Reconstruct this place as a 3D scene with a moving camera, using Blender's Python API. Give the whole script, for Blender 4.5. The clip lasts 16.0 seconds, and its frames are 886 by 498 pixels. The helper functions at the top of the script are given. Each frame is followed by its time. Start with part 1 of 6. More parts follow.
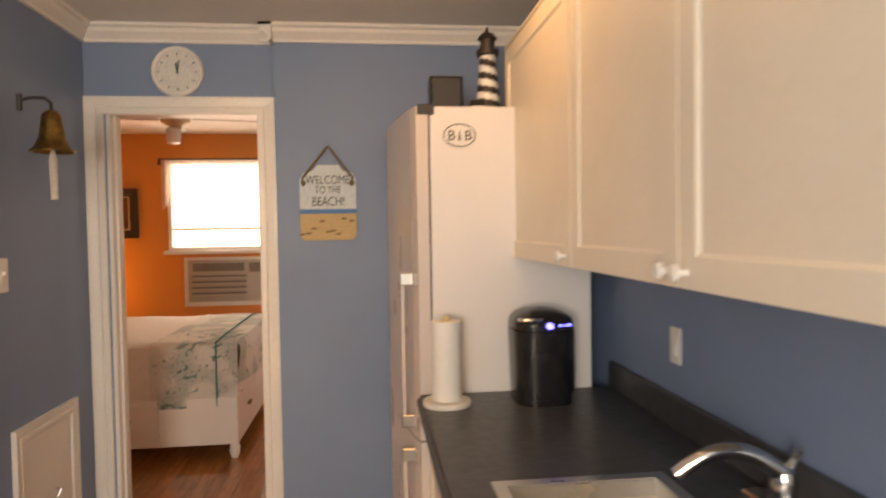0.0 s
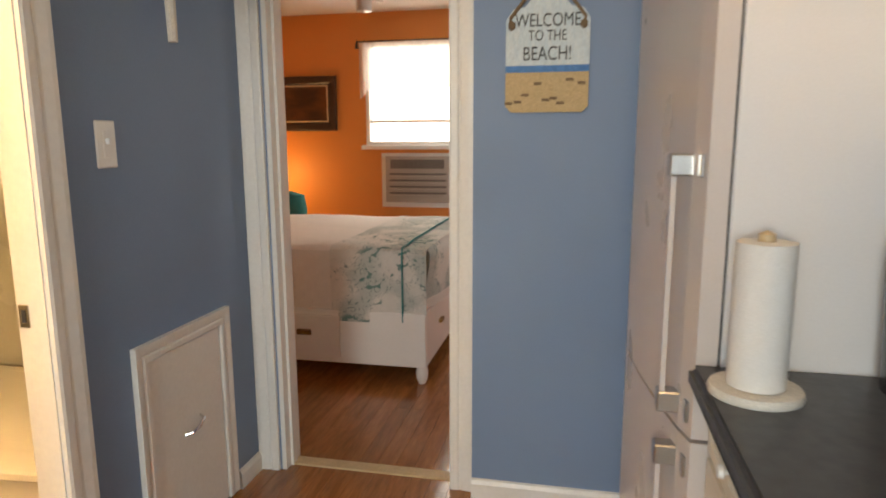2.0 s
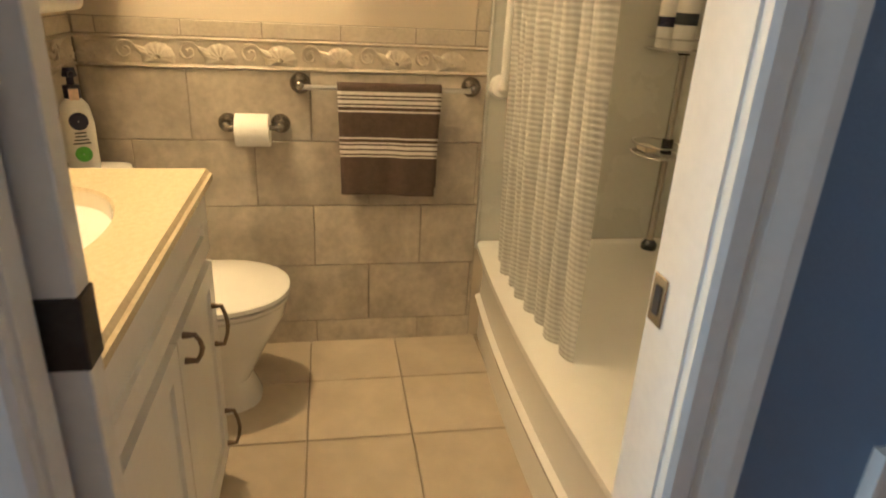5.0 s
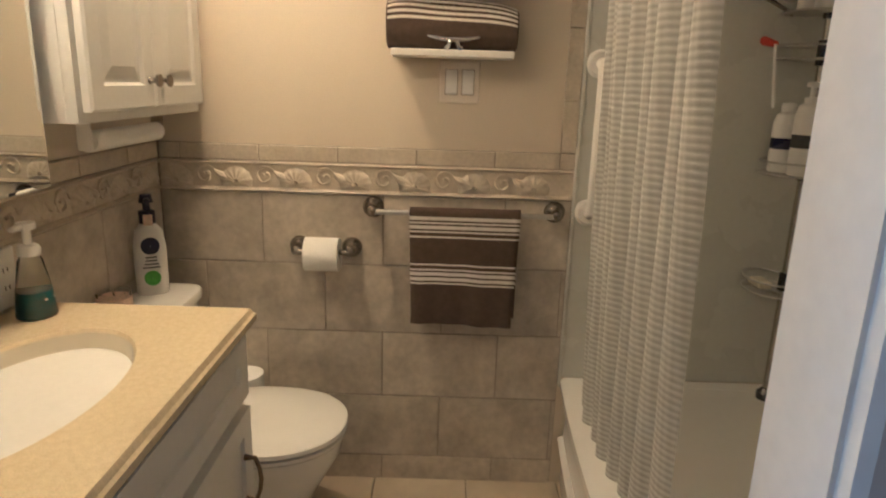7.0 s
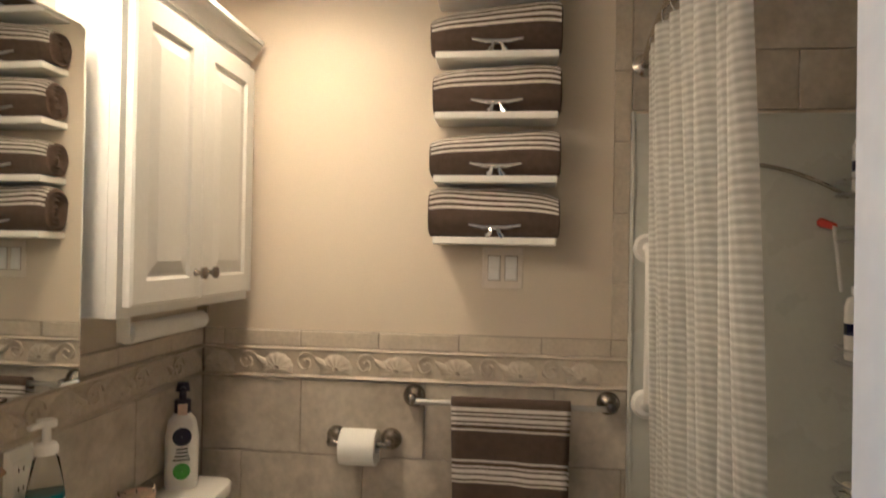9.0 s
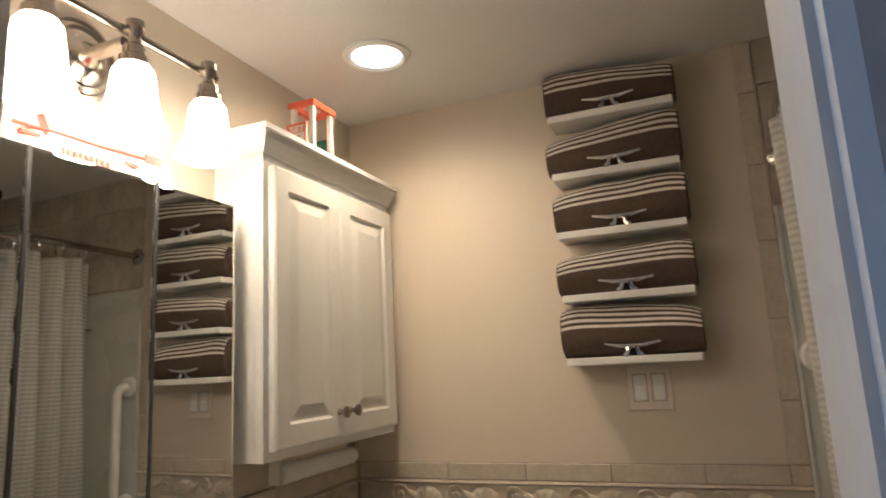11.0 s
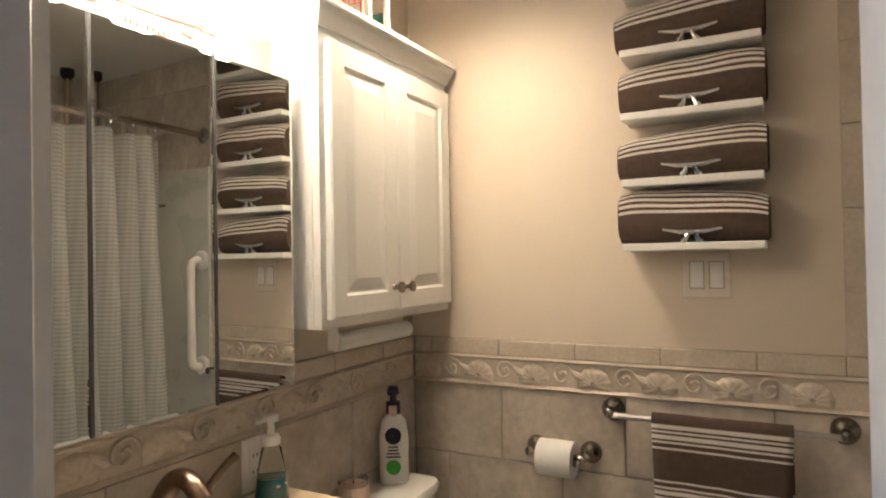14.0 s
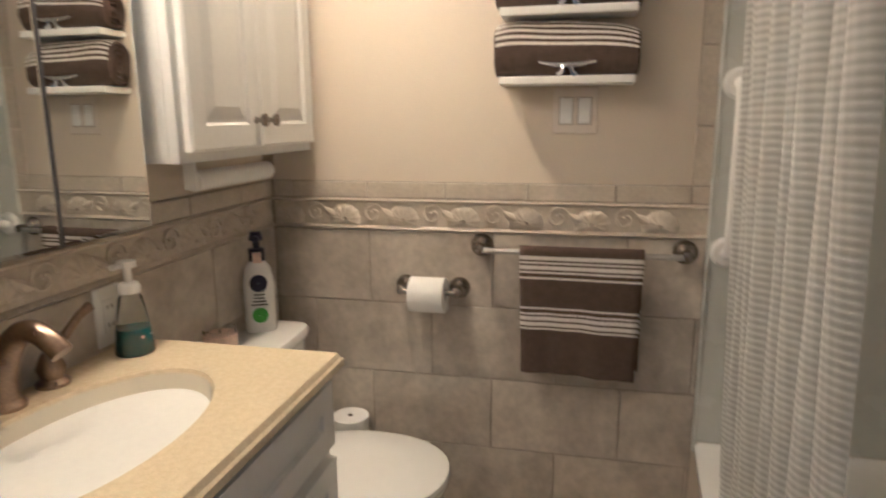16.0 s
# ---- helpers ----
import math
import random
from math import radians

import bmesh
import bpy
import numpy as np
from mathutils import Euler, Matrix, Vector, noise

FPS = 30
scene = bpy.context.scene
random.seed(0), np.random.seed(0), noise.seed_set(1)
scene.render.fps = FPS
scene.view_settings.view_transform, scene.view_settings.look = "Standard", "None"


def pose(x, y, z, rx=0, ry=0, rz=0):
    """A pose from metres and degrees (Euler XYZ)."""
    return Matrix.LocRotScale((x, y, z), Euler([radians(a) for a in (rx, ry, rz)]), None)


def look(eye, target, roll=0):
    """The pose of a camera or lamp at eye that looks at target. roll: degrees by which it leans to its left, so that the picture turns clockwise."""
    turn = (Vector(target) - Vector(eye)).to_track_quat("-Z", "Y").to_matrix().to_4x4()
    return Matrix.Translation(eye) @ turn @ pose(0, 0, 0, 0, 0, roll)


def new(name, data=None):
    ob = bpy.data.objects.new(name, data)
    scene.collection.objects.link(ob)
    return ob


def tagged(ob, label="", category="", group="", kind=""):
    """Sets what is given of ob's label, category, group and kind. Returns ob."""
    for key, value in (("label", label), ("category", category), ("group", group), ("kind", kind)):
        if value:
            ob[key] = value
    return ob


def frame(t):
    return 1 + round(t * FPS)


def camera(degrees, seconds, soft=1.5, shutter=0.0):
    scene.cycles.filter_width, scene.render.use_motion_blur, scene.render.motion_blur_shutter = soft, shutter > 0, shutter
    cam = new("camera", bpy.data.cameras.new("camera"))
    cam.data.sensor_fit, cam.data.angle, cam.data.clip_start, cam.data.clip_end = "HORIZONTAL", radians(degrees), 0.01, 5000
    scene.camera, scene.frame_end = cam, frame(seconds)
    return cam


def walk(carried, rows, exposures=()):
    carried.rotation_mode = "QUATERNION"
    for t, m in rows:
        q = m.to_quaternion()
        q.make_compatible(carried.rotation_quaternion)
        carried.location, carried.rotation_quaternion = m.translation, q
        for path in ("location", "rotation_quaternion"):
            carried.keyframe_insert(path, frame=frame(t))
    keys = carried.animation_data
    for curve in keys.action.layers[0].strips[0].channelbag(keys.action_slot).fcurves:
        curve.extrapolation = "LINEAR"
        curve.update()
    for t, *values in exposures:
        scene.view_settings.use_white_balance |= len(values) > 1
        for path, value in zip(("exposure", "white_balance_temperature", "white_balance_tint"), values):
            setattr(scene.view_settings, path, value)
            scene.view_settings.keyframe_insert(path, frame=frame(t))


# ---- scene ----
cam = camera(69.4, 16.0, soft=1.8, shutter=0.5)
PATH = [
    (0, (-0.017, -0.328, 1.538), (0.211, 1.658, 1.474), -0.9),
    (0.5, (-0.123, -0.038, 1.49), (-0.018, 1.953, 1.328), -0.7),
    (1, (-0.123, 0.232, 1.464), (-0.24, 2.213, 1.213), -0.2),
    (1.5, (-0.082, 0.464, 1.438), (-0.387, 2.422, 1.168), -0.4),
    (2, (-0.108, 0.687, 1.393), (-0.512, 2.617, 1.058), -0.2),
    (2.5, (-0.182, 0.899, 1.388), (-0.743, 2.777, 0.992), 0.8),
    (3, (-0.279, 1.123, 1.352), (-1.273, 2.786, 0.858), -0.0),
    (3.5, (-0.386, 1.28, 1.322), (-1.817, 2.53, 0.696), 1.5),
    (4, (-0.544, 1.418, 1.27), (-2.194, 2.246, 0.502), 1.9),
    (4.5, (-0.729, 1.548, 1.27), (-2.481, 2.034, 0.436), 2.6),
    (7, (-1.064, 1.771, 1.339), (-2.999, 1.773, 0.837), 1.8),
    (7.5, (-1.057, 1.775, 1.354), (-3.028, 1.757, 1.012), 1.9),
    (8, (-1.062, 1.797, 1.356), (-3.051, 1.762, 1.153), 1.7),
    (8.5, (-1.104, 1.801, 1.35), (-3.099, 1.696, 1.251), 1.5),
    (9, (-1.138, 1.835, 1.38), (-3.126, 1.617, 1.395), 1.0),
    (9.5, (-1.146, 1.863, 1.406), (-3.116, 1.559, 1.571), -0.4),
    (10, (-1.157, 1.915, 1.417), (-3.091, 1.474, 1.673), -1.8),
    (12.5, (-1.159, 1.983, 1.432), (-2.853, 0.975, 1.768), -1.7),
    (13, (-1.147, 1.984, 1.416), (-2.862, 0.984, 1.656), -1.2),
    (13.5, (-1.147, 1.996, 1.419), (-2.886, 1.015, 1.532), -1.1),
    (14, (-1.173, 1.982, 1.4), (-2.94, 1.045, 1.426), -1.0),
    (14.5, (-1.202, 1.971, 1.379), (-2.978, 1.057, 1.299), -0.5),
    (15, (-1.213, 1.951, 1.368), (-3.009, 1.093, 1.174), 0.4),
    (15.5, (-1.206, 1.915, 1.355), (-3.051, 1.201, 1.061), 0.8),
    (16, (-1.198, 1.841, 1.324), (-3.11, 1.412, 0.925), -0.4),
]
EXPOSURES = [
    (0.0, 0.72, 12500, 26), (1.0, 0.9, 10000, 17), (2.0, 0.75, 8600, 11), (3.0, 0.5, 7700, 8), (3.5, 0.38, 7200, 6), (4.0, 0.32, 6700, 4), (4.5, 0.3, 6350, 2), (5.8, -0.3, 5400, 5),
    (7.0, -0.5, 5000, 8), (8.75, -0.5, 4750, 8), (10.0, -1.0, 4620, 9), (12.5, -1.1, 4620, 9), (13.0, -1.0, 4620, 9), (14.0, -0.5, 4620, 9), (15.0, -0.45, 4600, 10), (16.0, -0.3, 4450, 10),
]
walk(cam, [(t, look(eye, target, roll)) for t, eye, target, roll in PATH], EXPOSURES)

# ---- world and light ----
world = bpy.data.worlds.new("world")
scene.world = world
world.use_nodes = True
wn = world.node_tree.nodes
sky = wn.new("ShaderNodeTexSky")
sky.sky_type, sky.sun_disc = "NISHITA", False
sky.sun_elevation, sky.sun_rotation = radians(42), radians(150)
world.node_tree.links.new(sky.outputs[0], wn["Background"].inputs[0])
wn["Background"].inputs[1].default_value = 0.1


def lamp(name, kind, m, power, colour, size=0.05, size_y=0.0, spot=0.0):
    data = bpy.data.lights.new(name, kind)
    data.energy, data.color = power, colour
    if kind == "AREA":
        data.shape, data.size, data.size_y = "RECTANGLE", size, size_y or size
    else:
        data.shadow_soft_size = size
    if kind == "SPOT":
        data.spot_size, data.spot_blend = radians(spot), 1.0
    ob = new(name, data)
    ob.matrix_world = m
    return ob


WARM = (1.0, 0.64, 0.30)
DAY = (0.69, 0.845, 1.0)
sun = lamp("sun", "SUN", look((0, 0, 5), (-0.9, -1.6, 3.2)), 2.5, (1.0, 0.95, 0.88))
sun.data.angle = radians(0.5)
# three bulbs of the vanity light, and the recessed ceiling lamp
for bx in (-1.775, -1.955, -2.143):
    lamp("vanity_bulb", "POINT", pose(bx, 1.06, 1.862), 2.6, WARM, 0.028)
lamp("recessed_bulb", "SPOT", look((-2.571, 1.235, 2.240), (-2.571, 1.235, 0)), 92.0, WARM, 0.06, spot=165)
# daylight at the bedroom window, plus added fill at two assumed, unseen windows
lamp("kitchen_fill_light", "AREA", look((-0.82, -2.37, 1.55), (-0.55, 2.0, 1.45)), 58.0, DAY, 1.05, 1.05)
lamp("bedroom_window_light", "AREA", look((-1.35, 6.55, 1.85), (-1.35, 3.5, 0.6)), 7.0, DAY, 1.2, 0.9)
# extra fill across the bed, from a side window that is only assumed
lamp("bedroom_side_fill", "AREA", look((0.82, 5.0, 1.55), (-2.0, 5.0, 0.5)), 7.0, DAY, 1.3, 1.1)
# warm kitchen ceiling lamp and bedside lamp
lamp("kitchen_bulb", "POINT", pose(0.18, 1.6, 2.42), 4.5, (1.0, 0.66, 0.36), 0.10)
lamp("bedside_bulb", "POINT", pose(-2.98, 6.25, 1.02), 6.5, (1.0, 0.62, 0.28), 0.06)

# ---- mesh helpers ----
BASE = {}


def setmat(ob, material):
    for m in material if isinstance(material, (list, tuple)) else [material]:
        ob.data.materials.append(m)


def mesh(name, bm, smooth=False):
    bmesh.ops.recalc_face_normals(bm, faces=bm.faces)
    me = bpy.data.meshes.new(name)
    bm.to_mesh(me)
    bm.free()
    if smooth:
        me.polygons.foreach_set("use_smooth", [True] * len(me.polygons))
        me.set_sharp_from_angle(angle=radians(40))
    return me


def solid(name, bm, material, label="", category="", kind="", group="", smooth=False):
    """One thing of one mesh, in world places."""
    ob = new(name, mesh(name, bm, smooth))
    setmat(ob, material)
    return tagged(ob, label, category, group, kind)


def thing(name, base, label, category, group="", kind=""):
    ob = new(name)
    ob.location = base
    ob.empty_display_size = 0.05
    BASE[ob.name] = Vector(base)
    return tagged(ob, label, category, group, kind)


def part(name, bm, material, parent, label="", smooth=False):
    base = BASE[parent.name]
    bmesh.ops.translate(bm, verts=bm.verts, vec=-base)
    ob = new(name, mesh(name, bm, smooth))
    setmat(ob, material)
    ob.parent = parent
    BASE[ob.name] = base
    if label:
        ob["label"] = label
    return ob


def box(bm, x0, x1, y0, y1, z0, z1, bevel=0.0, seg=1):
    r = bmesh.ops.create_cube(bm, size=1.0)
    vs = r["verts"]
    for v in vs:
        v.co = Vector((x0 if v.co.x < 0 else x1, y0 if v.co.y < 0 else y1, z0 if v.co.z < 0 else z1))
    if bevel:
        es = list({e for v in vs for e in v.link_edges})
        bmesh.ops.bevel(bm, geom=es, offset=bevel, segments=seg, profile=0.5, affect="EDGES")
    return bm


def B(*a, **k):
    return box(bmesh.new(), *a, **k)


def lathe(bm, profile, m, seg=24, cap=True):
    """Turn (r, h) pairs round the local z axis of m."""
    rows = []
    for r, h in profile:
        rows.append([bm.verts.new(m @ Vector((r * math.cos(2 * math.pi * i / seg), r * math.sin(2 * math.pi * i / seg), h))) for i in range(seg)])
    for a, b in zip(rows, rows[1:]):
        for i in range(seg):
            bm.faces.new((a[i], a[(i + 1) % seg], b[(i + 1) % seg], b[i]))
    if cap:
        for row in (rows[0], rows[-1]):
            bm.faces.new(row)
    return bm


def axis(p, d):
    """A matrix at p whose z axis points along d."""
    return Matrix.Translation(p) @ Vector(d).to_track_quat("Z", "Y").to_matrix().to_4x4()


def cyl(bm, p, q, r, r2=None, seg=16):
    p, q = Vector(p), Vector(q)
    return lathe(bm, [(r, 0), (r if r2 is None else r2, (q - p).length)], axis(p, q - p), seg)


def tube(bm, pts, r, seg=10, cap=True):
    """A round bar along the points; r a number or one for each point."""
    pts = [Vector(p) for p in pts]
    rows, up = [], None
    for i, p in enumerate(pts):
        d = (pts[min(i + 1, len(pts) - 1)] - pts[max(i - 1, 0)]).normalized()
        if up is None:
            up = d.orthogonal().normalized()
        up = (up - d * up.dot(d)).normalized()
        side = d.cross(up)
        rr = r[i] if isinstance(r, (list, tuple)) else r
        rows.append([bm.verts.new(p + rr * (up * math.cos(2 * math.pi * k / seg) + side * math.sin(2 * math.pi * k / seg))) for k in range(seg)])
    for a, b in zip(rows, rows[1:]):
        for k in range(seg):
            bm.faces.new((a[k], a[(k + 1) % seg], b[(k + 1) % seg], b[k]))
    if cap:
        bm.faces.new(rows[0]), bm.faces.new(rows[-1])
    return bm


def sweep(bm, profile, p, q, out, up=(0, 0, 1)):
    """A moulding from p to q: profile of (out, up) pairs."""
    out, up = Vector(out), Vector(up)
    rows = [[bm.verts.new(Vector(e) + out * a + up * b) for a, b in profile] for e in (p, q)]
    n = len(profile)
    for i in range(n):
        bm.faces.new((rows[0][i], rows[0][(i + 1) % n], rows[1][(i + 1) % n], rows[1][i]))
    bm.faces.new(rows[0]), bm.faces.new(rows[1])
    return bm


def door_panel(bm, w, h, t, rings, m):
    """A slab w by h by t whose front (towards -y) steps through rings of (inset, depth)."""
    rows = []
    for inset, depth in [(0, t)] + list(rings):
        rows.append([bm.verts.new(m @ Vector(c)) for c in ((inset, depth, inset), (w - inset, depth, inset), (w - inset, depth, h - inset), (inset, depth, h - inset))])
    for a, b in zip(rows, rows[1:]):
        for i in range(4):
            bm.faces.new((a[i], a[(i + 1) % 4], b[(i + 1) % 4], b[i]))
    bm.faces.new(rows[-1]), bm.faces.new(rows[0])
    return bm


def grid(bm, nu, nv, f, mats=None, close_u=False):
    rows = [[bm.verts.new(f(u / nu, v / nv)) for u in range(nu + (0 if close_u else 1))] for v in range(nv + 1)]
    for v in range(nv):
        n = len(rows[0])
        for u in range(nu):
            fc = bm.faces.new((rows[v][u], rows[v][(u + 1) % n], rows[v + 1][(u + 1) % n], rows[v + 1][u]))
            if mats:
                fc.material_index = mats(u, v)
    return bm


# ---- materials ----
def material(name, colour, rough=0.5, metal=0.0, second=None, scale=6.0, amount=0.5, fine=90.0, fine_amount=0.12, bump=0.0, bump_scale=None,
             coat=0.0, vary=0.0, stretch=(1, 1, 1), detail=6.0, rough_var=0.1, low=0.35, high=0.65):
    mt = bpy.data.materials.new(name)
    mt.use_nodes = True
    n, k = mt.node_tree.nodes, mt.node_tree.links
    b = n["Principled BSDF"]
    b.inputs["Metallic"].default_value = metal
    b.inputs["Coat Weight"].default_value = coat
    tc = n.new("ShaderNodeNewGeometry")
    mp = n.new("ShaderNodeMapping")
    mp.inputs["Scale"].default_value = stretch
    k.new(tc.outputs["Position"], mp.inputs["Vector"])
    vec = mp.outputs[0]
    info = n.new("ShaderNodeObjectInfo")
    if vary:
        add = n.new("ShaderNodeVectorMath")
        add.operation = "MULTIPLY_ADD"
        add.inputs[1].default_value = (37.0, 53.0, 71.0)
        k.new(info.outputs["Random"], add.inputs[0])
        k.new(vec, add.inputs[2])
        vec = add.outputs[0]
    big, small = n.new("ShaderNodeTexNoise"), n.new("ShaderNodeTexNoise")
    for tex, s in ((big, scale), (small, fine)):
        tex.inputs["Scale"].default_value = s
        tex.inputs["Detail"].default_value = detail
        k.new(vec, tex.inputs["Vector"])
    ramp = n.new("ShaderNodeMapRange")
    ramp.inputs["From Min"].default_value, ramp.inputs["From Max"].default_value = low, high
    ramp.inputs["To Max"].default_value = amount
    k.new(big.outputs["Fac"], ramp.inputs["Value"])
    mix = n.new("ShaderNodeMix")
    mix.data_type = "RGBA"
    second = second or tuple(c * 0.8 for c in colour)
    mix.inputs["A"].default_value, mix.inputs["B"].default_value = (*colour, 1), (*second, 1)
    k.new(ramp.outputs[0], mix.inputs["Factor"])
    hsv = n.new("ShaderNodeHueSaturation")
    k.new(mix.outputs["Result"], hsv.inputs["Color"])
    val = n.new("ShaderNodeMapRange")
    val.inputs["From Min"].default_value, val.inputs["From Max"].default_value = 0.3, 0.7
    val.inputs["To Min"].default_value, val.inputs["To Max"].default_value = 1 - fine_amount, 1 + fine_amount
    k.new(small.outputs["Fac"], val.inputs["Value"])
    out = val.outputs[0]
    if vary:
        rnd = n.new("ShaderNodeMapRange")
        rnd.inputs["To Min"].default_value, rnd.inputs["To Max"].default_value = 1 - vary, 1 + vary
        k.new(info.outputs["Random"], rnd.inputs["Value"])
        mul = n.new("ShaderNodeMath")
        mul.operation = "MULTIPLY"
        k.new(out, mul.inputs[0]), k.new(rnd.outputs[0], mul.inputs[1])
        out = mul.outputs[0]
    k.new(out, hsv.inputs["Value"])
    k.new(hsv.outputs[0], b.inputs["Base Color"])
    rr = n.new("ShaderNodeMapRange")
    rr.inputs["To Min"].default_value, rr.inputs["To Max"].default_value = max(0.02, rough - rough_var), min(1, rough + rough_var)
    k.new(big.outputs["Fac"], rr.inputs["Value"])
    k.new(rr.outputs[0], b.inputs["Roughness"])
    if bump:
        bp = n.new("ShaderNodeBump")
        bp.inputs["Strength"].default_value, bp.inputs["Distance"].default_value = 1.0, bump
        src = small
        if bump_scale:
            src = n.new("ShaderNodeTexNoise")
            src.inputs["Scale"].default_value = bump_scale
            k.new(vec, src.inputs["Vector"])
        k.new(src.outputs["Fac"], bp.inputs["Height"])
        k.new(bp.outputs[0], b.inputs["Normal"])
    return mt


def glow(name, colour, strength):
    mt = bpy.data.materials.new(name)
    mt.use_nodes = True
    b = mt.node_tree.nodes["Principled BSDF"]
    b.inputs["Base Color"].default_value = (0.8, 0.8, 0.8, 1)
    b.inputs["Emission Color"].default_value = (*colour, 1)
    b.inputs["Emission Strength"].default_value = strength
    return mt


def glass(name, colour, rough=0.02):
    mt = bpy.data.materials.new(name)
    mt.use_nodes = True
    b = mt.node_tree.nodes["Principled BSDF"]
    b.inputs["Base Color"].default_value = (*colour, 1)
    b.inputs["Roughness"].default_value = rough
    b.inputs["Transmission Weight"].default_value = 1.0
    b.inputs["IOR"].default_value = 1.2
    return mt


def cloth(name, colour, translucent=0.3, clear=0.0, rib=0.0, bump=0.0005):
    """Cloth that lets some light through; rib: the pitch of raised threads across it."""
    mt = bpy.data.materials.new(name)
    mt.use_nodes = True
    n, k = mt.node_tree.nodes, mt.node_tree.links
    b, out = n["Principled BSDF"], n["Material Output"]
    b.inputs["Base Color"].default_value = (*colour, 1)
    b.inputs["Roughness"].default_value = 0.6
    geo = n.new("ShaderNodeNewGeometry")
    tr = n.new("ShaderNodeBsdfTranslucent")
    tr.inputs[0].default_value = (*colour, 1)
    m1 = n.new("ShaderNodeMixShader")
    m1.inputs[0].default_value = translucent
    k.new(b.outputs[0], m1.inputs[1]), k.new(tr.outputs[0], m1.inputs[2])
    last = m1.outputs[0]
    bp = n.new("ShaderNodeBump")
    bp.inputs["Distance"].default_value = bump
    if rib:
        sep = n.new("ShaderNodeSeparateXYZ")
        k.new(geo.outputs["Position"], sep.inputs[0])
        waves = []
        for o in (2, 0):
            mu = n.new("ShaderNodeMath")
            mu.operation = "MULTIPLY"
            mu.inputs[1].default_value = 2 * math.pi / (rib if o == 2 else rib * 1.1)
            k.new(sep.outputs[o], mu.inputs[0])
            sn = n.new("ShaderNodeMath")
            sn.operation = "SINE"
            k.new(mu.outputs[0], sn.inputs[0])
            waves.append(sn)
        ad = n.new("ShaderNodeMath")
        ad.operation = "MULTIPLY_ADD"
        ad.inputs[1].default_value = 0.35
        k.new(waves[1].outputs[0], ad.inputs[0]), k.new(waves[0].outputs[0], ad.inputs[2])
        k.new(ad.outputs[0], bp.inputs["Height"])
        tp = n.new("ShaderNodeBsdfTransparent")
        m2 = n.new("ShaderNodeMixShader")
        mr = n.new("ShaderNodeMapRange")
        mr.inputs["From Min"].default_value, mr.inputs["From Max"].default_value = -1.1, 1.1
        mr.inputs["To Min"].default_value, mr.inputs["To Max"].default_value = min(1, clear * 1.3), clear * 0.7
        k.new(ad.outputs[0], mr.inputs["Value"])
        k.new(mr.outputs[0], m2.inputs[0])
        k.new(last, m2.inputs[1]), k.new(tp.outputs[0], m2.inputs[2])
        last = m2.outputs[0]
    else:
        nz = n.new("ShaderNodeTexNoise")
        nz.inputs["Scale"].default_value = 350
        k.new(geo.outputs["Position"], nz.inputs["Vector"])
        k.new(nz.outputs["Fac"], bp.inputs["Height"])
        if clear:
            tp = n.new("ShaderNodeBsdfTransparent")
            m2 = n.new("ShaderNodeMixShader")
            m2.inputs[0].default_value = clear
            k.new(last, m2.inputs[1]), k.new(tp.outputs[0], m2.inputs[2])
            last = m2.outputs[0]
    k.new(bp.outputs[0], b.inputs["Normal"])
    k.new(last, out.inputs["Surface"])
    return mt


M_BLUE = material("blue_wall_paint", (0.175, 0.262, 0.405), 0.55, second=(0.16, 0.243, 0.38), scale=2.5, fine=240, fine_amount=0.04, bump=0.0006)
M_TRIM = material("white_trim_paint", (0.78, 0.77, 0.74), 0.35, second=(0.72, 0.70, 0.66), scale=4, fine=60, fine_amount=0.03, bump=0.0002)
M_CEIL = material("ceiling_paint", (0.74, 0.72, 0.69), 0.8, second=(0.69, 0.67, 0.64), scale=2, fine=200, fine_amount=0.03, bump=0.0008)
M_BATHWALL = material("beige_wall_paint", (0.67, 0.59, 0.475), 0.55, second=(0.64, 0.56, 0.445), scale=2.5, fine=240, fine_amount=0.03, bump=0.0006)
M_ORANGE = material("orange_wall_paint", (0.72, 0.27, 0.075), 0.6, second=(0.68, 0.245, 0.065), scale=2.5, fine=240, fine_amount=0.04, bump=0.0006)
M_TILE = material("stone_wall_tile", (0.54, 0.485, 0.405), 0.32, second=(0.39, 0.345, 0.285), scale=6.5, amount=0.85, fine=38, fine_amount=0.12, bump=0.0004, vary=0.06, low=0.4, high=0.62)
M_GROUT = material("wall_grout", (0.36, 0.31, 0.25), 0.85, scale=10, fine=300)
M_BORDER = material("border_tile", (0.57, 0.505, 0.41), 0.35, second=(0.47, 0.41, 0.325), scale=16, amount=0.6, fine=90, fine_amount=0.08, vary=0.04)
M_FLOORTILE = material("beige_floor_tile", (0.57, 0.49, 0.38), 0.35, second=(0.45, 0.38, 0.285), scale=6, amount=0.7, fine=24, fine_amount=0.07, bump=0.0003, vary=0.05)
M_FLOORGROUT = material("floor_grout", (0.34, 0.29, 0.22), 0.9, scale=10, fine=300)
M_WOOD = material("oak_floor", (0.36, 0.14, 0.043), 0.2, second=(0.25, 0.088, 0.026), scale=5, amount=0.9, fine=26, fine_amount=0.18, stretch=(5, 0.5, 5), bump=0.0002, vary=0.10, coat=0.3, rough_var=0.05)
M_GAP = material("floor_gap", (0.06, 0.025, 0.012), 0.7)
M_CABINET = material("cream_cabinet_paint", (0.80, 0.745, 0.64), 0.4, second=(0.75, 0.69, 0.58), scale=5, fine=80, fine_amount=0.02, bump=0.0002)
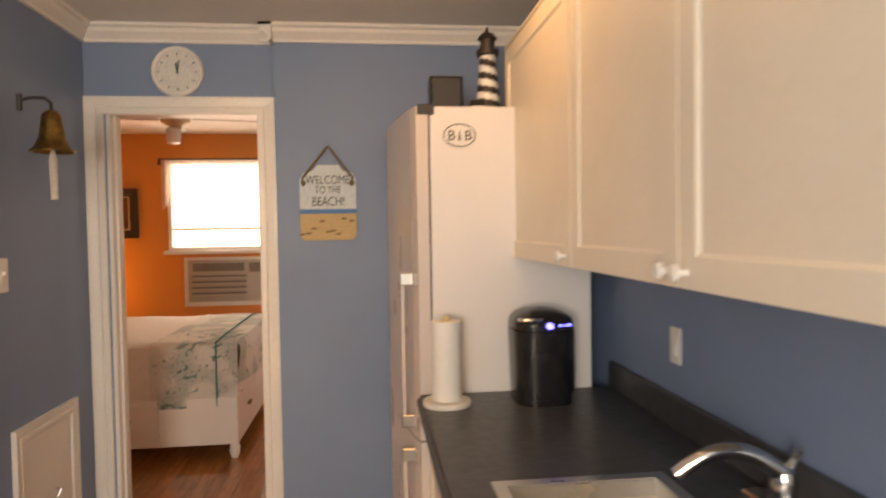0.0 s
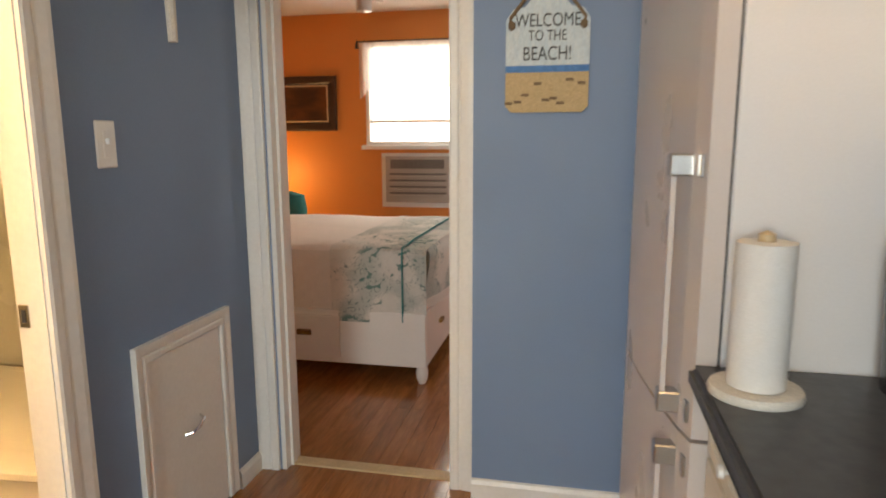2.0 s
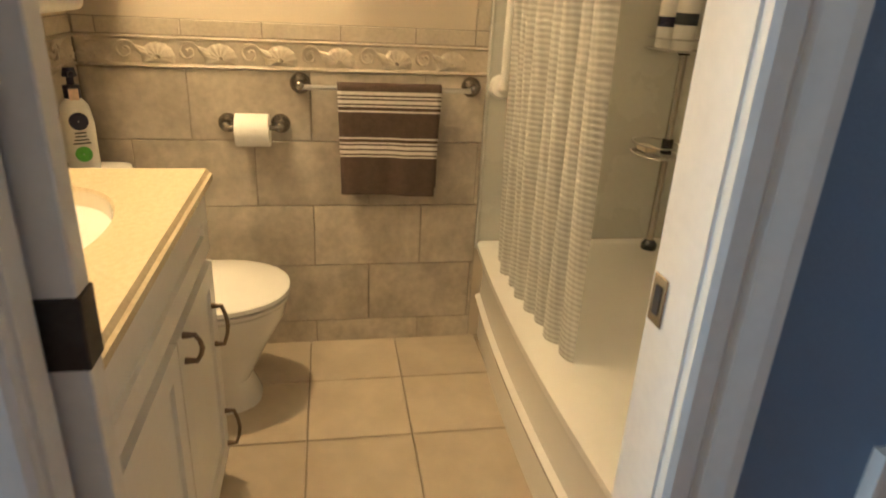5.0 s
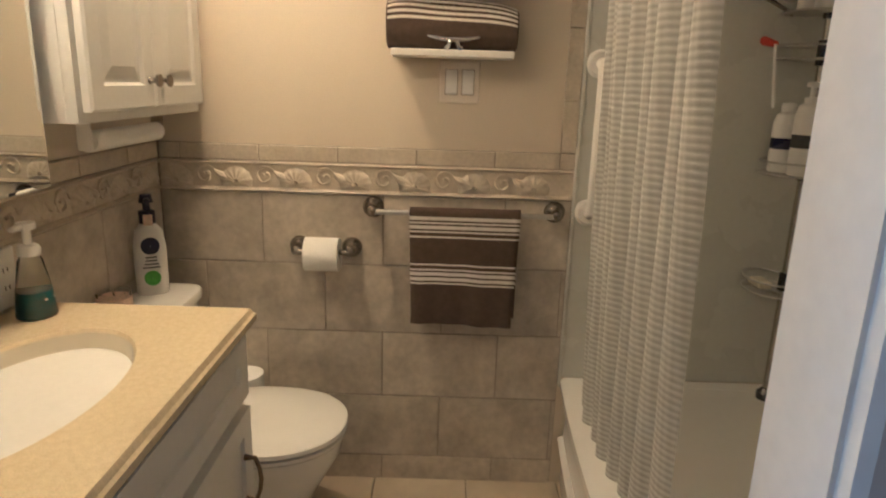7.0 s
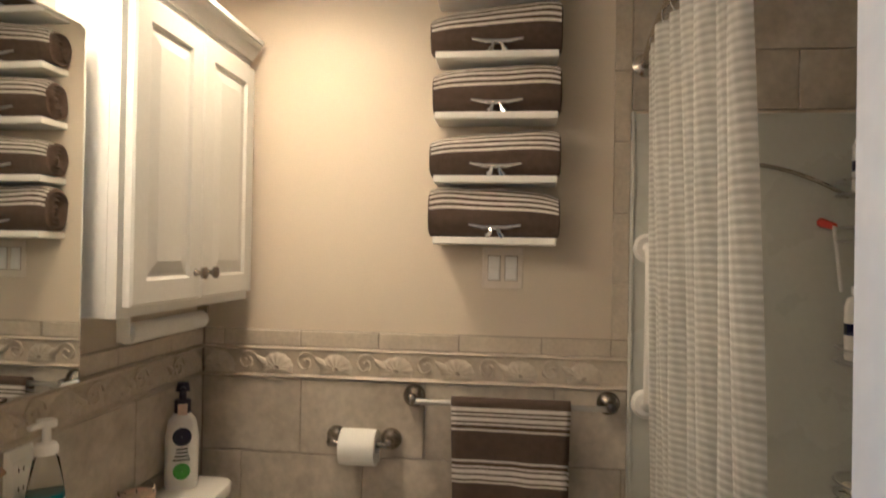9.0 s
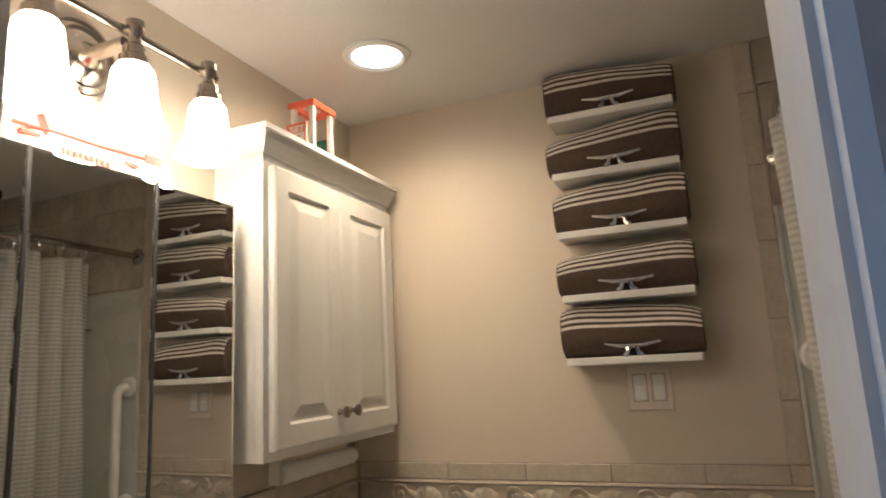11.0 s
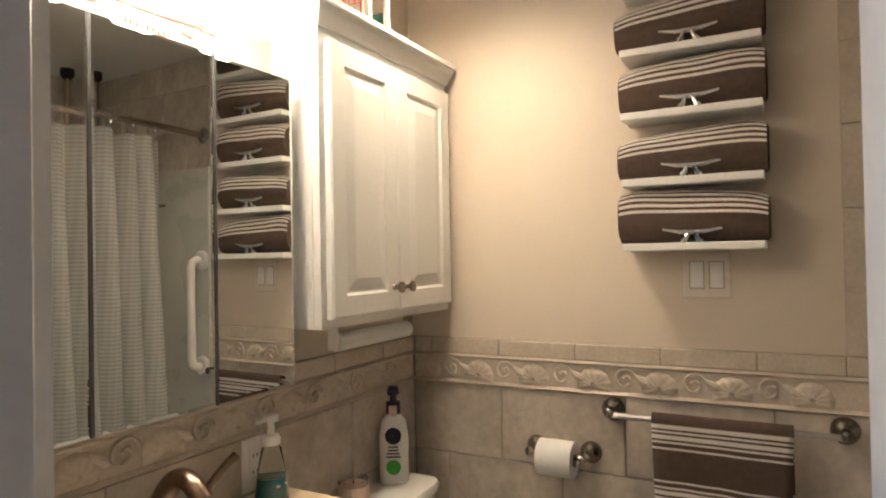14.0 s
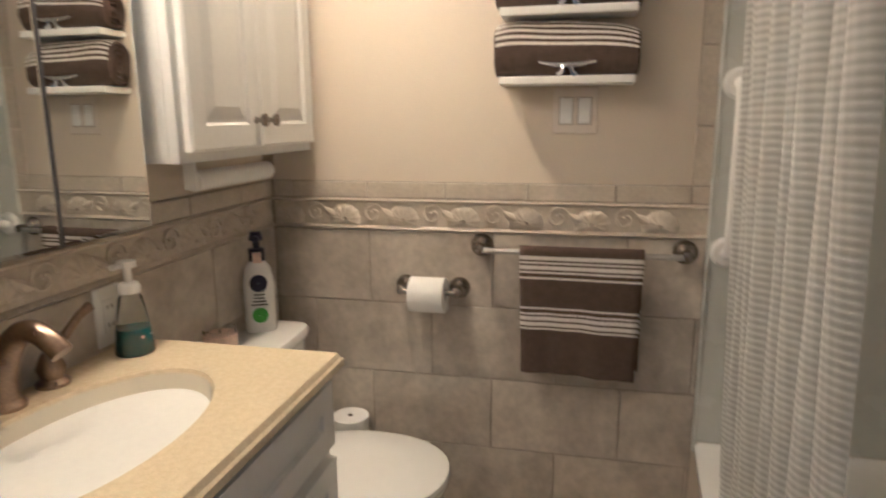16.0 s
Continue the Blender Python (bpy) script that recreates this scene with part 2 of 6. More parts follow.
M_BATHCAB = material("white_cabinet_paint", (0.80, 0.79, 0.76), 0.32, second=(0.75, 0.74, 0.70), scale=5, fine=80, fine_amount=0.02, bump=0.0002)
M_LAMINATE = material("dark_laminate", (0.055, 0.058, 0.064), 0.38, second=(0.04, 0.042, 0.047), scale=30, fine=400, fine_amount=0.3)
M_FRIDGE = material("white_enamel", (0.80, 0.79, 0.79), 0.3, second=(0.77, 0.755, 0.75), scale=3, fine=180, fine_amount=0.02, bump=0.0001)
# refrigerator doors and handles: darker and warmer than the body
M_FRIDGEDOOR = material("darker_warm_white", (0.66, 0.60, 0.57), 0.28, second=(0.64, 0.58, 0.55), scale=3, fine=180, fine_amount=0.02, rough_var=0.02)
# gasket black, also painted shade for the door slot, small holes and mirror seams
M_SHADOWGAP = material("dark_gasket_and_gap_shade", (0.05, 0.05, 0.055), 0.7)
M_STEEL = material("brushed_steel", (0.58, 0.57, 0.55), 0.3, 1.0, fine=300, fine_amount=0.06)
M_NICKEL = material("brushed_nickel", (0.50, 0.46, 0.41), 0.24, 1.0, fine=200, fine_amount=0.08)
M_CHROME = material("chrome", (0.75, 0.75, 0.75), 0.1, 1.0, fine=200, fine_amount=0.03, rough_var=0.05)
M_BRONZE = material("aged_bronze", (0.20, 0.15, 0.115), 0.3, 1.0, second=(0.32, 0.24, 0.17), scale=40, fine=200)
M_DARKNICKEL = material("dark_nickel", (0.27, 0.245, 0.215), 0.24, 1.0, fine=200)
M_BRASS = material("aged_brass", (0.32, 0.19, 0.06), 0.38, 1.0, second=(0.16, 0.10, 0.045), scale=30, amount=0.8)
M_IRON = material("dark_iron", (0.06, 0.052, 0.048), 0.5, 0.6, scale=30)
M_PORCELAIN = material("white_porcelain", (0.83, 0.82, 0.79), 0.1, second=(0.80, 0.785, 0.75), scale=3, fine=30, fine_amount=0.01, coat=0.5, rough_var=0.04)
M_SURROUND = material("shower_panel", (0.60, 0.605, 0.56), 0.28, second=(0.56, 0.565, 0.52), scale=3, fine=60, fine_amount=0.02)
M_VANITYTOP = material("cultured_stone", (0.74, 0.63, 0.43), 0.22, second=(0.64, 0.53, 0.34), scale=90, amount=0.7, fine=420, fine_amount=0.10, coat=0.3)
M_BASIN = material("cream_basin", (0.80, 0.74, 0.60), 0.12, second=(0.78, 0.71, 0.57), scale=3, fine=30, fine_amount=0.01, coat=0.5)
M_TOWEL = material("brown_terry", (0.092, 0.062, 0.046), 0.95, second=(0.066, 0.044, 0.033), scale=60, fine=700, fine_amount=0.3, bump=0.0015, bump_scale=900)
M_STRIPE = material("white_terry", (0.74, 0.70, 0.64), 0.95, second=(0.62, 0.58, 0.52), scale=60, fine=700, fine_amount=0.2, bump=0.0015, bump_scale=900)
M_PAPER = material("white_paper", (0.82, 0.81, 0.78), 0.9, second=(0.78, 0.77, 0.73), scale=40, fine=300, fine_amount=0.04, bump=0.0008, bump_scale=260)
M_WHITEPLASTIC = material("white_plastic", (0.80, 0.79, 0.76), 0.3, scale=5, second=(0.78, 0.765, 0.73), fine=60, fine_amount=0.02)
M_BLACKPLASTIC = material("black_plastic", (0.012, 0.012, 0.014), 0.22, second=(0.018, 0.018, 0.02), scale=10, fine=200)
M_DARKBLUE = material("navy_plastic", (0.012, 0.014, 0.05), 0.3)
M_GREEN = material("green_ink", (0.10, 0.42, 0.05), 0.4, second=(0.06, 0.30, 0.04), scale=120)
M_RED = material("red_paint", (0.58, 0.06, 0.035), 0.45, second=(0.48, 0.045, 0.03), scale=40)
M_ORANGERED = material("orange_red_paint", (0.70, 0.13, 0.05), 0.45, scale=40)
M_WHITEWOOD = material("white_painted_wood", (0.74, 0.71, 0.64), 0.6, second=(0.60, 0.56, 0.49), scale=25, stretch=(1, 1, 6), fine=120)
M_DARKWOOD = material("dark_frame_wood", (0.045, 0.028, 0.02), 0.35, second=(0.08, 0.045, 0.03), scale=20, stretch=(1, 1, 5))
M_WOODLIGHT = material("pale_wood", (0.60, 0.45, 0.27), 0.45, second=(0.50, 0.36, 0.20), scale=14, stretch=(1, 1, 5))
M_BEDSPREAD = material("white_bedspread", (0.74, 0.71, 0.66), 0.9, second=(0.68, 0.65, 0.60), scale=20, fine=350, fine_amount=0.1, bump=0.002, bump_scale=220)
M_TEAL = material("teal_cloth", (0.03, 0.22, 0.22), 0.85, scale=30)
M_MAT = material("cream_mount", (0.60, 0.48, 0.33), 0.8)
M_ROPE = material("hemp_rope", (0.22, 0.15, 0.09), 0.9, fine=500, fine_amount=0.4, bump=0.001)
M_ROPEWHITE = material("white_rope", (0.62, 0.58, 0.52), 0.9, fine=400, fine_amount=0.3, bump=0.001)
M_INK = material("dark_ink", (0.05, 0.055, 0.06), 0.7)
M_SKYBLUE = material("pale_blue_wood", (0.50, 0.62, 0.68), 0.7, second=(0.62, 0.70, 0.73), scale=25, stretch=(4, 1, 1), amount=0.9)
M_SEABLUE = material("sea_blue_paint", (0.05, 0.20, 0.48), 0.6, scale=40)
M_SAND = material("sand_paint", (0.55, 0.42, 0.24), 0.8, second=(0.46, 0.34, 0.18), scale=60, fine=300, fine_amount=0.25)
M_SAPPHIRE = glow("blue_led", (0.02, 0.05, 1.0), 6.0)
M_SHADE = glow("opal_glass", (1.0, 0.70, 0.38), 22.0)
M_LENS = glow("lamp_lens", (1.0, 0.80, 0.56), 9.0)
M_DAYLIGHT = glow("bright_outdoors", (0.93, 0.98, 1.0), 2.2)
M_GLASS = glass("clear_glass", (0.93, 0.96, 0.95))
M_PLATE = material("beige_plate", (0.70, 0.63, 0.54), 0.3, second=(0.68, 0.61, 0.52), scale=5, fine=60, fine_amount=0.02)
M_PLATEGAP = material("switch_gap", (0.30, 0.25, 0.20), 0.6)
M_TEALSOAP = material("teal_soap", (0.008, 0.085, 0.10), 0.08, coat=0.6)
M_CANDLE = material("peach_wax", (0.74, 0.55, 0.43), 0.5)
M_SHEER = cloth("sheer_curtain", (0.85, 0.85, 0.84), 0.6, 0.45)
M_SHOWER = cloth("waffle_shower_curtain", (0.80, 0.80, 0.77), 0.40, 0.36, rib=0.0145, bump=0.0010)
M_MIRROR = bpy.data.materials.new("mirror_silver")
M_MIRROR.use_nodes = True
_b = M_MIRROR.node_tree.nodes["Principled BSDF"]
_b.inputs["Metallic"].default_value, _b.inputs["Roughness"].default_value = 1.0, 0.01
_b.inputs["Base Color"].default_value = (0.80, 0.82, 0.80, 1)


def floral():
    """White cloth with drawn grey-green leaves: soft washes, thin outlines and a few full leaves."""
    mt = material("floral_cloth", (0.66, 0.65, 0.60), 0.9, second=(0.60, 0.59, 0.54), scale=20, fine=300, bump=0.002, bump_scale=220)
    n, k = mt.node_tree.nodes, mt.node_tree.links
    b = n["Principled BSDF"]
    colour = b.inputs["Base Color"].links[0].from_socket
    geo = n.new("ShaderNodeNewGeometry")

    def noise_tex(scale, distort, detail=1.0):
        tex = n.new("ShaderNodeTexNoise")
        tex.inputs["Scale"].default_value, tex.inputs["Distortion"].default_value, tex.inputs["Detail"].default_value = scale, distort, detail
        k.new(geo.outputs["Position"], tex.inputs["Vector"])
        return tex.outputs["Fac"]

    def span(value, low, high, top):
        mr = n.new("ShaderNodeMapRange")
        mr.interpolation_type = "SMOOTHSTEP"
        for key, v in (("From Min", low), ("From Max", high), ("To Min", 0.0), ("To Max", top)):
            mr.inputs[key].default_value = v
        k.new(value, mr.inputs["Value"])
        return mr.outputs[0]

    def times(a, c, op="MULTIPLY"):
        m = n.new("ShaderNodeMath")
        m.operation = op
        k.new(a, m.inputs[0])
        if isinstance(c, float):
            m.inputs[1].default_value = c
        else:
            k.new(c, m.inputs[1])
        return m.outputs[0]

    patch = noise_tex(4.2, 0.3)
    wash = span(patch, 0.46, 0.60, 0.55)
    line_field = noise_tex(15.0, 1.6)
    ridge = times(times(line_field, 0.5, "SUBTRACT"), 0.0, "ABSOLUTE")
    line = times(span(ridge, 0.022, 0.006, 0.8), span(patch, 0.40, 0.50, 1.0))
    leaf = times(span(noise_tex(11.0, 2.2), 0.60, 0.63, 0.9), span(noise_tex(3.1, 0.0), 0.50, 0.56, 1.0))
    for fac, tone in ((wash, (0.30, 0.38, 0.36)), (line, (0.13, 0.20, 0.19)), (leaf, (0.10, 0.21, 0.19))):
        mx = n.new("ShaderNodeMix")
        mx.data_type = "RGBA"
        mx.inputs["B"].default_value = (*tone, 1)
        k.new(fac, mx.inputs["Factor"]), k.new(colour, mx.inputs["A"])
        colour = mx.outputs["Result"]
    k.new(colour, b.inputs["Base Color"])
    return mt


M_FLORAL = floral()


def sunset():
    """A dim orange evening picture."""
    mt = material("sunset_print", (0.16, 0.055, 0.02), 0.3, second=(0.035, 0.018, 0.012), scale=2.2, amount=1.0, stretch=(1, 1, 2.5), coat=0.4)
    return mt


M_PRINT = sunset()
# ---- structure ----
LW, LB, RW, SY, DY, BK, KC = -1.41, -1.52, 0.97, 3.0, 3.05, -2.4, 2.572
WX, SO, NO, BC = -2.975, 0.91, 2.93, 2.248
BX0, BX1, BY0, BY1, BDC = -3.5, 0.95, 3.17, 6.65, 2.57
DOOR_S, DOOR_N, DOOR_T = 1.375, 2.013, 2.06
JX = -1.495
STRUCT = "structure"
FZ = 0.04


def boxes(*rows):
    bm = bmesh.new()
    for r in rows:
        box(bm, *r)
    return bm


solid("ground", B(-60, 60, -60, 60, -0.6, -0.5), material("lawn", (0.07, 0.10, 0.04), 0.9, scale=0.5), kind=STRUCT)
solid("wall_kitchen_west", boxes((LB + 0.06, LW, BK, DOOR_S - 0.02, 0, KC), (LB + 0.06, LW, DOOR_N + 0.02, DY, 0, KC), (LB + 0.06, LW, DOOR_S - 0.02, DOOR_N + 0.02, DOOR_T + 0.02, KC)), M_BLUE, "blue painted kitchen wall with a bathroom doorway", "wall", STRUCT)
solid("wall_bathroom_east", boxes((LB, LB + 0.06, SO, DOOR_S - 0.02, 0, BC), (LB, LB + 0.06, DOOR_N + 0.075, NO, 0, BC), (LB, LB + 0.06, DOOR_S - 0.02, DOOR_N + 0.02, DOOR_T + 0.02, BC)), M_BATHWALL, "beige painted bathroom wall beside the door", "wall", STRUCT)
solid("wall_kitchen_east", B(RW, RW + 0.12, BK, SY, 0, KC), M_BLUE, "blue painted kitchen wall above the counter", "wall", STRUCT)
solid("wall_kitchen_north", B(-0.48, RW + 0.12, SY, BY0, 0, KC), M_BLUE, "blue painted kitchen wall behind the welcome sign", "wall", STRUCT)
solid("wall_kitchen_door", boxes((LB + 0.06, -1.31, DY, BY0, 0, KC), (-0.52, -0.48, DY, BY0, 0, KC), (-1.31, -0.52, DY, BY0, 2.155, KC)), M_BLUE, "blue painted wall round the bedroom doorway", "wall", STRUCT)
solid("wall_kitchen_south", boxes((LB + 0.06, -1.38, BK - 0.12, BK, 0, KC), (-0.24, RW + 0.12, BK - 0.12, BK, 0, KC), (-1.38, -0.24, BK - 0.12, BK, 0, 0.97), (-1.38, -0.24, BK - 0.12, BK, 2.13, KC)), M_BLUE, "blue painted kitchen wall", "wall", STRUCT)
solid("ceiling_kitchen", B(LB + 0.06, RW + 0.12, BK - 0.12, BY0, KC, KC + 0.1), M_CEIL, "white painted kitchen ceiling", "ceiling", STRUCT)
solid("floor_kitchen_base", B(LW, RW, BK, BY0 - 0.06, -0.1, -0.014), M_GAP, "dark base under the kitchen floor boards", "floor", STRUCT)
solid("floor_bedroom_base", B(BX0, BX1, BY0 - 0.06, BY1, -0.1, -0.014), M_GAP, "dark base under the bedroom floor boards", "floor", STRUCT)
solid("wall_bathroom_west", B(WX - 0.12, WX, SO - 0.12, NO + 0.12, 0, BC), M_BATHWALL, "beige painted bathroom wall above stone tiles", "wall", STRUCT)
solid("wall_bathroom_south", B(WX, LB + 0.06, SO - 0.12, SO, 0, BC), M_BATHWALL, "beige painted bathroom wall behind the mirror", "wall", STRUCT)
solid("wall_bathroom_north", B(WX, LB + 0.06, NO, NO + 0.12, 0, BC), M_BATHWALL, "bathroom wall behind the shower", "wall", STRUCT)
solid("ceiling_bathroom", B(WX - 0.12, LB + 0.06, SO - 0.12, NO + 0.12, BC, BC + 0.1), M_CEIL, "white painted bathroom ceiling", "ceiling", STRUCT)
solid("floor_bathroom_base", B(WX, LW, SO, NO, -0.1, FZ - 0.008), M_FLOORGROUT, "grouted base of the bathroom floor", "floor", STRUCT)
solid("wall_bedroom_north", boxes((BX0 - 0.12, -2.10, BY1, BY1 + 0.12, 0, BDC), (-0.75, BX1 + 0.12, BY1, BY1 + 0.12, 0, BDC), (-2.10, -0.75, BY1, BY1 + 0.12, 2.29, BDC), (-2.10, -0.75, BY1, BY1 + 0.12, 1.26, 1.349),
      (-2.10, -1.905, BY1, BY1 + 0.12, 0, 1.26), (-1.05, -0.75, BY1, BY1 + 0.12, 0, 1.26), (-1.905, -1.05, BY1, BY1 + 0.12, 0, 0.80)), M_ORANGE, "orange painted bedroom wall with a window", "wall", STRUCT)
solid("wall_bedroom_west", B(BX0 - 0.12, BX0, BY0, BY1, 0, BDC), M_ORANGE, "orange painted bedroom wall", "wall", STRUCT)
solid("wall_bedroom_east", boxes((BX1, BX1 + 0.12, BY0, 4.3, 0, BDC), (BX1, BX1 + 0.12, 5.7, BY1, 0, BDC), (BX1, BX1 + 0.12, 4.3, 5.7, 0, 0.95), (BX1, BX1 + 0.12, 4.3, 5.7, 2.15, BDC)), M_ORANGE, "orange painted bedroom wall with an assumed side window", "wall", STRUCT)
solid("wall_bedroom_south", boxes((BX0, LB + 0.06, BY0 - 0.1, BY0, 0, BDC), (LB + 0.06, -1.31, BY0, BY0 + 0.01, 0, BDC), (-0.52, RW + 0.12, BY0, BY0 + 0.01, 0, BDC), (-1.31, -0.52, BY0, BY0 + 0.01, 2.155, BDC)), M_ORANGE, "orange painted bedroom wall round the door", "wall", STRUCT)
solid("ceiling_bedroom", B(BX0 - 0.12, BX1 + 0.12, BY0, BY1 + 0.12, BDC, BDC + 0.1), M_CEIL, "white painted bedroom ceiling", "ceiling", STRUCT)

# crown mouldings of the kitchen
CROWN = [(0, 0), (0.065, 0), (0.065, -0.014), (0.05, -0.022), (0.042, -0.04), (0.022, -0.062), (0.014, -0.07), (0.014, -0.085), (0, -0.085)]
for nm, p, q, o in (("trim_crown_north", (-0.48 - 0.065, SY, KC), (RW, SY, KC), (0, -1, 0)), ("trim_crown_door", (LW, DY, KC), (-0.48, DY, KC), (0, -1, 0)),
                    ("trim_crown_west", (LW, BK, KC), (LW, DY, KC), (1, 0, 0)), ("trim_crown_return", (-0.48, SY - 0.065, KC), (-0.48, DY, KC), (-1, 0, 0)), ("trim_crown_east", (RW, BK, KC), (RW, SY, KC), (-1, 0, 0))):
    solid(nm, sweep(bmesh.new(), CROWN, p, q, o), M_TRIM, "white crown moulding under the kitchen ceiling", "crown moulding", STRUCT)
# skirting boards
SKIRT = [(0, 0), (0.014, 0), (0.014, 0.06), (0.008, 0.075), (0, 0.08)]
for nm, p, q, o in (("baseboard_north", (-0.48, SY, 0), (0.17, SY, 0), (0, -1, 0)), ("baseboard_west", (LW, 2.085, 0), (LW, 2.30, 0), (1, 0, 0)), ("baseboard_corner", (LW, 2.865, 0), (LW, DY, 0), (1, 0, 0)),
                    ("baseboard_south", (LW, BK, 0), (LW, 1.27, 0), (1, 0, 0)), ("baseboard_bedroom", (BX0, BY1, 0), (BX1, BY1, 0), (0, -1, 0))):
    solid(nm, sweep(bmesh.new(), SKIRT, p, q, o), M_TRIM, "white painted skirting board", "baseboard", STRUCT)

CASE = [(0, 0), (0.014, 0.0), (0.018, 0.008), (0.018, 0.03), (0.012, 0.038), (0.016, 0.046), (0.02, 0.075), (0.02, 0.09), (0, 0.09)]


def casing(bm, corners, out):
    """Mitred door casing through the corners, growing away from the opening."""
    out = Vector(out)
    rows = []
    for p, grow in corners:
        rows.append([bm.verts.new(Vector(p) + out * a + Vector(grow) * b) for a, b in CASE])
    n = len(CASE)
    for r, s in zip(rows, rows[1:]):
        for i in range(n):
            bm.faces.new((r[i], r[(i + 1) % n], s[(i + 1) % n], s[i]))
    bm.faces.new(rows[0]), bm.faces.new(rows[-1])
    return bm


# bathroom pocket door: jambs, casing, door edge in its slot, latch and strike
bd = thing("door_1", (LW, 1.69, 0), "white pocket door slid open into the wall", "door", kind=STRUCT)
bm = bmesh.new()
casing(bm, [((LW, DOOR_N + 0.004, 0), (0, 1, 0)), ((LW, DOOR_N + 0.004, DOOR_T), (0, 1, 1)), ((LW, DOOR_S - 0.004, DOOR_T), (0, -1, 1)), ((LW, DOOR_S - 0.004, 0), (0, -1, 0))], (1, 0, 0))
part("casing", bm, M_TRIM, bd)
part("jamb", boxes((JX, LW, DOOR_N, DOOR_N + 0.02, 0, DOOR_T + 0.02), (LB - 0.004, LW, DOOR_S, DOOR_N, DOOR_T, DOOR_T + 0.02)), M_TRIM, bd)
part("split_jamb", boxes((LW - 0.036, LW, DOOR_S - 0.02, DOOR_S + 0.002, 0, DOOR_T), (LB - 0.004, LB + 0.032, DOOR_S - 0.02, DOOR_S + 0.002, 0, DOOR_T)), M_TRIM, bd)
leaf = part("door_leaf", B(LW - 0.088, LW - 0.052, 0.95, DOOR_S + 0.033, 0.012, DOOR_T - 0.01, bevel=0.002), M_TRIM, bd, "white painted edge of the pocket door")
part("latch_plate", B(LW - 0.0905, LW - 0.0495, DOOR_S - 0.022, DOOR_S + 0.0355, 0.905, 0.985, bevel=0.002), M_IRON, leaf, "dark square pocket door latch")
# dark strip painting the shade inside the pocket slot
part("slot_shade", B(LW - 0.0515, LW - 0.0365, DOOR_S - 0.019, DOOR_S - 0.010, 0, DOOR_T), M_SHADOWGAP, bd)
bm = B(LW - 0.079, LW - 0.049, DOOR_N - 0.003, DOOR_N, 0.925, 0.985, bevel=0.001)
part("strike_plate", bm, M_NICKEL, bd, "small metal strike plate")
part("strike_hole", B(LW - 0.070, LW - 0.058, DOOR_N - 0.0045, DOOR_N - 0.001, 0.938, 0.972), M_SHADOWGAP, bd)
part("inner_casing", boxes((JX - 0.012, JX - 0.0005, DOOR_N + 0.012, DOOR_N + 0.08, 0, DOOR_T + 0.06), (LB - 0.016, LB - 0.0045, DOOR_S - 0.06, DOOR_S - 0.006, 0.86, DOOR_T + 0.06), (LB - 0.016, LB - 0.0045, DOOR_S - 0.006, DOOR_N + 0.006, DOOR_T + 0.006, DOOR_T + 0.06)), M_TRIM, bd)

# bedroom doorway and its open door
dd = thing("door_2", (-0.92, 3.1, 0), "white bedroom doorway with its door swung open", "door", kind=STRUCT)
bm = bmesh.new()
casing(bm, [((-0.575, DY, 0), (1, 0, 0)), ((-0.575, DY, 2.13), (1, 0, 1)), ((-1.318, DY, 2.13), (-1, 0, 1)), ((-1.318, DY, 0), (-1, 0, 0))], (0, -1, 0))
part("casing", bm, M_TRIM, dd)
part("jamb", boxes((-1.31, -1.29, DY - 0.002, BY0 + 0.014, 0, 2.15), (-0.56, -0.52, DY - 0.002, BY0 + 0.014, 0, 2.15), (-1.29, -0.56, DY - 0.002, BY0 + 0.014, 2.135, 2.155)), M_TRIM, dd)
part("door_stop", boxes((-1.29, -1.278, 3.09, 3.13, 0, 2.135), (-0.572, -0.56, 3.09, 3.13, 0, 2.135)), M_TRIM, dd)
lf = part("door_leaf", B(-2.03, -1.315, BY0 + 0.03, BY0 + 0.066, 0.012, 2.12, bevel=0.003), M_TRIM, dd, "white bedroom door standing open")
for hz in (0.27, 1.1, 1.9):
    part("hinge", cyl(bmesh.new(), (-1.305, BY0 + 0.022, hz - 0.045), (-1.305, BY0 + 0.022, hz + 0.045), 0.007), M_TRIM, lf)
part("threshold", B(-1.29, -0.56, 3.095, 3.165, -0.012, 0.006, bevel=0.003), M_WOODLIGHT, dd, "pale wooden threshold strip")

# unseen windows, assumed and added where the fill lamps stand
kw = thing("window_2", (-0.81, BK, 0.97), "assumed unseen kitchen window, added for the fill light", "window", kind=STRUCT)
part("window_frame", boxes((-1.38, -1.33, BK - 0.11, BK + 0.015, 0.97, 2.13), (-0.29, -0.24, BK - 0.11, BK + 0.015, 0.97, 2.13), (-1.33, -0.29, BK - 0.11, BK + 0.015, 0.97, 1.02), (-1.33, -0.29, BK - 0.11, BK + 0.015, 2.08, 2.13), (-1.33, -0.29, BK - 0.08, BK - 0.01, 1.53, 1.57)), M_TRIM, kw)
sw = thing("window_3", (BX1, 5, 0.95), "assumed unseen bedroom side window, added for the fill light", "window", kind=STRUCT)
part("window_frame", boxes((BX1 - 0.02, BX1 + 0.1, 4.30, 4.35, 0.95, 2.15), (BX1 - 0.02, BX1 + 0.1, 5.65, 5.70, 0.95, 2.15), (BX1 - 0.02, BX1 + 0.1, 4.35, 5.65, 0.95, 1.0), (BX1 - 0.02, BX1 + 0.1, 4.35, 5.65, 2.10, 2.15), (BX1 + 0.02, BX1 + 0.08, 4.35, 5.65, 1.53, 1.57)), M_TRIM, sw)

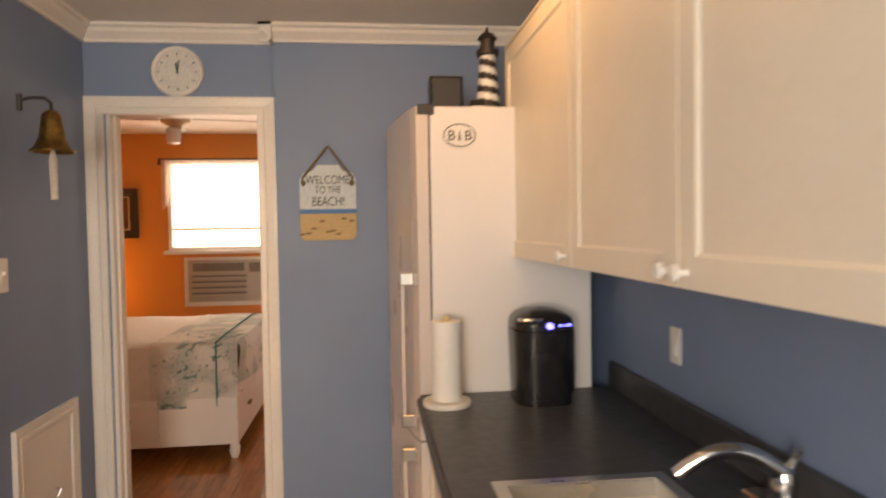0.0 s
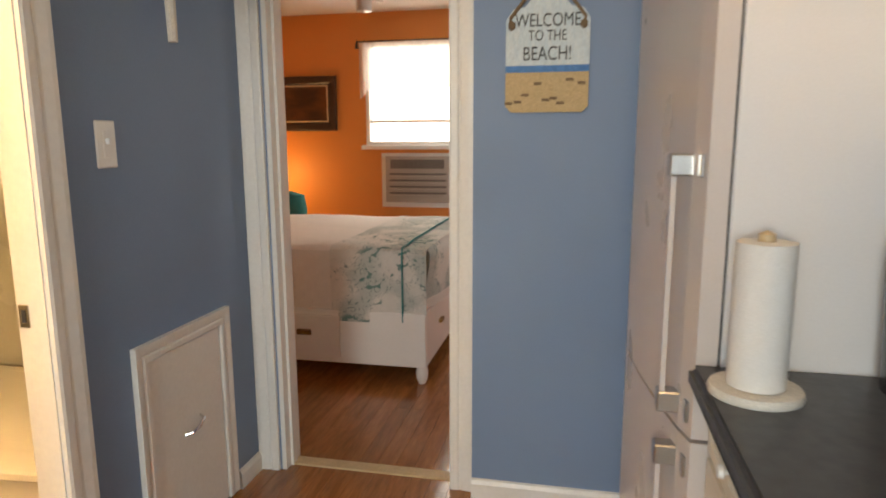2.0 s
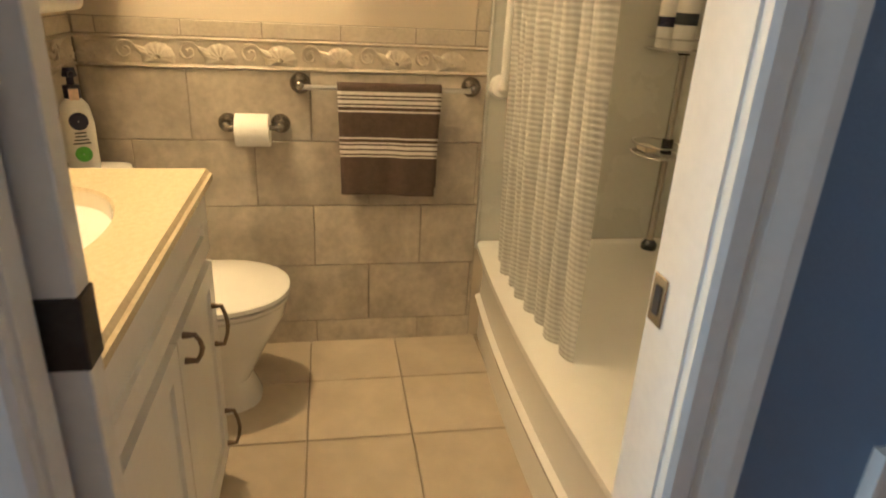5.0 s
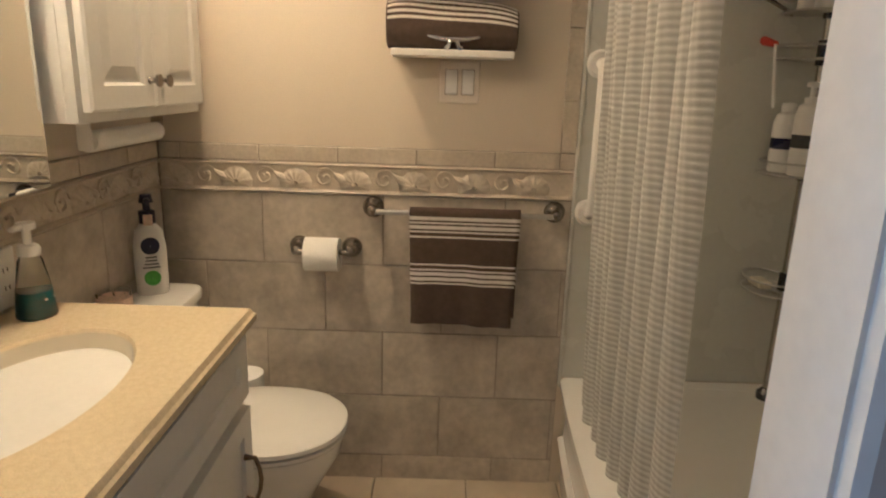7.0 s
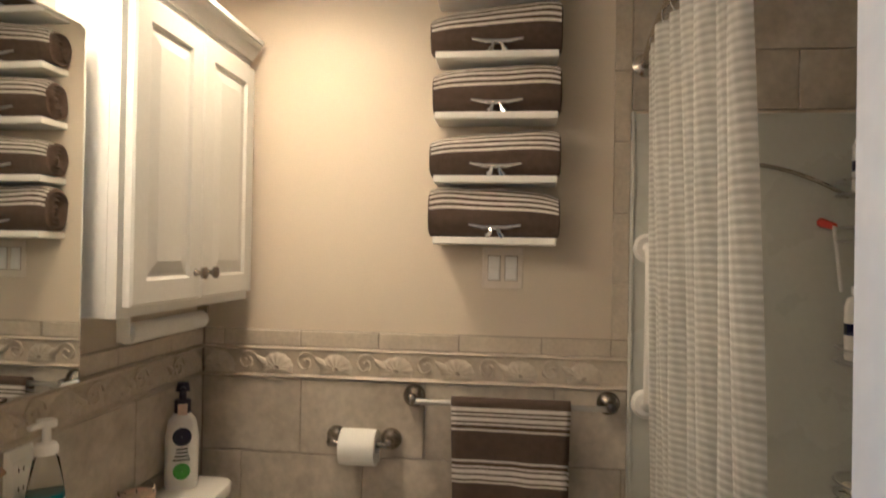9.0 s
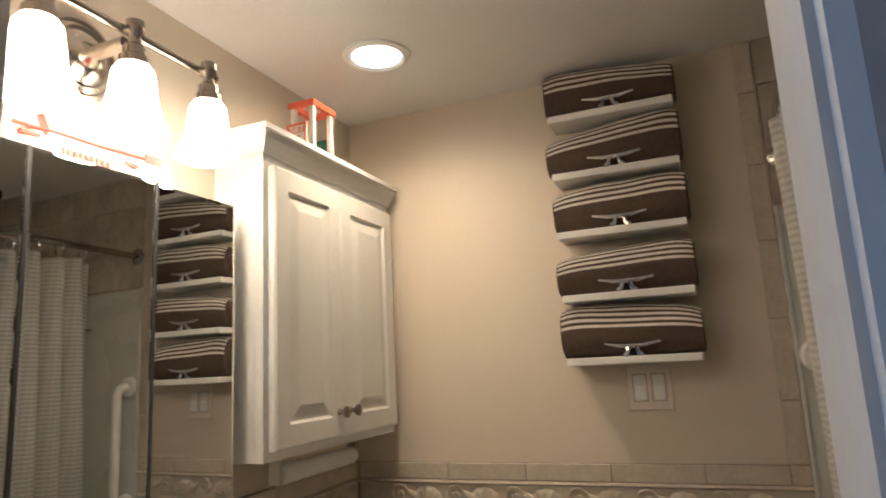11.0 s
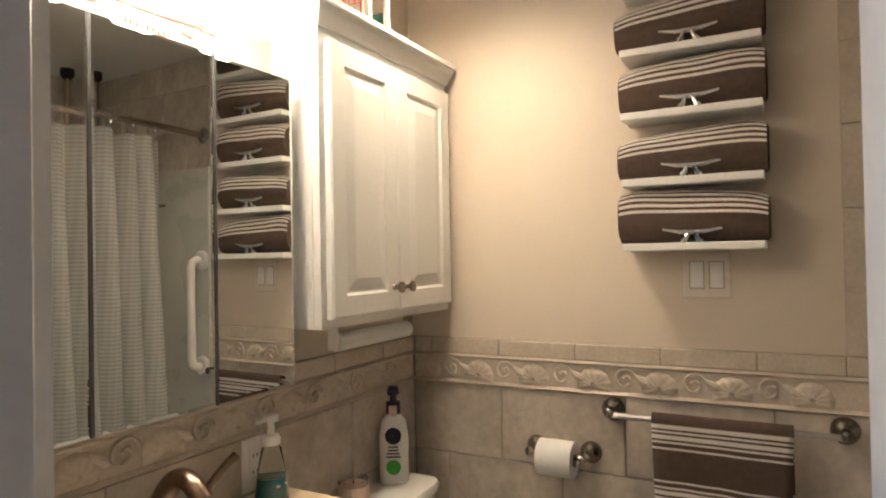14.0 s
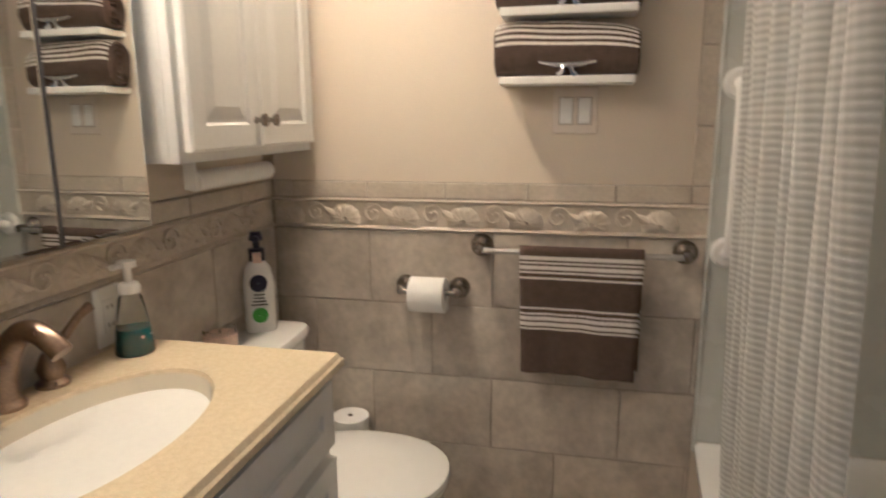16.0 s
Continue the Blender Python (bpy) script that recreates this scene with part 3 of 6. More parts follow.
# ---- kitchen ----
fr = thing("refrigerator", (0.52, 2.57, 0), "tall white refrigerator with steel bracket handles", "refrigerator")
FX, FY0, FY1 = 0.165, 2.19, 2.96
part("body", B(FX + 0.062, 0.88, FY0 + 0.004, FY1, 0.02, 2.02, bevel=0.006, seg=2), M_FRIDGE, fr)
def fridge_door(z0, z1):
    """A door whose front bows out towards the hinge side."""
    bm = bmesh.new()
    rws = []
    for i in range(13):
        t = i / 12
        x = FX - 0.09 * math.sin(t * math.pi * 0.5)
        if i in (0, 12):
            x += 0.008
        rws.append([bm.verts.new((x, FY0 + (FY1 - FY0) * t, z)) for z in (z0, z1)] + [bm.verts.new((FX + 0.055, FY0 + (FY1 - FY0) * t, z)) for z in (z1, z0)])
    for a, b in zip(rws, rws[1:]):
        for k in range(4):
            bm.faces.new((a[k], a[(k + 1) % 4], b[(k + 1) % 4], b[k]))
    bm.faces.new(rws[0]), bm.faces.new(rws[-1])
    return bm


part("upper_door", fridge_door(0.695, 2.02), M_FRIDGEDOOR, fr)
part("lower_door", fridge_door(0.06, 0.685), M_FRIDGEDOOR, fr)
part("gasket", B(FX + 0.052, FX + 0.064, FY0 + 0.012, FY1 - 0.01, 0.07, 2.01), M_SHADOWGAP, fr)
part("hinge_cover", B(FX + 0.012, FX + 0.08, FY0 - 0.003, FY0 + 0.03, 1.985, 2.028, bevel=0.004), M_SHADOWGAP, fr)
for z0, z1 in ((0.755, 1.335), (0.17, 0.615)):
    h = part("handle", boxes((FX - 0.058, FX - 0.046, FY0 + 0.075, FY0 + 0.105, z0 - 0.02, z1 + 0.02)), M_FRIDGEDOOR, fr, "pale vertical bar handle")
    for z in (z0, z1):
        bm = B(FX - 0.064, FX + 0.0, FY0 + 0.066, FY0 + 0.114, z - 0.026, z + 0.026, bevel=0.004)
        box(bm, FX - 0.006, FX + 0.002, FY0 + 0.012, FY0 + 0.07, z - 0.026, z + 0.026, bevel=0.002)
        part("bracket", bm, M_STEEL, h, "steel handle bracket")

# oval sticker on the refrigerator's side
st = thing("oval_sticker", (0.36, FY0, 1.90), "white oval sticker with black letters B B", "sticker")
bm = bmesh.new()
lathe(bm, [(0.001, 0), (0.07, 0), (0.07, 0.0015), (0.001, 0.0015)], Matrix.Translation((0.345, FY0 + 0.0, 1.905)) @ Matrix.Rotation(radians(90), 4, "X") @ Matrix.Diagonal((1, 0.72, 1, 1)), 40)
part("face", bm, M_WHITEPLASTIC, st)
bm = bmesh.new()
tube(bm, [(0.345 + 0.063 * math.cos(a), FY0 - 0.002, 1.905 + 0.044 * math.sin(a)) for a in [i * math.pi / 20 for i in range(41)]], 0.0022, 6)
part("border", bm, M_INK, st)


def text(name, body, size, m, material, parent=None, label="", extrude=0.0008, width=1.0):
    cu = bpy.data.curves.new(name, "FONT")
    cu.body, cu.size, cu.extrude, cu.align_x, cu.align_y = body, size, extrude, "CENTER", "CENTER"
    tmp = bpy.data.objects.new(name, cu)
    me = bpy.data.meshes.new_from_object(tmp)
    bpy.data.objects.remove(tmp)
    me.transform(m @ Matrix.Diagonal((width, 1, 1, 1)))
    me.name = name
    if parent:
        me.transform(Matrix.Translation(-BASE[parent.name]))
    ob = new(name, me)
    ob.data.materials.clear()
    ob.data.materials.append(material)
    if parent:
        ob.parent = parent
        BASE[ob.name] = BASE[parent.name]
    if label:
        ob["label"] = label
    return ob


FACE_S = Matrix.Rotation(radians(90), 4, "X")                       # lettering that faces -y
FACE_E = Matrix.Rotation(radians(90), 4, "Z") @ FACE_S              # faces +x
for lx_ in (0.312, 0.379):
    text("letter", "B", 0.056, Matrix.Translation((lx_, FY0 - 0.003, 1.903)) @ FACE_S, M_INK, st)
part("emblem", cyl(bmesh.new(), (0.345, FY0 - 0.001, 1.885), (0.345, FY0 - 0.001, 1.925), 0.006, 0.001, 8), M_INK, st)

# things on top of the refrigerator
sp = thing("black_speaker", (0.34, 2.42, 2.02), "small black upright speaker on the refrigerator", "speaker")
part("cabinet", B(0.28, 0.425, 2.40, 2.50, 2.02, 2.19, bevel=0.008, seg=2), M_BLACKPLASTIC, sp)
part("grille", B(0.292, 0.413, 2.396, 2.401, 2.035, 2.178, bevel=0.003), M_SHADOWGAP, sp)
lh = thing("lighthouse_model", (0.535, 2.42, 2.02), "black and white spiral striped lighthouse model", "ornament")
bm = bmesh.new()


def tower(u, v):
    h = v * 0.29
    r = 0.062 - 0.085 * h
    return Vector((0.535 + r * math.cos(2 * math.pi * u), 2.42 + r * math.sin(2 * math.pi * u), 2.02 + 0.02 + h))


grid(bm, 32, 40, tower, lambda u, v: int((v / 40 * 4.2 + u / 32) * 1.0 * 2) % 2, close_u=True)
part("tower", bm, [M_IRON, M_WHITEPLASTIC], lh)
part("base", lathe(bmesh.new(), [(0.075, 0), (0.075, 0.012), (0.066, 0.022), (0.001, 0.022)], Matrix.Translation((0.535, 2.42, 2.02)), 8), M_IRON, lh)
bm = lathe(bmesh.new(), [(0.05, 0), (0.055, 0.01), (0.055, 0.03), (0.035, 0.032), (0.035, 0.085), (0.048, 0.09), (0.03, 0.115), (0.008, 0.13), (0.006, 0.15), (0.001, 0.155)], Matrix.Translation((0.535, 2.42, 2.33)), 16)
part("lantern", bm, M_IRON, lh)
ct = thing("cottage_ornament", (0.445, 2.40, 2.02), "tiny white cottage ornament beside the lighthouse", "ornament")
part("walls", B(0.425, 0.475, 2.36, 2.40, 2.02, 2.055), M_WHITEPLASTIC, ct)
bm = bmesh.new()
sweep(bm, [(-0.025, 0), (0.025, 0), (0, 0.028)], (0.42, 2.38, 2.055), (0.48, 2.38, 2.055), (0, 1, 0))
part("roof", bm, M_IRON, ct)

# base cabinets, worktop and sink
CT = 0.88
bc = thing("base_cabinet", (0.58, 1.8, 0), "cream painted kitchen base cabinet with drawers", "cabinet")
part("body", boxes((0.225, RW, -1.2, 2.17, 0.09, CT - 0.04), (0.29, RW, -1.2, 2.17, 0, 0.09)), M_CABINET, bc)
MW = lambda y, z: Matrix.Translation((0.205, y, z)) @ Matrix.Rotation(radians(-90), 4, "Z")
for y1, wdt in ((2.16, 0.46), (1.69, 0.46), (1.22, 0.46), (0.75, 0.46)):
    dr = part("drawer_front", door_panel(bmesh.new(), wdt, 0.14, 0.02, [(0.002, 0.0), (0.03, 0.0), (0.034, 0.004)], MW(y1, CT - 0.195)), M_CABINET, bc)
    part("knob", lathe(bmesh.new(), [(0.006, 0), (0.006, 0.012), (0.015, 0.018), (0.013, 0.028), (0.001, 0.03)], axis((0.205, y1 - wdt / 2, CT - 0.125), (-1, 0, 0)), 14), M_WHITEPLASTIC, dr, "round white knob")
    part("door", door_panel(bmesh.new(), wdt, 0.56, 0.02, [(0.002, 0.0), (0.06, 0.0), (0.064, 0.007)], MW(y1, 0.11)), M_CABINET, bc)
wt = thing("worktop", (0.57, 0.5, CT), "dark grey laminate worktop with upstand", "worktop")
SX0, SX1, SYA, SYB = 0.30, 0.72, 0.42, 1.25
bm = bmesh.new()
gx, gy = (0.158, SX0, SX1, RW), (-1.2, SYA, SYB, 2.184)
for z in (CT - 0.038, CT):
    g4 = [[bm.verts.new((x, y, z)) for y in gy] for x in gx]
    for i in range(3):
        for j in range(3):
            if (i, j) != (1, 1):
                bm.faces.new((g4[i][j], g4[i + 1][j], g4[i + 1][j + 1], g4[i][j + 1]))
open_edges = [e for e in bm.edges if len(e.link_faces) == 1]
bmesh.ops.bridge_loops(bm, edges=[e for e in open_edges if all(abs(v.co.x - 0.158) < 1e-5 or abs(v.co.x - RW) < 1e-5 or v.co.y < -1.19 or v.co.y > 2.18 for v in e.verts)])
bmesh.ops.bridge_loops(bm, edges=[e for e in bm.edges if len(e.link_faces) == 1])
bmesh.ops.bevel(bm, geom=[e for e in bm.edges if all(abs(v.co.x - 0.158) < 1e-5 for v in e.verts) and abs(e.verts[0].co.y - e.verts[1].co.y) > 0.01], offset=0.014, segments=3, affect="EDGES")
part("slab", bm, M_LAMINATE, wt, smooth=False)
part("upstand", B(RW - 0.022, RW, -1.2, 2.186, CT, CT + 0.105, bevel=0.004), M_LAMINATE, wt)
sk = thing("kitchen_sink", (0.51, 0.84, CT), "stainless steel sink let into the worktop", "sink")
bm = boxes((SX0 - 0.02, SX0 + 0.015, SYA - 0.02, SYB + 0.02, CT + 0.001, CT + 0.007), (SX1 - 0.015, SX1 + 0.02, SYA - 0.02, SYB + 0.02, CT + 0.001, CT + 0.007), (SX0 + 0.015, SX1 - 0.015, SYB - 0.015, SYB + 0.02, CT + 0.001, CT + 0.007), (SX0 + 0.015, SX1 - 0.015, SYA - 0.02, SYA + 0.015, CT + 0.001, CT + 0.007))
part("rim", bm, M_STEEL, sk)
bm = boxes((SX0 + 0.012, SX0 + 0.018, SYA + 0.012, SYB - 0.012, CT - 0.17, CT + 0.002), (SX1 - 0.018, SX1 - 0.012, SYA + 0.012, SYB - 0.012, CT - 0.17, CT + 0.002), (SX0 + 0.012, SX1 - 0.012, SYB - 0.018, SYB - 0.012, CT - 0.17, CT + 0.002), (SX0 + 0.012, SX1 - 0.012, SYA + 0.012, SYA + 0.018, CT - 0.17, CT + 0.002), (SX0 + 0.012, SX1 - 0.012, SYA + 0.012, SYB - 0.012, CT - 0.176, CT - 0.17))
part("bowl", bm, M_STEEL, sk)
kf = thing("kitchen_faucet", (0.90, 1.0, CT), "chrome kitchen faucet with a low arched spout", "faucet")
part("base_plate", B(0.87, 0.93, 0.88, 1.12, CT, CT + 0.016, bevel=0.006, seg=2), M_CHROME, kf)
part("body", lathe(bmesh.new(), [(0.03, 0), (0.028, 0.04), (0.03, 0.06), (0.022, 0.085), (0.001, 0.095)], Matrix.Translation((0.90, 1.0, CT + 0.016)), 20), M_CHROME, kf, smooth=True)
part("spout", tube(bmesh.new(), [(0.90 - 0.23 * t, 1.0 + 0.05 * t, CT + 0.06 + 0.085 * math.sin(math.pi * (0.12 + 0.78 * t))) for t in [i / 14 for i in range(15)]], [0.022 - 0.006 * i / 14 for i in range(15)], 12), M_CHROME, kf, smooth=True)
part("handle", tube(bmesh.new(), [(0.915, 1.0, CT + 0.105), (0.93, 1.0, CT + 0.13), (0.92, 0.97, CT + 0.16)], [0.012, 0.009, 0.007], 10), M_CHROME, kf, smooth=True)

# wall cabinets with beaded doors
UX, UZ0, UZ1 = 0.56, 1.415, 2.275
for y0, y1, knob_at in ((1.467, 2.33, (1.515,)), (0.169, 1.463, (0.850, 0.784)), (-1.1, 0.165, (-0.43, -0.52))):
    uc = thing("wall_cabinet", (0.77, (y0 + y1) / 2, UZ0), "cream painted wall cabinet with beadboard doors", "cabinet", "kitchen wall cabinets")
    part("body", B(UX + 0.022, RW, y0, y1, UZ0, UZ1), M_CABINET, uc)
    n_doors = len(knob_at)
    wd = (y1 - y0) / n_doors
    for i in range(n_doors):
        top = y1 - i * wd
        m = Matrix.Translation((UX, top - 0.002, UZ0 + 0.003)) @ Matrix.Rotation(radians(-90), 4, "Z")
        bm = door_panel(bmesh.new(), wd - 0.004, UZ1 - UZ0 - 0.006, 0.021, [(0.002, 0.0), (0.062, 0.0), (0.066, 0.005), (0.070, 0.008)], m)
        dr = part("door", bm, M_CABINET, uc)
        inner = wd - 0.15
        nb = max(6, int(inner / 0.041))
        for j in range(nb):
            a = top - 0.075 - inner * (j + 0.02) / nb
            c = top - 0.075 - inner * (j + 0.98) / nb
            part("bead", B(UX + 0.0083, UX + 0.010, c, a, UZ0 + 0.074, UZ1 - 0.074, bevel=0.0004), M_CABINET, dr)
        part("knob", lathe(bmesh.new(), [(0.007, 0), (0.006, 0.014), (0.017, 0.02), (0.016, 0.03), (0.001, 0.034)], axis((UX, knob_at[i], UZ0 + 0.035), (-1, 0, 0)), 16), M_WHITEPLASTIC, dr, "round white knob", smooth=True)
    part("crown", sweep(bmesh.new(), [(0, 0), (0.022, 0.004), (0.022, 0.012), (0, 0.014)], (UX + 0.02, y0, UZ1), (UX + 0.02, y1, UZ1), (-1, 0, 0)), M_CABINET, uc)

# paper towel roll, coffee maker, outlet
pt = thing("paper_towel_holder", (0.29, 2.10, CT), "white paper towel roll on a wooden stand", "paper towel")
part("base", lathe(bmesh.new(), [(0.09, 0), (0.092, 0.008), (0.088, 0.018), (0.001, 0.02)], Matrix.Translation((0.295, 2.09, CT)), 36), M_WHITEWOOD, pt, smooth=True)
part("roll", lathe(bmesh.new(), [(0.018, 0), (0.056, 0.0), (0.057, 0.14), (0.056, 0.293), (0.018, 0.295)], Matrix.Translation((0.295, 2.09, CT + 0.021)), 36, cap=False), M_PAPER, pt, smooth=True)
part("pole", lathe(bmesh.new(), [(0.01, 0), (0.01, 0.29), (0.016, 0.297), (0.016, 0.312), (0.001, 0.32)], Matrix.Translation((0.295, 2.09, CT + 0.018)), 16), M_WOODLIGHT, pt)
cm = thing("coffee_maker", (0.73, 2.02, CT), "black single-cup coffee maker with blue lit buttons", "coffee maker")


def rounded(u, v, cx, cy, hx, hy, z0, z1, taper):
    a = 2 * math.pi * u
    k = 3.2
    c, s = math.cos(a), math.sin(a)
    f = (abs(c) ** k + abs(s) ** k) ** (-1 / k)
    g = 1 + taper * (v - 0.5)
    return Vector((cx + hx * c * f * g, cy + hy * s * f * g, z0 + (z1 - z0) * v))


def pod(bm, cx, cy, hx, hy, z0, z1, taper=0.0, dome=0.0):
    rows = []
    prof = [(0, z0, 1.0)] + [(v / 6, z0 + (z1 - z0) * v / 6, 1) for v in range(7)]
    if dome:
        prof += [(1, z1 + dome * math.sin(t), math.cos(t)) for t in [radians(x) for x in (20, 40, 60, 78, 88)]]
    else:
        prof += [(1, z1 + 0.004, 0.93)]
    for v, z, sc in prof:
        rows.append([bm.verts.new(Vector((cx, cy, 0)) + (rounded(i / 40, v, 0, 0, hx, hy, 0, 0, taper) * sc) + Vector((0, 0, z))) for i in range(40)])
    for a, b in zip(rows[1:], rows[2:]):
        for i in range(40):
            bm.faces.new((a[i], a[(i + 1) % 40], b[(i + 1) % 40], b[i]))
    bm.faces.new(rows[1]), bm.faces.new(rows[-1])
    return bm


part("body", pod(bmesh.new(), 0.70, 2.02, 0.112, 0.125, CT, CT + 0.275, 0.08), M_BLACKPLASTIC, cm, smooth=True)
part("lid", pod(bmesh.new(), 0.70, 2.02, 0.115, 0.128, CT + 0.279, CT + 0.30, 0.0, 0.055), M_BLACKPLASTIC, cm, smooth=True)
bm = bmesh.new()
tube(bm, [(0.645 + 0.045 * math.cos(a), 1.93 + 0.03 * math.sin(a), CT + 0.318) for a in [math.pi * i / 12 for i in range(25)]], 0.008, 8)
part("chrome_ring", bm, M_CHROME, cm, "chrome lid handle", smooth=True)
for bx, r in ((0.70, 0.014), (0.742, 0.006), (0.76, 0.006), (0.778, 0.006)):
    part("button", lathe(bmesh.new(), [(0.001, 0.004), (r, 0.003), (r, 0)], axis((bx, 1.885 + (bx - 0.70) * 0.25, CT + 0.298), (0.1, -0.75, 0.6)), 14, cap=False), M_SAPPHIRE, cm, "glowing blue button")
part("water_tank", B(0.765, 0.822, 1.96, 2.09, CT + 0.03, CT + 0.29, bevel=0.02, seg=3), M_BLACKPLASTIC, cm)


def wall_plate(name, m, kind, label, double=False):
    """A cover plate that faces local -y; kind outlet, rocker or toggle."""
    ob = thing(name, m.translation, label, "switch" if kind != "outlet" else "outlet")
    w = 0.058 if double else 0.036
    bm = B(-w, w, -0.006, 0, -0.06, 0.06, bevel=0.003)
    bmesh.ops.transform(bm, matrix=m, verts=bm.verts)
    part("plate", bm, M_PLATE if double else M_WHITEPLASTIC, ob)
    for cx in ((-0.024, 0.024) if double else (0,)):
        if double:
            bm = B(cx - 0.0185, cx + 0.0185, -0.0065, -0.0055, -0.036, 0.036)
            bmesh.ops.transform(bm, matrix=m, verts=bm.verts)
            part("gap", bm, M_PLATEGAP, ob)
        bm = bmesh.new()
        if kind == "rocker":
            box(bm, cx - 0.0165, cx + 0.0165, -0.0085, -0.0055, -0.034, 0.034, bevel=0.0015)
            box(bm, cx - 0.0145, cx + 0.0145, -0.0115, -0.008, -0.031, 0.002, bevel=0.001)
        elif kind == "toggle":
            box(bm, cx - 0.012, cx + 0.012, -0.008, -0.0055, -0.034, 0.034, bevel=0.001)
            box(bm, cx - 0.006, cx + 0.006, -0.018, -0.006, 0.0, 0.014, bevel=0.001)
        else:
            box(bm, cx - 0.0165, cx + 0.0165, -0.0085, -0.0055, -0.034, 0.034, bevel=0.001)
        bmesh.ops.transform(bm, matrix=m, verts=bm.verts)
        part("switch" if kind != "outlet" else "socket", bm, M_WHITEPLASTIC, ob)
        if kind == "outlet":
            for dz in (-0.018, 0.018):
                for dx in (-0.006, 0.006):
                    bm = B(cx + dx - 0.0012, cx + dx + 0.0012, -0.0092, -0.008, dz - 0.004, dz + 0.005)
                    bmesh.ops.transform(bm, matrix=m, verts=bm.verts)
                    part("slot", bm, M_SHADOWGAP, ob)
    return ob


wall_plate("outlet", Matrix.Translation((RW, 1.645, 1.145)) @ Matrix.Rotation(radians(-90), 4, "Z"), "rocker", "white rocker plate on the blue wall")
wall_plate("light_switch", Matrix.Translation((LW, 2.275, 1.385)) @ Matrix.Rotation(radians(90), 4, "Z") @ Matrix.Scale(1.1, 4), "toggle", "white light switch on the blue wall")

# access panel in the west wall
ap = thing("access_panel", (LW, 2.585, 0.03), "small white painted access door with moulded frame", "access door")
AY0, AY1, AZ0, AZ1 = 2.30, 2.835, 0.02, 0.775
bm = bmesh.new()
casing(bm, [((LW, AY1 - 0.06, AZ0), (0, 0.66, 0)), ((LW, AY1 - 0.06, AZ1 - 0.06), (0, 0.66, 0.66)), ((LW, AY0 + 0.06, AZ1 - 0.06), (0, -0.66, 0.66)), ((LW, AY0 + 0.06, AZ0), (0, -0.66, 0))], (1, 0, 0))
part("frame", bm, M_TRIM, ap)
dr = part("door", B(LW - 0.01, LW + 0.008, AY0 + 0.064, AY1 - 0.064, AZ0, AZ1 - 0.064, bevel=0.002), M_TRIM, ap)
bm = bmesh.new()
tube(bm, [(LW + 0.008, 2.53, 0.395), (LW + 0.03, 2.54, 0.40), (LW + 0.034, 2.575, 0.41), (LW + 0.03, 2.61, 0.425), (LW + 0.008, 2.62, 0.43)], 0.0055, 8)
part("handle", bm, M_CHROME, dr, "small chrome pull handle", smooth=True)

# ship's bell on its bracket
bl = thing("ship_bell", (LW, 2.5, 1.9), "aged brass ship's bell with a rope on an iron bracket", "bell")
bm = bmesh.new()
tube(bm, [(LW + 0.004, 2.5, 2.06), (LW + 0.004, 2.5, 2.125)], 0.012, 8)
tube(bm, [(LW + 0.004, 2.5, 2.10), (LW + 0.05, 2.5, 2.112), (LW + 0.10, 2.5, 2.11), (LW + 0.125, 2.5, 2.09), (LW + 0.125, 2.5, 2.06)], 0.007, 8)
part("bracket", bm, M_IRON, bl)
part("bell", lathe(bmesh.new(), [(0.001, 0.165), (0.02, 0.163), (0.036, 0.145), (0.042, 0.10), (0.05, 0.05), (0.066, 0.018), (0.084, 0.002), (0.082, -0.004), (0.06, 0.012)], Matrix.Translation((LW + 0.125, 2.5, 1.895)), 28, cap=False), M_BRASS, bl, smooth=True)
part("rope", tube(bmesh.new(), [(LW + 0.125, 2.5, 1.90), (LW + 0.125, 2.5, 1.86), (LW + 0.127, 2.5, 1.70)], [0.008, 0.016, 0.014], 10), M_ROPEWHITE, bl, "white bell rope")

# wall clock over the bedroom door
ck = thing("wall_clock", (-0.945, DY, 2.38), "round white wall clock over the bedroom door", "clock")
mc = Matrix.Translation((-0.945, DY, 2.385)) @ Matrix.Rotation(radians(90), 4, "X")
part("rim", lathe(bmesh.new(), [(0.126, 0.0), (0.126, 0.02), (0.117, 0.03), (0.106, 0.024), (0.104, 0.012)], mc, 40, cap=False), M_WHITEPLASTIC, ck, smooth=True)
part("dial", lathe(bmesh.new(), [(0.106, 0.0), (0.106, 0.012), (0.001, 0.0125)], mc, 40), material("clock_dial", (0.62, 0.64, 0.62), 0.6, second=(0.7, 0.7, 0.66), scale=12), ck)
for ang, ln, w in ((8, 0.058, 0.006), (-10, 0.045, 0.008)):
    bm = B(-w / 2, w / 2, -0.015, -0.0135, -0.01, ln)
    bmesh.ops.transform(bm, matrix=Matrix.Translation((-0.945, DY, 2.385)) @ Matrix.Rotation(radians(ang), 4, "Y"), verts=bm.verts)
    part("clock_pointer", bm, M_INK, ck)
for i in range(12):
    bm = B(-0.002, 0.002, -0.0145, -0.013, 0.083, 0.097)
    bmesh.ops.transform(bm, matrix=Matrix.Translation((-0.945, DY, 2.385)) @ Matrix.Rotation(radians(30 * i), 4, "Y"), verts=bm.verts)
    part("hour_mark", bm, M_INK, ck)

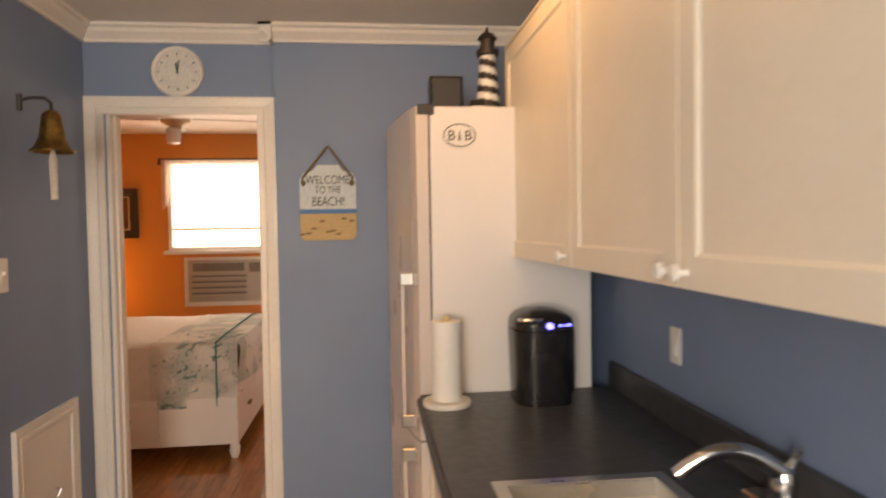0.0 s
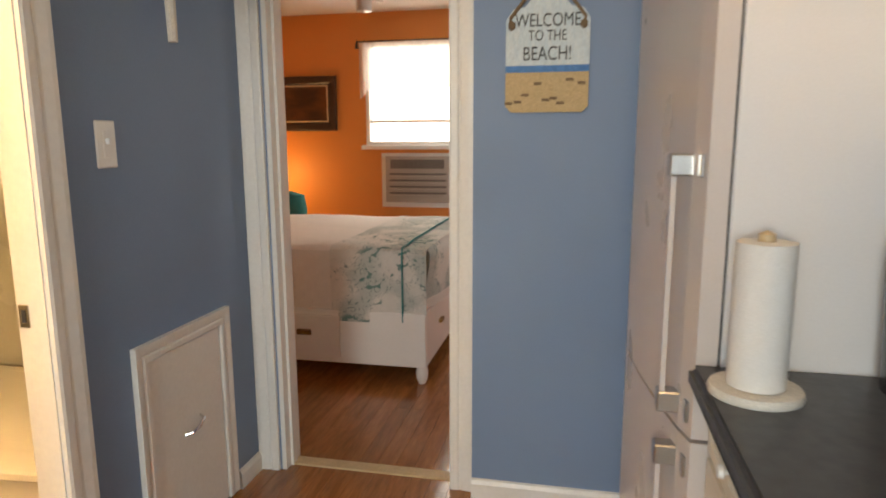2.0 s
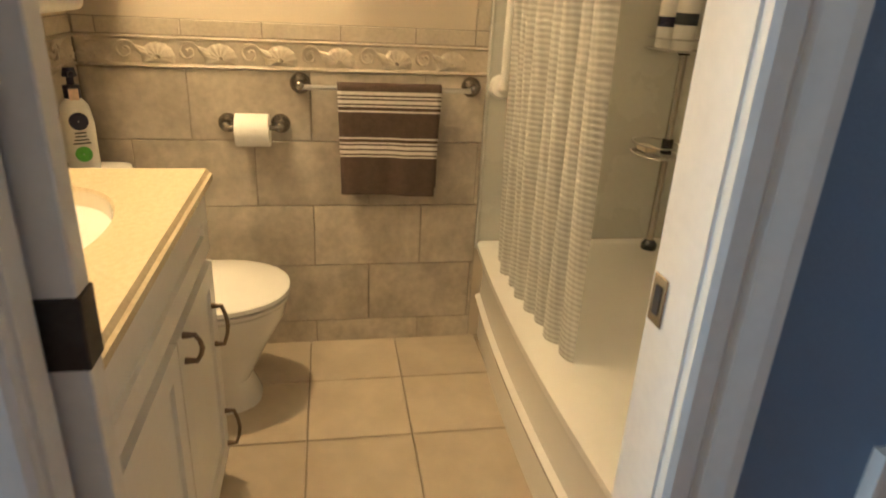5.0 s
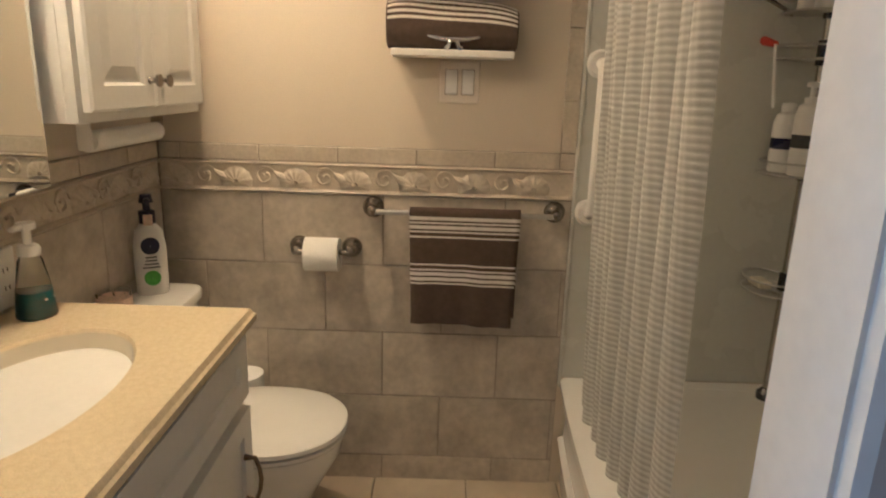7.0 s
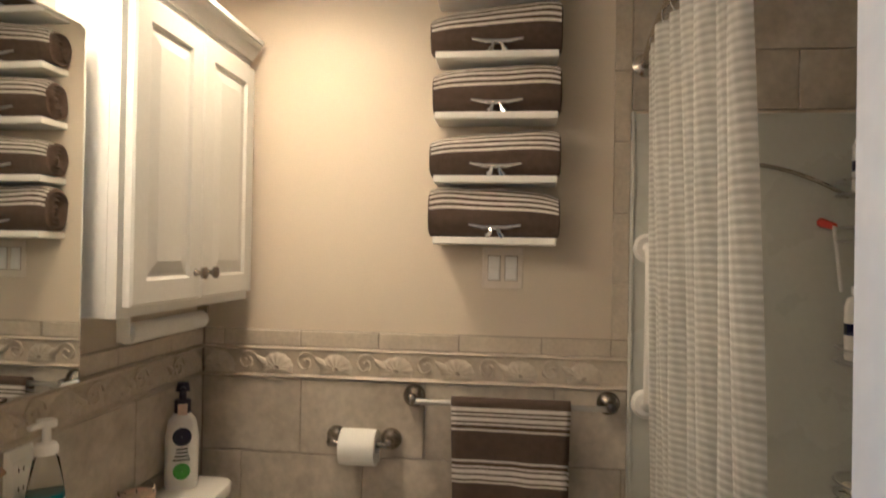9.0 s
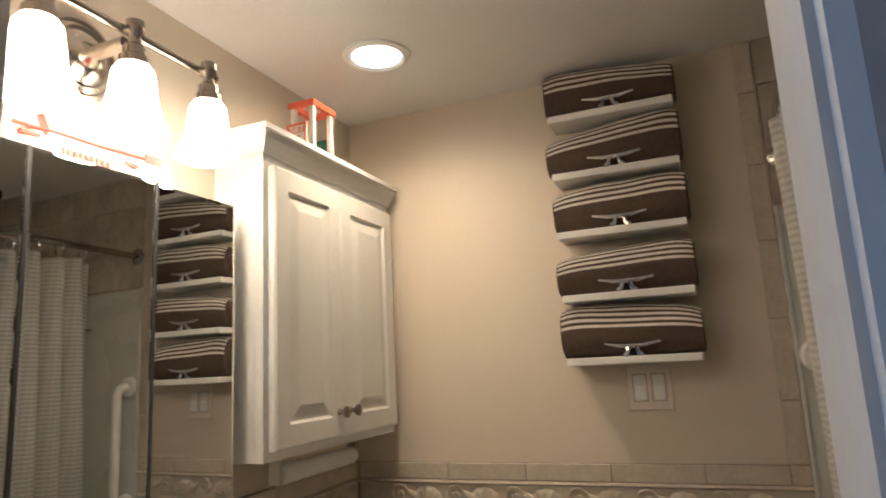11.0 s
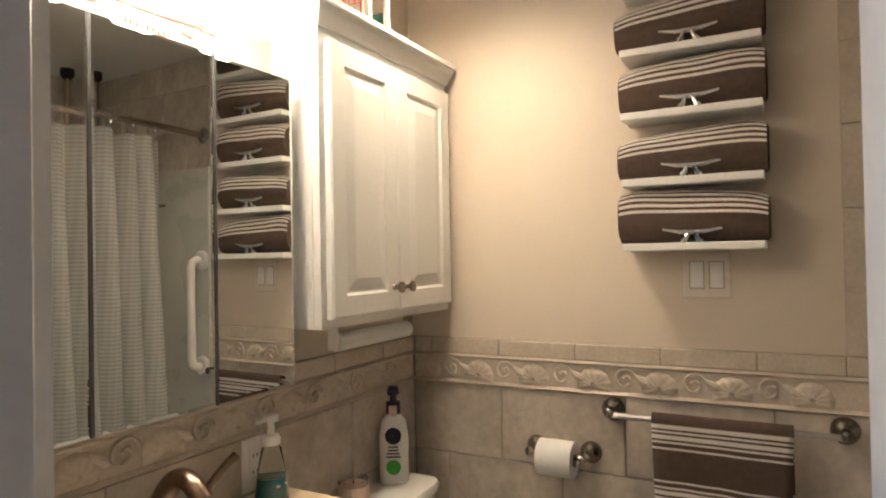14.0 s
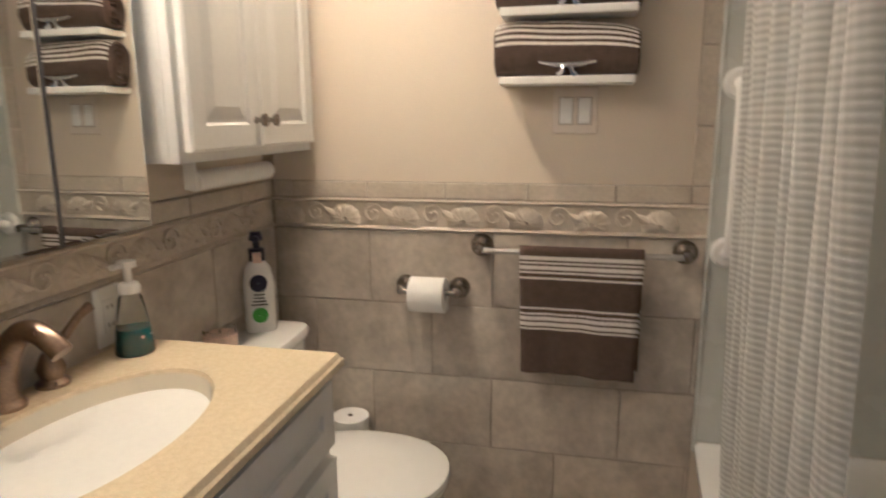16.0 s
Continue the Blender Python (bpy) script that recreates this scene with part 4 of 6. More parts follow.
# welcome sign
ws = thing("welcome_sign", (-0.203, SY, 1.5), "hanging wooden beach sign reading welcome to the beach", "sign")
bm = bmesh.new()
pts = [(-0.345, 1.53), (-0.325, 1.51), (-0.081, 1.51), (-0.061, 1.53), (-0.061, 1.645), (-0.345, 1.645)]
sweep(bm, [(x, z) for x, z in pts], (0, SY - 0.016, 0), (0, SY - 0.004, 0), (1, 0, 0))
part("sand_board", bm, M_SAND, ws)
part("sea_band", B(-0.345, -0.061, SY - 0.0165, SY - 0.004, 1.645, 1.668), M_SEABLUE, ws)
bm = bmesh.new()
sweep(bm, [(-0.345, 1.668), (-0.061, 1.668), (-0.061, 1.82), (-0.085, 1.855), (-0.125, 1.862), (-0.15, 1.892), (-0.255, 1.892), (-0.28, 1.862), (-0.32, 1.855), (-0.345, 1.82)], (0, SY - 0.016, 0), (0, SY - 0.004, 0), (1, 0, 0))
part("sky_board", bm, M_SKYBLUE, ws)
for word, z, sz in (("WELCOME", 1.815, 0.062), ("TO THE", 1.765, 0.05), ("BEACH!", 1.705, 0.066)):
    text("lettering", word, sz, Matrix.Translation((-0.203, SY - 0.0175, z)) @ FACE_S, M_INK, ws, width=0.74)
part("rope", tube(bmesh.new(), [(-0.325, SY - 0.02, 1.80), (-0.33, SY - 0.02, 1.825), (-0.205, SY - 0.012, 1.985), (-0.198, SY - 0.012, 1.985), (-0.077, SY - 0.02, 1.825), (-0.082, SY - 0.02, 1.80)], 0.006, 8), M_ROPE, ws, "hemp hanging rope")
for kx in (-0.325, -0.082):
    part("knot", lathe(bmesh.new(), [(0.001, -0.016), (0.012, -0.008), (0.012, 0.01), (0.001, 0.016)], Matrix.Translation((kx, SY - 0.022, 1.80)), 10), M_ROPE, ws)
rs = random.Random(4)
for i in range(9):
    cx, cz = -0.33 + 0.03 * i + rs.uniform(-0.008, 0.008), rs.uniform(1.53, 1.625)
    part("painted_grass", B(cx - 0.013, cx + 0.013, SY - 0.0172, SY - 0.015, cz - 0.004, cz + 0.006, bevel=0.0005), M_ROPE, ws)

for ob_, by in ((ws, (-0.019, 0, -0.022)), (ck, (-0.012, 0, -0.04)), (bl, (0, -0.06, -0.02)), (cm, (-0.075, 0.03, 0)), (pt, (-0.035, -0.06, 0)), (sp, (-0.03, 0, 0)), (lh, (-0.03, 0, 0))):
    ob_.location += Vector(by)
lh.scale = (0.9, 0.9, 0.83)

# ---- bathroom ----
# vanity cabinet, stone top with basin, faucet
VX0, VX1, VY1, VT = -2.322, LB - 0.004, 1.387, 0.876
va = thing("vanity_cabinet", (-1.92, 1.15, FZ), "white painted vanity cabinet with panel doors and bronze pulls", "cabinet")
part("body", boxes((VX0 + 0.012, VX1, SO, VY1 - 0.035, 0.11, VT - 0.035), (VX0 + 0.03, VX1, SO, VY1 - 0.085, FZ, 0.11)), M_BATHCAB, va)
MV = lambda x, z: Matrix.Translation((x, VY1 - 0.015, z)) @ Matrix.Rotation(radians(180), 4, "Z")
SHAKER = [(0.002, 0.0), (0.05, 0.0), (0.053, 0.008)]


def pull(parent, p, q, out, mat=None):
    p, q, out = Vector(p), Vector(q), Vector(out)
    pts = [p, p + out * 0.022, p.lerp(q, 0.25) + out * 0.03, p.lerp(q, 0.5) + out * 0.033, p.lerp(q, 0.75) + out * 0.03, q + out * 0.022, q]
    part("pull_handle", tube(bmesh.new(), pts, [0.007, 0.005, 0.0045, 0.005, 0.0045, 0.005, 0.007], 8), mat or M_BRONZE, parent, "aged bronze pull handle", smooth=True)


part("false_drawer_front", door_panel(bmesh.new(), 0.755, 0.135, 0.02, SHAKER, MV(VX1 - 0.016, VT - 0.185)), M_BATHCAB, va)
d1 = part("door", door_panel(bmesh.new(), 0.375, 0.545, 0.02, SHAKER, MV(-1.925, 0.12)), M_BATHCAB, va)
d2 = part("door", door_panel(bmesh.new(), 0.375, 0.545, 0.02, SHAKER, MV(-1.545, 0.12)), M_BATHCAB, va)
yv = VY1 - 0.015
pull(d1, (-1.965, yv, 0.60), (-1.965, yv, 0.655), (0, 1, 0))
pull(d1, (-2.245, yv, 0.47), (-2.245, yv, 0.57), (0, 1, 0))
pull(d1, (-2.285, yv, 0.15), (-2.285, yv, 0.25), (0, 1, 0))
vt = thing("stone_worktop", (-1.92, 1.15, VT), "cream speckled stone vanity top with an oval basin", "worktop")
SXC, SYC, SA, SB = -1.93, 1.135, 0.25, 0.145
bm = bmesh.new()
NS = 64
top_out, top_in = [], []
for i in range(NS):
    a = 2 * math.pi * i / NS
    c, s = math.cos(a), math.sin(a)
    top_in.append((SXC + SA * c, SYC + SB * s))
    hx = (VX1 - SXC) if c > 0 else (SXC - VX0)
    hy = (VY1 - SYC) if s > 0 else (SYC - SO)
    f = min(hx / abs(c) if abs(c) > 1e-6 else 9e9, hy / abs(s) if abs(s) > 1e-6 else 9e9)
    top_out.append((SXC + f * c, SYC + f * s))
for cx, cy in ((VX0, VY1), (VX1, VY1), (VX0, SO), (VX1, SO)):
    j = min(range(NS), key=lambda i: (top_out[i][0] - cx) ** 2 + (top_out[i][1] - cy) ** 2)
    top_out[j] = (cx, cy)
shrink = lambda p, d: (min(max(p[0], VX0 + d), VX1), min(max(p[1], SO), VY1 - d))
rows = [[bm.verts.new((*shrink(p, 0.012), VT - 0.034)) for p in top_out], [bm.verts.new((*p, VT - 0.028)) for p in top_out], [bm.verts.new((*p, VT - 0.014)) for p in top_out], [bm.verts.new((*shrink(p, 0.005), VT - 0.010)) for p in top_out],
        [bm.verts.new((*shrink(p, 0.010), VT)) for p in top_out], [bm.verts.new((*p, VT)) for p in top_in], [bm.verts.new((SXC + (p[0] - SXC) * 0.975, SYC + (p[1] - SYC) * 0.975, VT - 0.008)) for p in top_in]]
for a, b in zip(rows, rows[1:]):
    for i in range(NS):
        bm.faces.new((a[i], a[(i + 1) % NS], b[(i + 1) % NS], b[i]))
part("slab", bm, M_VANITYTOP, vt)
bm = bmesh.new()
prof = [(0.978, -0.006), (0.96, -0.03), (0.90, -0.07), (0.78, -0.105), (0.55, -0.13), (0.25, -0.14), (0.07, -0.142)]
rws = [[bm.verts.new((SXC + SA * r * math.cos(2 * math.pi * i / NS), SYC + SB * r * math.sin(2 * math.pi * i / NS), VT + z)) for i in range(NS)] for r, z in prof]
for a, b in zip(rws, rws[1:]):
    for i in range(NS):
        bm.faces.new((a[i], a[(i + 1) % NS], b[(i + 1) % NS], b[i]))
basin = part("basin", bm, M_BASIN, vt, "glossy cream oval basin", smooth=True)
part("drain", lathe(bmesh.new(), [(0.001, 0.002), (0.014, 0.003), (0.02, 0.0), (0.022, -0.004)], Matrix.Translation((SXC, SYC, VT - 0.141)), 20, cap=False), M_BRONZE, basin)

bf = thing("bathroom_faucet", (-1.975, 0.95, VT), "aged bronze widespread basin faucet", "faucet")
part("spout_base", lathe(bmesh.new(), [(0.03, 0), (0.03, 0.006), (0.022, 0.014), (0.02, 0.05)], Matrix.Translation((-1.975, 0.95, VT)), 20), M_BRONZE, bf, smooth=True)
pts = [(-1.975, 0.95 + 0.12 * t, VT + 0.045 + 0.088 * math.sin(math.pi * (0.02 + 0.72 * t) ** 0.8)) for t in [i / 16 for i in range(17)]]
part("spout", tube(bmesh.new(), pts, [0.023 - 0.005 * min(1, i / 8) for i in range(17)], 14), M_BRONZE, bf, smooth=True)
for sx in (-1, 1):
    cx = -1.975 - 0.093 * sx
    hd = part("valve", lathe(bmesh.new(), [(0.028, 0), (0.028, 0.006), (0.019, 0.014), (0.024, 0.032), (0.017, 0.05), (0.012, 0.058), (0.001, 0.062)], Matrix.Translation((cx, 0.95, VT)), 20), M_BRONZE, bf, smooth=True)
    part("lever", tube(bmesh.new(), [(cx, 0.95, VT + 0.052), (cx - 0.015 * sx, 0.96, VT + 0.072), (cx - 0.05 * sx, 0.97, VT + 0.088 + 0.02 * sx), (cx - 0.075 * sx, 0.975, VT + 0.092 + 0.03 * sx)], [0.011, 0.009, 0.008, 0.01], 10), M_BRONZE, hd, smooth=True)

# foaming soap, candle, lotion
sb = thing("soap_dispenser", (-2.235, 0.985, VT), "clear foam soap bottle half full of teal soap", "soap bottle")
ms = Matrix.Translation((-2.235, 0.985, VT))
part("soap", lathe(bmesh.new(), [(0.001, 0.001), (0.037, 0.001), (0.039, 0.006), (0.033, 0.058), (0.001, 0.058)], ms, 24, cap=False), M_TEALSOAP, sb, smooth=True)
bt = part("bottle", lathe(bmesh.new(), [(0.039, 0.0), (0.041, 0.006), (0.035, 0.06), (0.024, 0.125), (0.017, 0.135), (0.017, 0.142)], ms, 24, cap=False), M_GLASS, sb, smooth=True)
bt.visible_shadow = False
pm = part("pump", lathe(bmesh.new(), [(0.022, 0.136), (0.023, 0.15), (0.019, 0.158), (0.009, 0.16), (0.008, 0.19), (0.019, 0.192), (0.019, 0.206), (0.001, 0.208)], ms, 20), M_WHITEPLASTIC, sb, smooth=True)
part("nozzle", B(-2.223, -2.186, 0.978, 0.992, VT + 0.194, VT + 0.205, bevel=0.003), M_WHITEPLASTIC, pm)
part("label_bar", B(-2.252, -2.218, 1.017, 1.0185, VT + 0.04, VT + 0.044), M_WHITEPLASTIC, sb)
sb.scale = (0.9, 0.9, 0.9)
wall_plate("outlet", Matrix.Translation((-2.245, SO + 0.009, 0.945)) @ Matrix.Rotation(radians(180), 4, "Z"), "outlet", "white wall outlet above the vanity")

# toilet
TX, TZ = -2.66, 0.75
tl = thing("toilet", (TX, 1.15, FZ), "white porcelain toilet with its lid closed", "toilet")


def ring_loft(bm, rings, seg=40, cap=True):
    rws = []
    for cx, cy, hx, hy, z, k in rings:
        row = []
        for i in range(seg):
            a = 2 * math.pi * i / seg
            c, s = math.cos(a), math.sin(a)
            f = (abs(c) ** k + abs(s) ** k) ** (-1 / k)
            row.append(bm.verts.new((cx + hx * c * f, cy + hy * s * f, z)))
        rws.append(row)
    for a, b in zip(rws, rws[1:]):
        for i in range(seg):
            bm.faces.new((a[i], a[(i + 1) % seg], b[(i + 1) % seg], b[i]))
    if cap:
        bm.faces.new(rws[0]), bm.faces.new(rws[-1])
    return bm


part("tank", ring_loft(bmesh.new(), [(TX, 1.0, 0.155, 0.068, 0.38, 5), (TX, 1.0, 0.172, 0.074, 0.45, 6), (TX, 1.0, 0.182, 0.077, TZ - 0.034, 6)]), M_PORCELAIN, tl, smooth=True)
part("tank_lid", ring_loft(bmesh.new(), [(TX, 1.002, 0.186, 0.080, TZ - 0.034, 5), (TX, 1.002, 0.195, 0.087, TZ - 0.026, 5), (TX, 1.002, 0.195, 0.087, TZ - 0.010, 5), (TX, 1.002, 0.190, 0.083, TZ - 0.003, 5), (TX, 1.002, 0.176, 0.072, TZ, 5)]), M_PORCELAIN, tl, smooth=True)
part("bowl", ring_loft(bmesh.new(), [(TX, 1.22, 0.115, 0.20, FZ, 3), (TX, 1.22, 0.11, 0.19, FZ + 0.03, 3), (TX, 1.22, 0.10, 0.17, 0.12, 2.6), (TX, 1.25, 0.13, 0.20, 0.24, 2.3), (TX, 1.28, 0.175, 0.225, 0.34, 2.2), (TX, 1.28, 0.185, 0.232, 0.385, 2.2)]), M_PORCELAIN, tl, smooth=True)
part("seat", ring_loft(bmesh.new(), [(TX, 1.285, 0.186, 0.232, 0.388, 2.2), (TX, 1.285, 0.192, 0.236, 0.394, 2.2), (TX, 1.285, 0.192, 0.236, 0.404, 2.2)]), M_PORCELAIN, tl, smooth=True)
part("lid", ring_loft(bmesh.new(), [(TX, 1.285, 0.188, 0.232, 0.408, 2.2), (TX, 1.285, 0.194, 0.238, 0.413, 2.2), (TX, 1.285, 0.192, 0.236, 0.424, 2.2), (TX, 1.285, 0.172, 0.216, 0.431, 2.2), (TX, 1.285, 0.08, 0.11, 0.434, 2.1)]), M_PORCELAIN, tl, smooth=True)
part("flush_lever", tube(bmesh.new(), [(TX + 0.13, 1.075, 0.66), (TX + 0.13, 1.10, 0.66), (TX + 0.06, 1.105, 0.65)], 0.007, 8), M_NICKEL, tl)

lo = thing("lotion_bottle", (-2.755, 0.97, TZ), "white lotion pump bottle with a navy top", "lotion bottle")
lx, ly = -2.755, 0.97
part("bottle", ring_loft(bmesh.new(), [(lx, ly, 0.032, 0.022, TZ, 3), (lx, ly, 0.035, 0.024, TZ + 0.006, 3), (lx, ly, 0.036, 0.024, TZ + 0.11, 2.6), (lx, ly, 0.030, 0.022, TZ + 0.15, 2.3), (lx, ly, 0.016, 0.016, TZ + 0.168, 2)]), M_WHITEPLASTIC, lo, smooth=True)
part("pump", lathe(bmesh.new(), [(0.018, 0.168), (0.018, 0.196), (0.008, 0.198), (0.008, 0.214), (0.016, 0.216), (0.012, 0.235), (0.001, 0.236)], Matrix.Translation((lx, ly, TZ)), 18), M_DARKBLUE, lo, "navy pump top", smooth=True)
part("nozzle", B(lx - 0.006, lx + 0.006, ly, ly + 0.034, TZ + 0.216, TZ + 0.228, bevel=0.003), M_DARKBLUE, lo)
part("round_mark", lathe(bmesh.new(), [(0.001, 0.0015), (0.02, 0.0014), (0.02, -0.004)], axis((lx, ly + 0.0235, TZ + 0.118), (0.15, 1, 0.05)), 24, cap=False), M_DARKBLUE, lo, "round navy mark")
part("leaf_mark", lathe(bmesh.new(), [(0.001, 0.0012), (0.018, 0.001), (0.018, -0.004)], axis((lx, ly + 0.0245, TZ + 0.042), (0.15, 1, 0.0)), 20, cap=False), M_GREEN, lo, "green leaf mark")
for dz, w in ((0.09, 0.012), (0.082, 0.012), (0.074, 0.015), (0.066, 0.018)):
    part("print_bar", B(lx - w, lx + w, ly + 0.0235, ly + 0.0255, TZ + dz, TZ + dz + 0.003), M_INK, lo)
part("tag", B(lx - 0.01, lx + 0.01, ly + 0.017, ly + 0.0185, TZ + 0.165, TZ + 0.19), M_CANDLE, lo)
lo.rotation_euler = (0, 0, radians(-62))
lo.scale = (1.18, 1.18, 1.18)
ca = thing("candle", (-2.575, 0.955, TZ), "peach wax candle in a clear glass", "candle")
cx0, cy0 = -2.575, 0.955
part("wax", lathe(bmesh.new(), [(0.001, 0.001), (0.0415, 0.001), (0.0425, 0.048), (0.001, 0.048)], Matrix.Translation((cx0, cy0, TZ)), 24, cap=False), M_CANDLE, ca)
gl = part("glass", lathe(bmesh.new(), [(0.001, 0.001), (0.038, 0.001), (0.041, 0.062), (0.0385, 0.062), (0.037, 0.05)], Matrix.Translation((cx0, cy0, TZ)), 24, cap=False), M_GLASS, ca, smooth=True)
gl.visible_shadow = False
part("wick", cyl(bmesh.new(), (cx0, cy0, TZ + 0.047), (cx0, cy0, TZ + 0.058), 0.0015, seg=6), M_INK, ca)
sr = thing("spare_paper_roll", (-2.905, 1.165, FZ), "spare toilet paper rolls on a floor stand", "toilet paper")
for i in range(4):
    part("roll", lathe(bmesh.new(), [(0.02, 0), (0.056, 0), (0.056, 0.094), (0.02, 0.094)], Matrix.Translation((-2.905, 1.165, FZ + 0.02 + 0.095 * i)), 28), M_PAPER, sr)
part("stand", lathe(bmesh.new(), [(0.055, 0), (0.055, 0.018), (0.008, 0.019), (0.008, 0.40), (0.001, 0.404)], Matrix.Translation((-2.905, 1.165, FZ)), 20), M_NICKEL, sr)

# over-toilet cabinet with raised panel doors
CX0, CX1, CYF, CZ0, CZ1 = -2.950, -2.328, 1.055, 1.239, 1.942
cb = thing("over_toilet_cabinet", (-2.62, 0.98, CZ0), "white wall cabinet with two raised panel doors", "cabinet")
part("body", B(CX0, CX1, SO + 0.001, CYF - 0.022, CZ0, CZ1, bevel=0.001), M_BATHCAB, cb)
part("face_frame", boxes((CX0, CX0 + 0.035, CYF - 0.022, CYF, CZ0, CZ1), (CX1 - 0.035, CX1, CYF - 0.022, CYF, CZ0, CZ1), (CX0 + 0.035, CX1 - 0.035, CYF - 0.022, CYF, CZ0, CZ0 + 0.04), (CX0 + 0.035, CX1 - 0.035, CYF - 0.022, CYF, CZ1 - 0.04, CZ1)), M_BATHCAB, cb)
RAISED = [(0.0, 0.005), (0.005, 0.0), (0.052, 0.0), (0.058, 0.007), (0.064, 0.007), (0.092, 0.001), (0.094, 0.001)]
mid = -2.632
for x1, wd, kx in ((CX1 - 0.018, CX1 - 0.018 - mid - 0.002, mid + 0.028), (mid - 0.002, mid - 0.002 - CX0 - 0.014, mid - 0.030)):
    dr = part("door", door_panel(bmesh.new(), wd, CZ1 - CZ0 - 0.055, 0.02, RAISED, Matrix.Translation((x1, CYF + 0.021, CZ0 + 0.022)) @ Matrix.Rotation(radians(180), 4, "Z")), M_BATHCAB, cb)
    part("knob", lathe(bmesh.new(), [(0.009, 0), (0.006, 0.006), (0.006, 0.014), (0.014, 0.019), (0.015, 0.026), (0.001, 0.03)], axis((kx, CYF + 0.021, CZ0 + 0.085), (0, 1, 0)), 18), M_DARKNICKEL, dr, "round pewter knob", smooth=True)
bm = bmesh.new()
crown = [(0, 0), (0.006, 0), (0.012, 0.01), (0.028, 0.03), (0.034, 0.045), (0.04, 0.045), (0.04, 0.058), (0, 0.058)]
loop = [((CX0, CYF + 0.001, CZ1 - 0.006), (0, 1, 0)), ((CX1 + 0.001, CYF + 0.001, CZ1 - 0.006), (1, 1, 0)), ((CX1 + 0.001, SO + 0.002, CZ1 - 0.006), (1, 0, 0))]
rws = [[bm.verts.new(Vector(p) + Vector(o) * a + Vector((0, 0, b))) for a, b in crown] for p, o in loop]
for r, s in zip(rws, rws[1:]):
    for i in range(len(crown)):
        bm.faces.new((r[i], r[(i + 1) % len(crown)], s[(i + 1) % len(crown)], s[i]))
bm.faces.new(rws[0]), bm.faces.new(rws[-1])
part("crown", bm, M_BATHCAB, cb)
part("top", B(CX0, CX1, SO + 0.002, CYF, CZ1 + 0.04, CZ1 + 0.05), M_BATHCAB, cb)

# paper holder under the cabinet
ph = thing("under_cabinet_roll", (-2.52, 1.0, 1.17), "white paper roll on a holder under the cabinet", "paper roll")
part("roll", cyl(bmesh.new(), (-2.45, 1.0, 1.193), (-2.785, 1.0, 1.193), 0.023, seg=24), M_PAPER, ph, smooth=True)
part("bracket", boxes((-2.443, -2.438, 0.985, 1.015, 1.175, CZ0)), M_WHITEPLASTIC, ph)
part("bracket", boxes((-2.797, -2.792, 0.985, 1.015, 1.175, CZ0)), M_NICKEL, ph)

# lifeguard stand model on the cabinet
lg = thing("lifeguard_stand_model", (-2.53, 1.02, 2.0), "white and red wooden lifeguard stand model", "ornament")
gz = CZ1 + 0.052
gx0, gx1, gy0, gy1 = -2.624, -2.538, 0.994, 1.053
part("platform", B(gx0 - 0.01, gx1 + 0.012, gy0 - 0.01, gy1 + 0.02, gz, gz + 0.016, bevel=0.002), M_WHITEWOOD, lg)
for px in (gx0, gx1):
    for py in (gy0, gy1):
        part("post", B(px - 0.007, px + 0.007, py - 0.007, py + 0.007, gz + 0.016, gz + 0.138, bevel=0.0015), M_WHITEWOOD, lg)
bm = boxes((gx0 - 0.012, gx1 + 0.012, gy1 - 0.004, gy1 + 0.012, gz + 0.138, gz + 0.153), (gx0 - 0.012, gx1 + 0.012, gy0 - 0.012, gy0 + 0.004, gz + 0.138, gz + 0.153), (gx0 - 0.012, gx0 + 0.004, gy0 + 0.004, gy1 - 0.004, gz + 0.138, gz + 0.153), (gx1 - 0.004, gx1 + 0.012, gy0 + 0.004, gy1 - 0.004, gz + 0.138, gz + 0.153))
part("roof_rim", bm, M_ORANGERED, lg)
part("sign_board", boxes((gx1 + 0.008, gx1 + 0.014, gy0 - 0.012, gy1 - 0.01, gz + 0.012, gz + 0.09)), M_WHITEWOOD, lg)
part("sign_border", boxes((gx1 + 0.0142, gx1 + 0.016, gy0 - 0.012, gy1 - 0.01, gz + 0.084, gz + 0.09), (gx1 + 0.0142, gx1 + 0.016, gy0 - 0.012, gy1 - 0.01, gz + 0.012, gz + 0.017), (gx1 + 0.0142, gx1 + 0.016, gy0 - 0.012, gy0 - 0.007, gz + 0.017, gz + 0.084), (gx1 + 0.0142, gx1 + 0.016, gy1 - 0.015, gy1 - 0.01, gz + 0.017, gz + 0.084)), M_ORANGERED, lg)
text("lettering", "B.C.B.P", 0.024, Matrix.Translation((gx1 + 0.0155, (gy0 + gy1) / 2 - 0.011, gz + 0.07)) @ FACE_E, M_ORANGERED, lg, width=0.8)
part("window_mark", B(gx1 + 0.0142, gx1 + 0.0155, 1.008, 1.021, gz + 0.038, gz + 0.054), M_INK, lg)
part("print_bar", B(gx1 + 0.0142, gx1 + 0.0155, 0.985, 1.045, gz + 0.024, gz + 0.029), M_ORANGERED, lg)
part("back_panel", B(gx0 - 0.002, gx0 + 0.002, gy0 + 0.008, gy1 - 0.008, gz + 0.016, gz + 0.07), material("green_panel", (0.02, 0.10, 0.075), 0.5), lg)

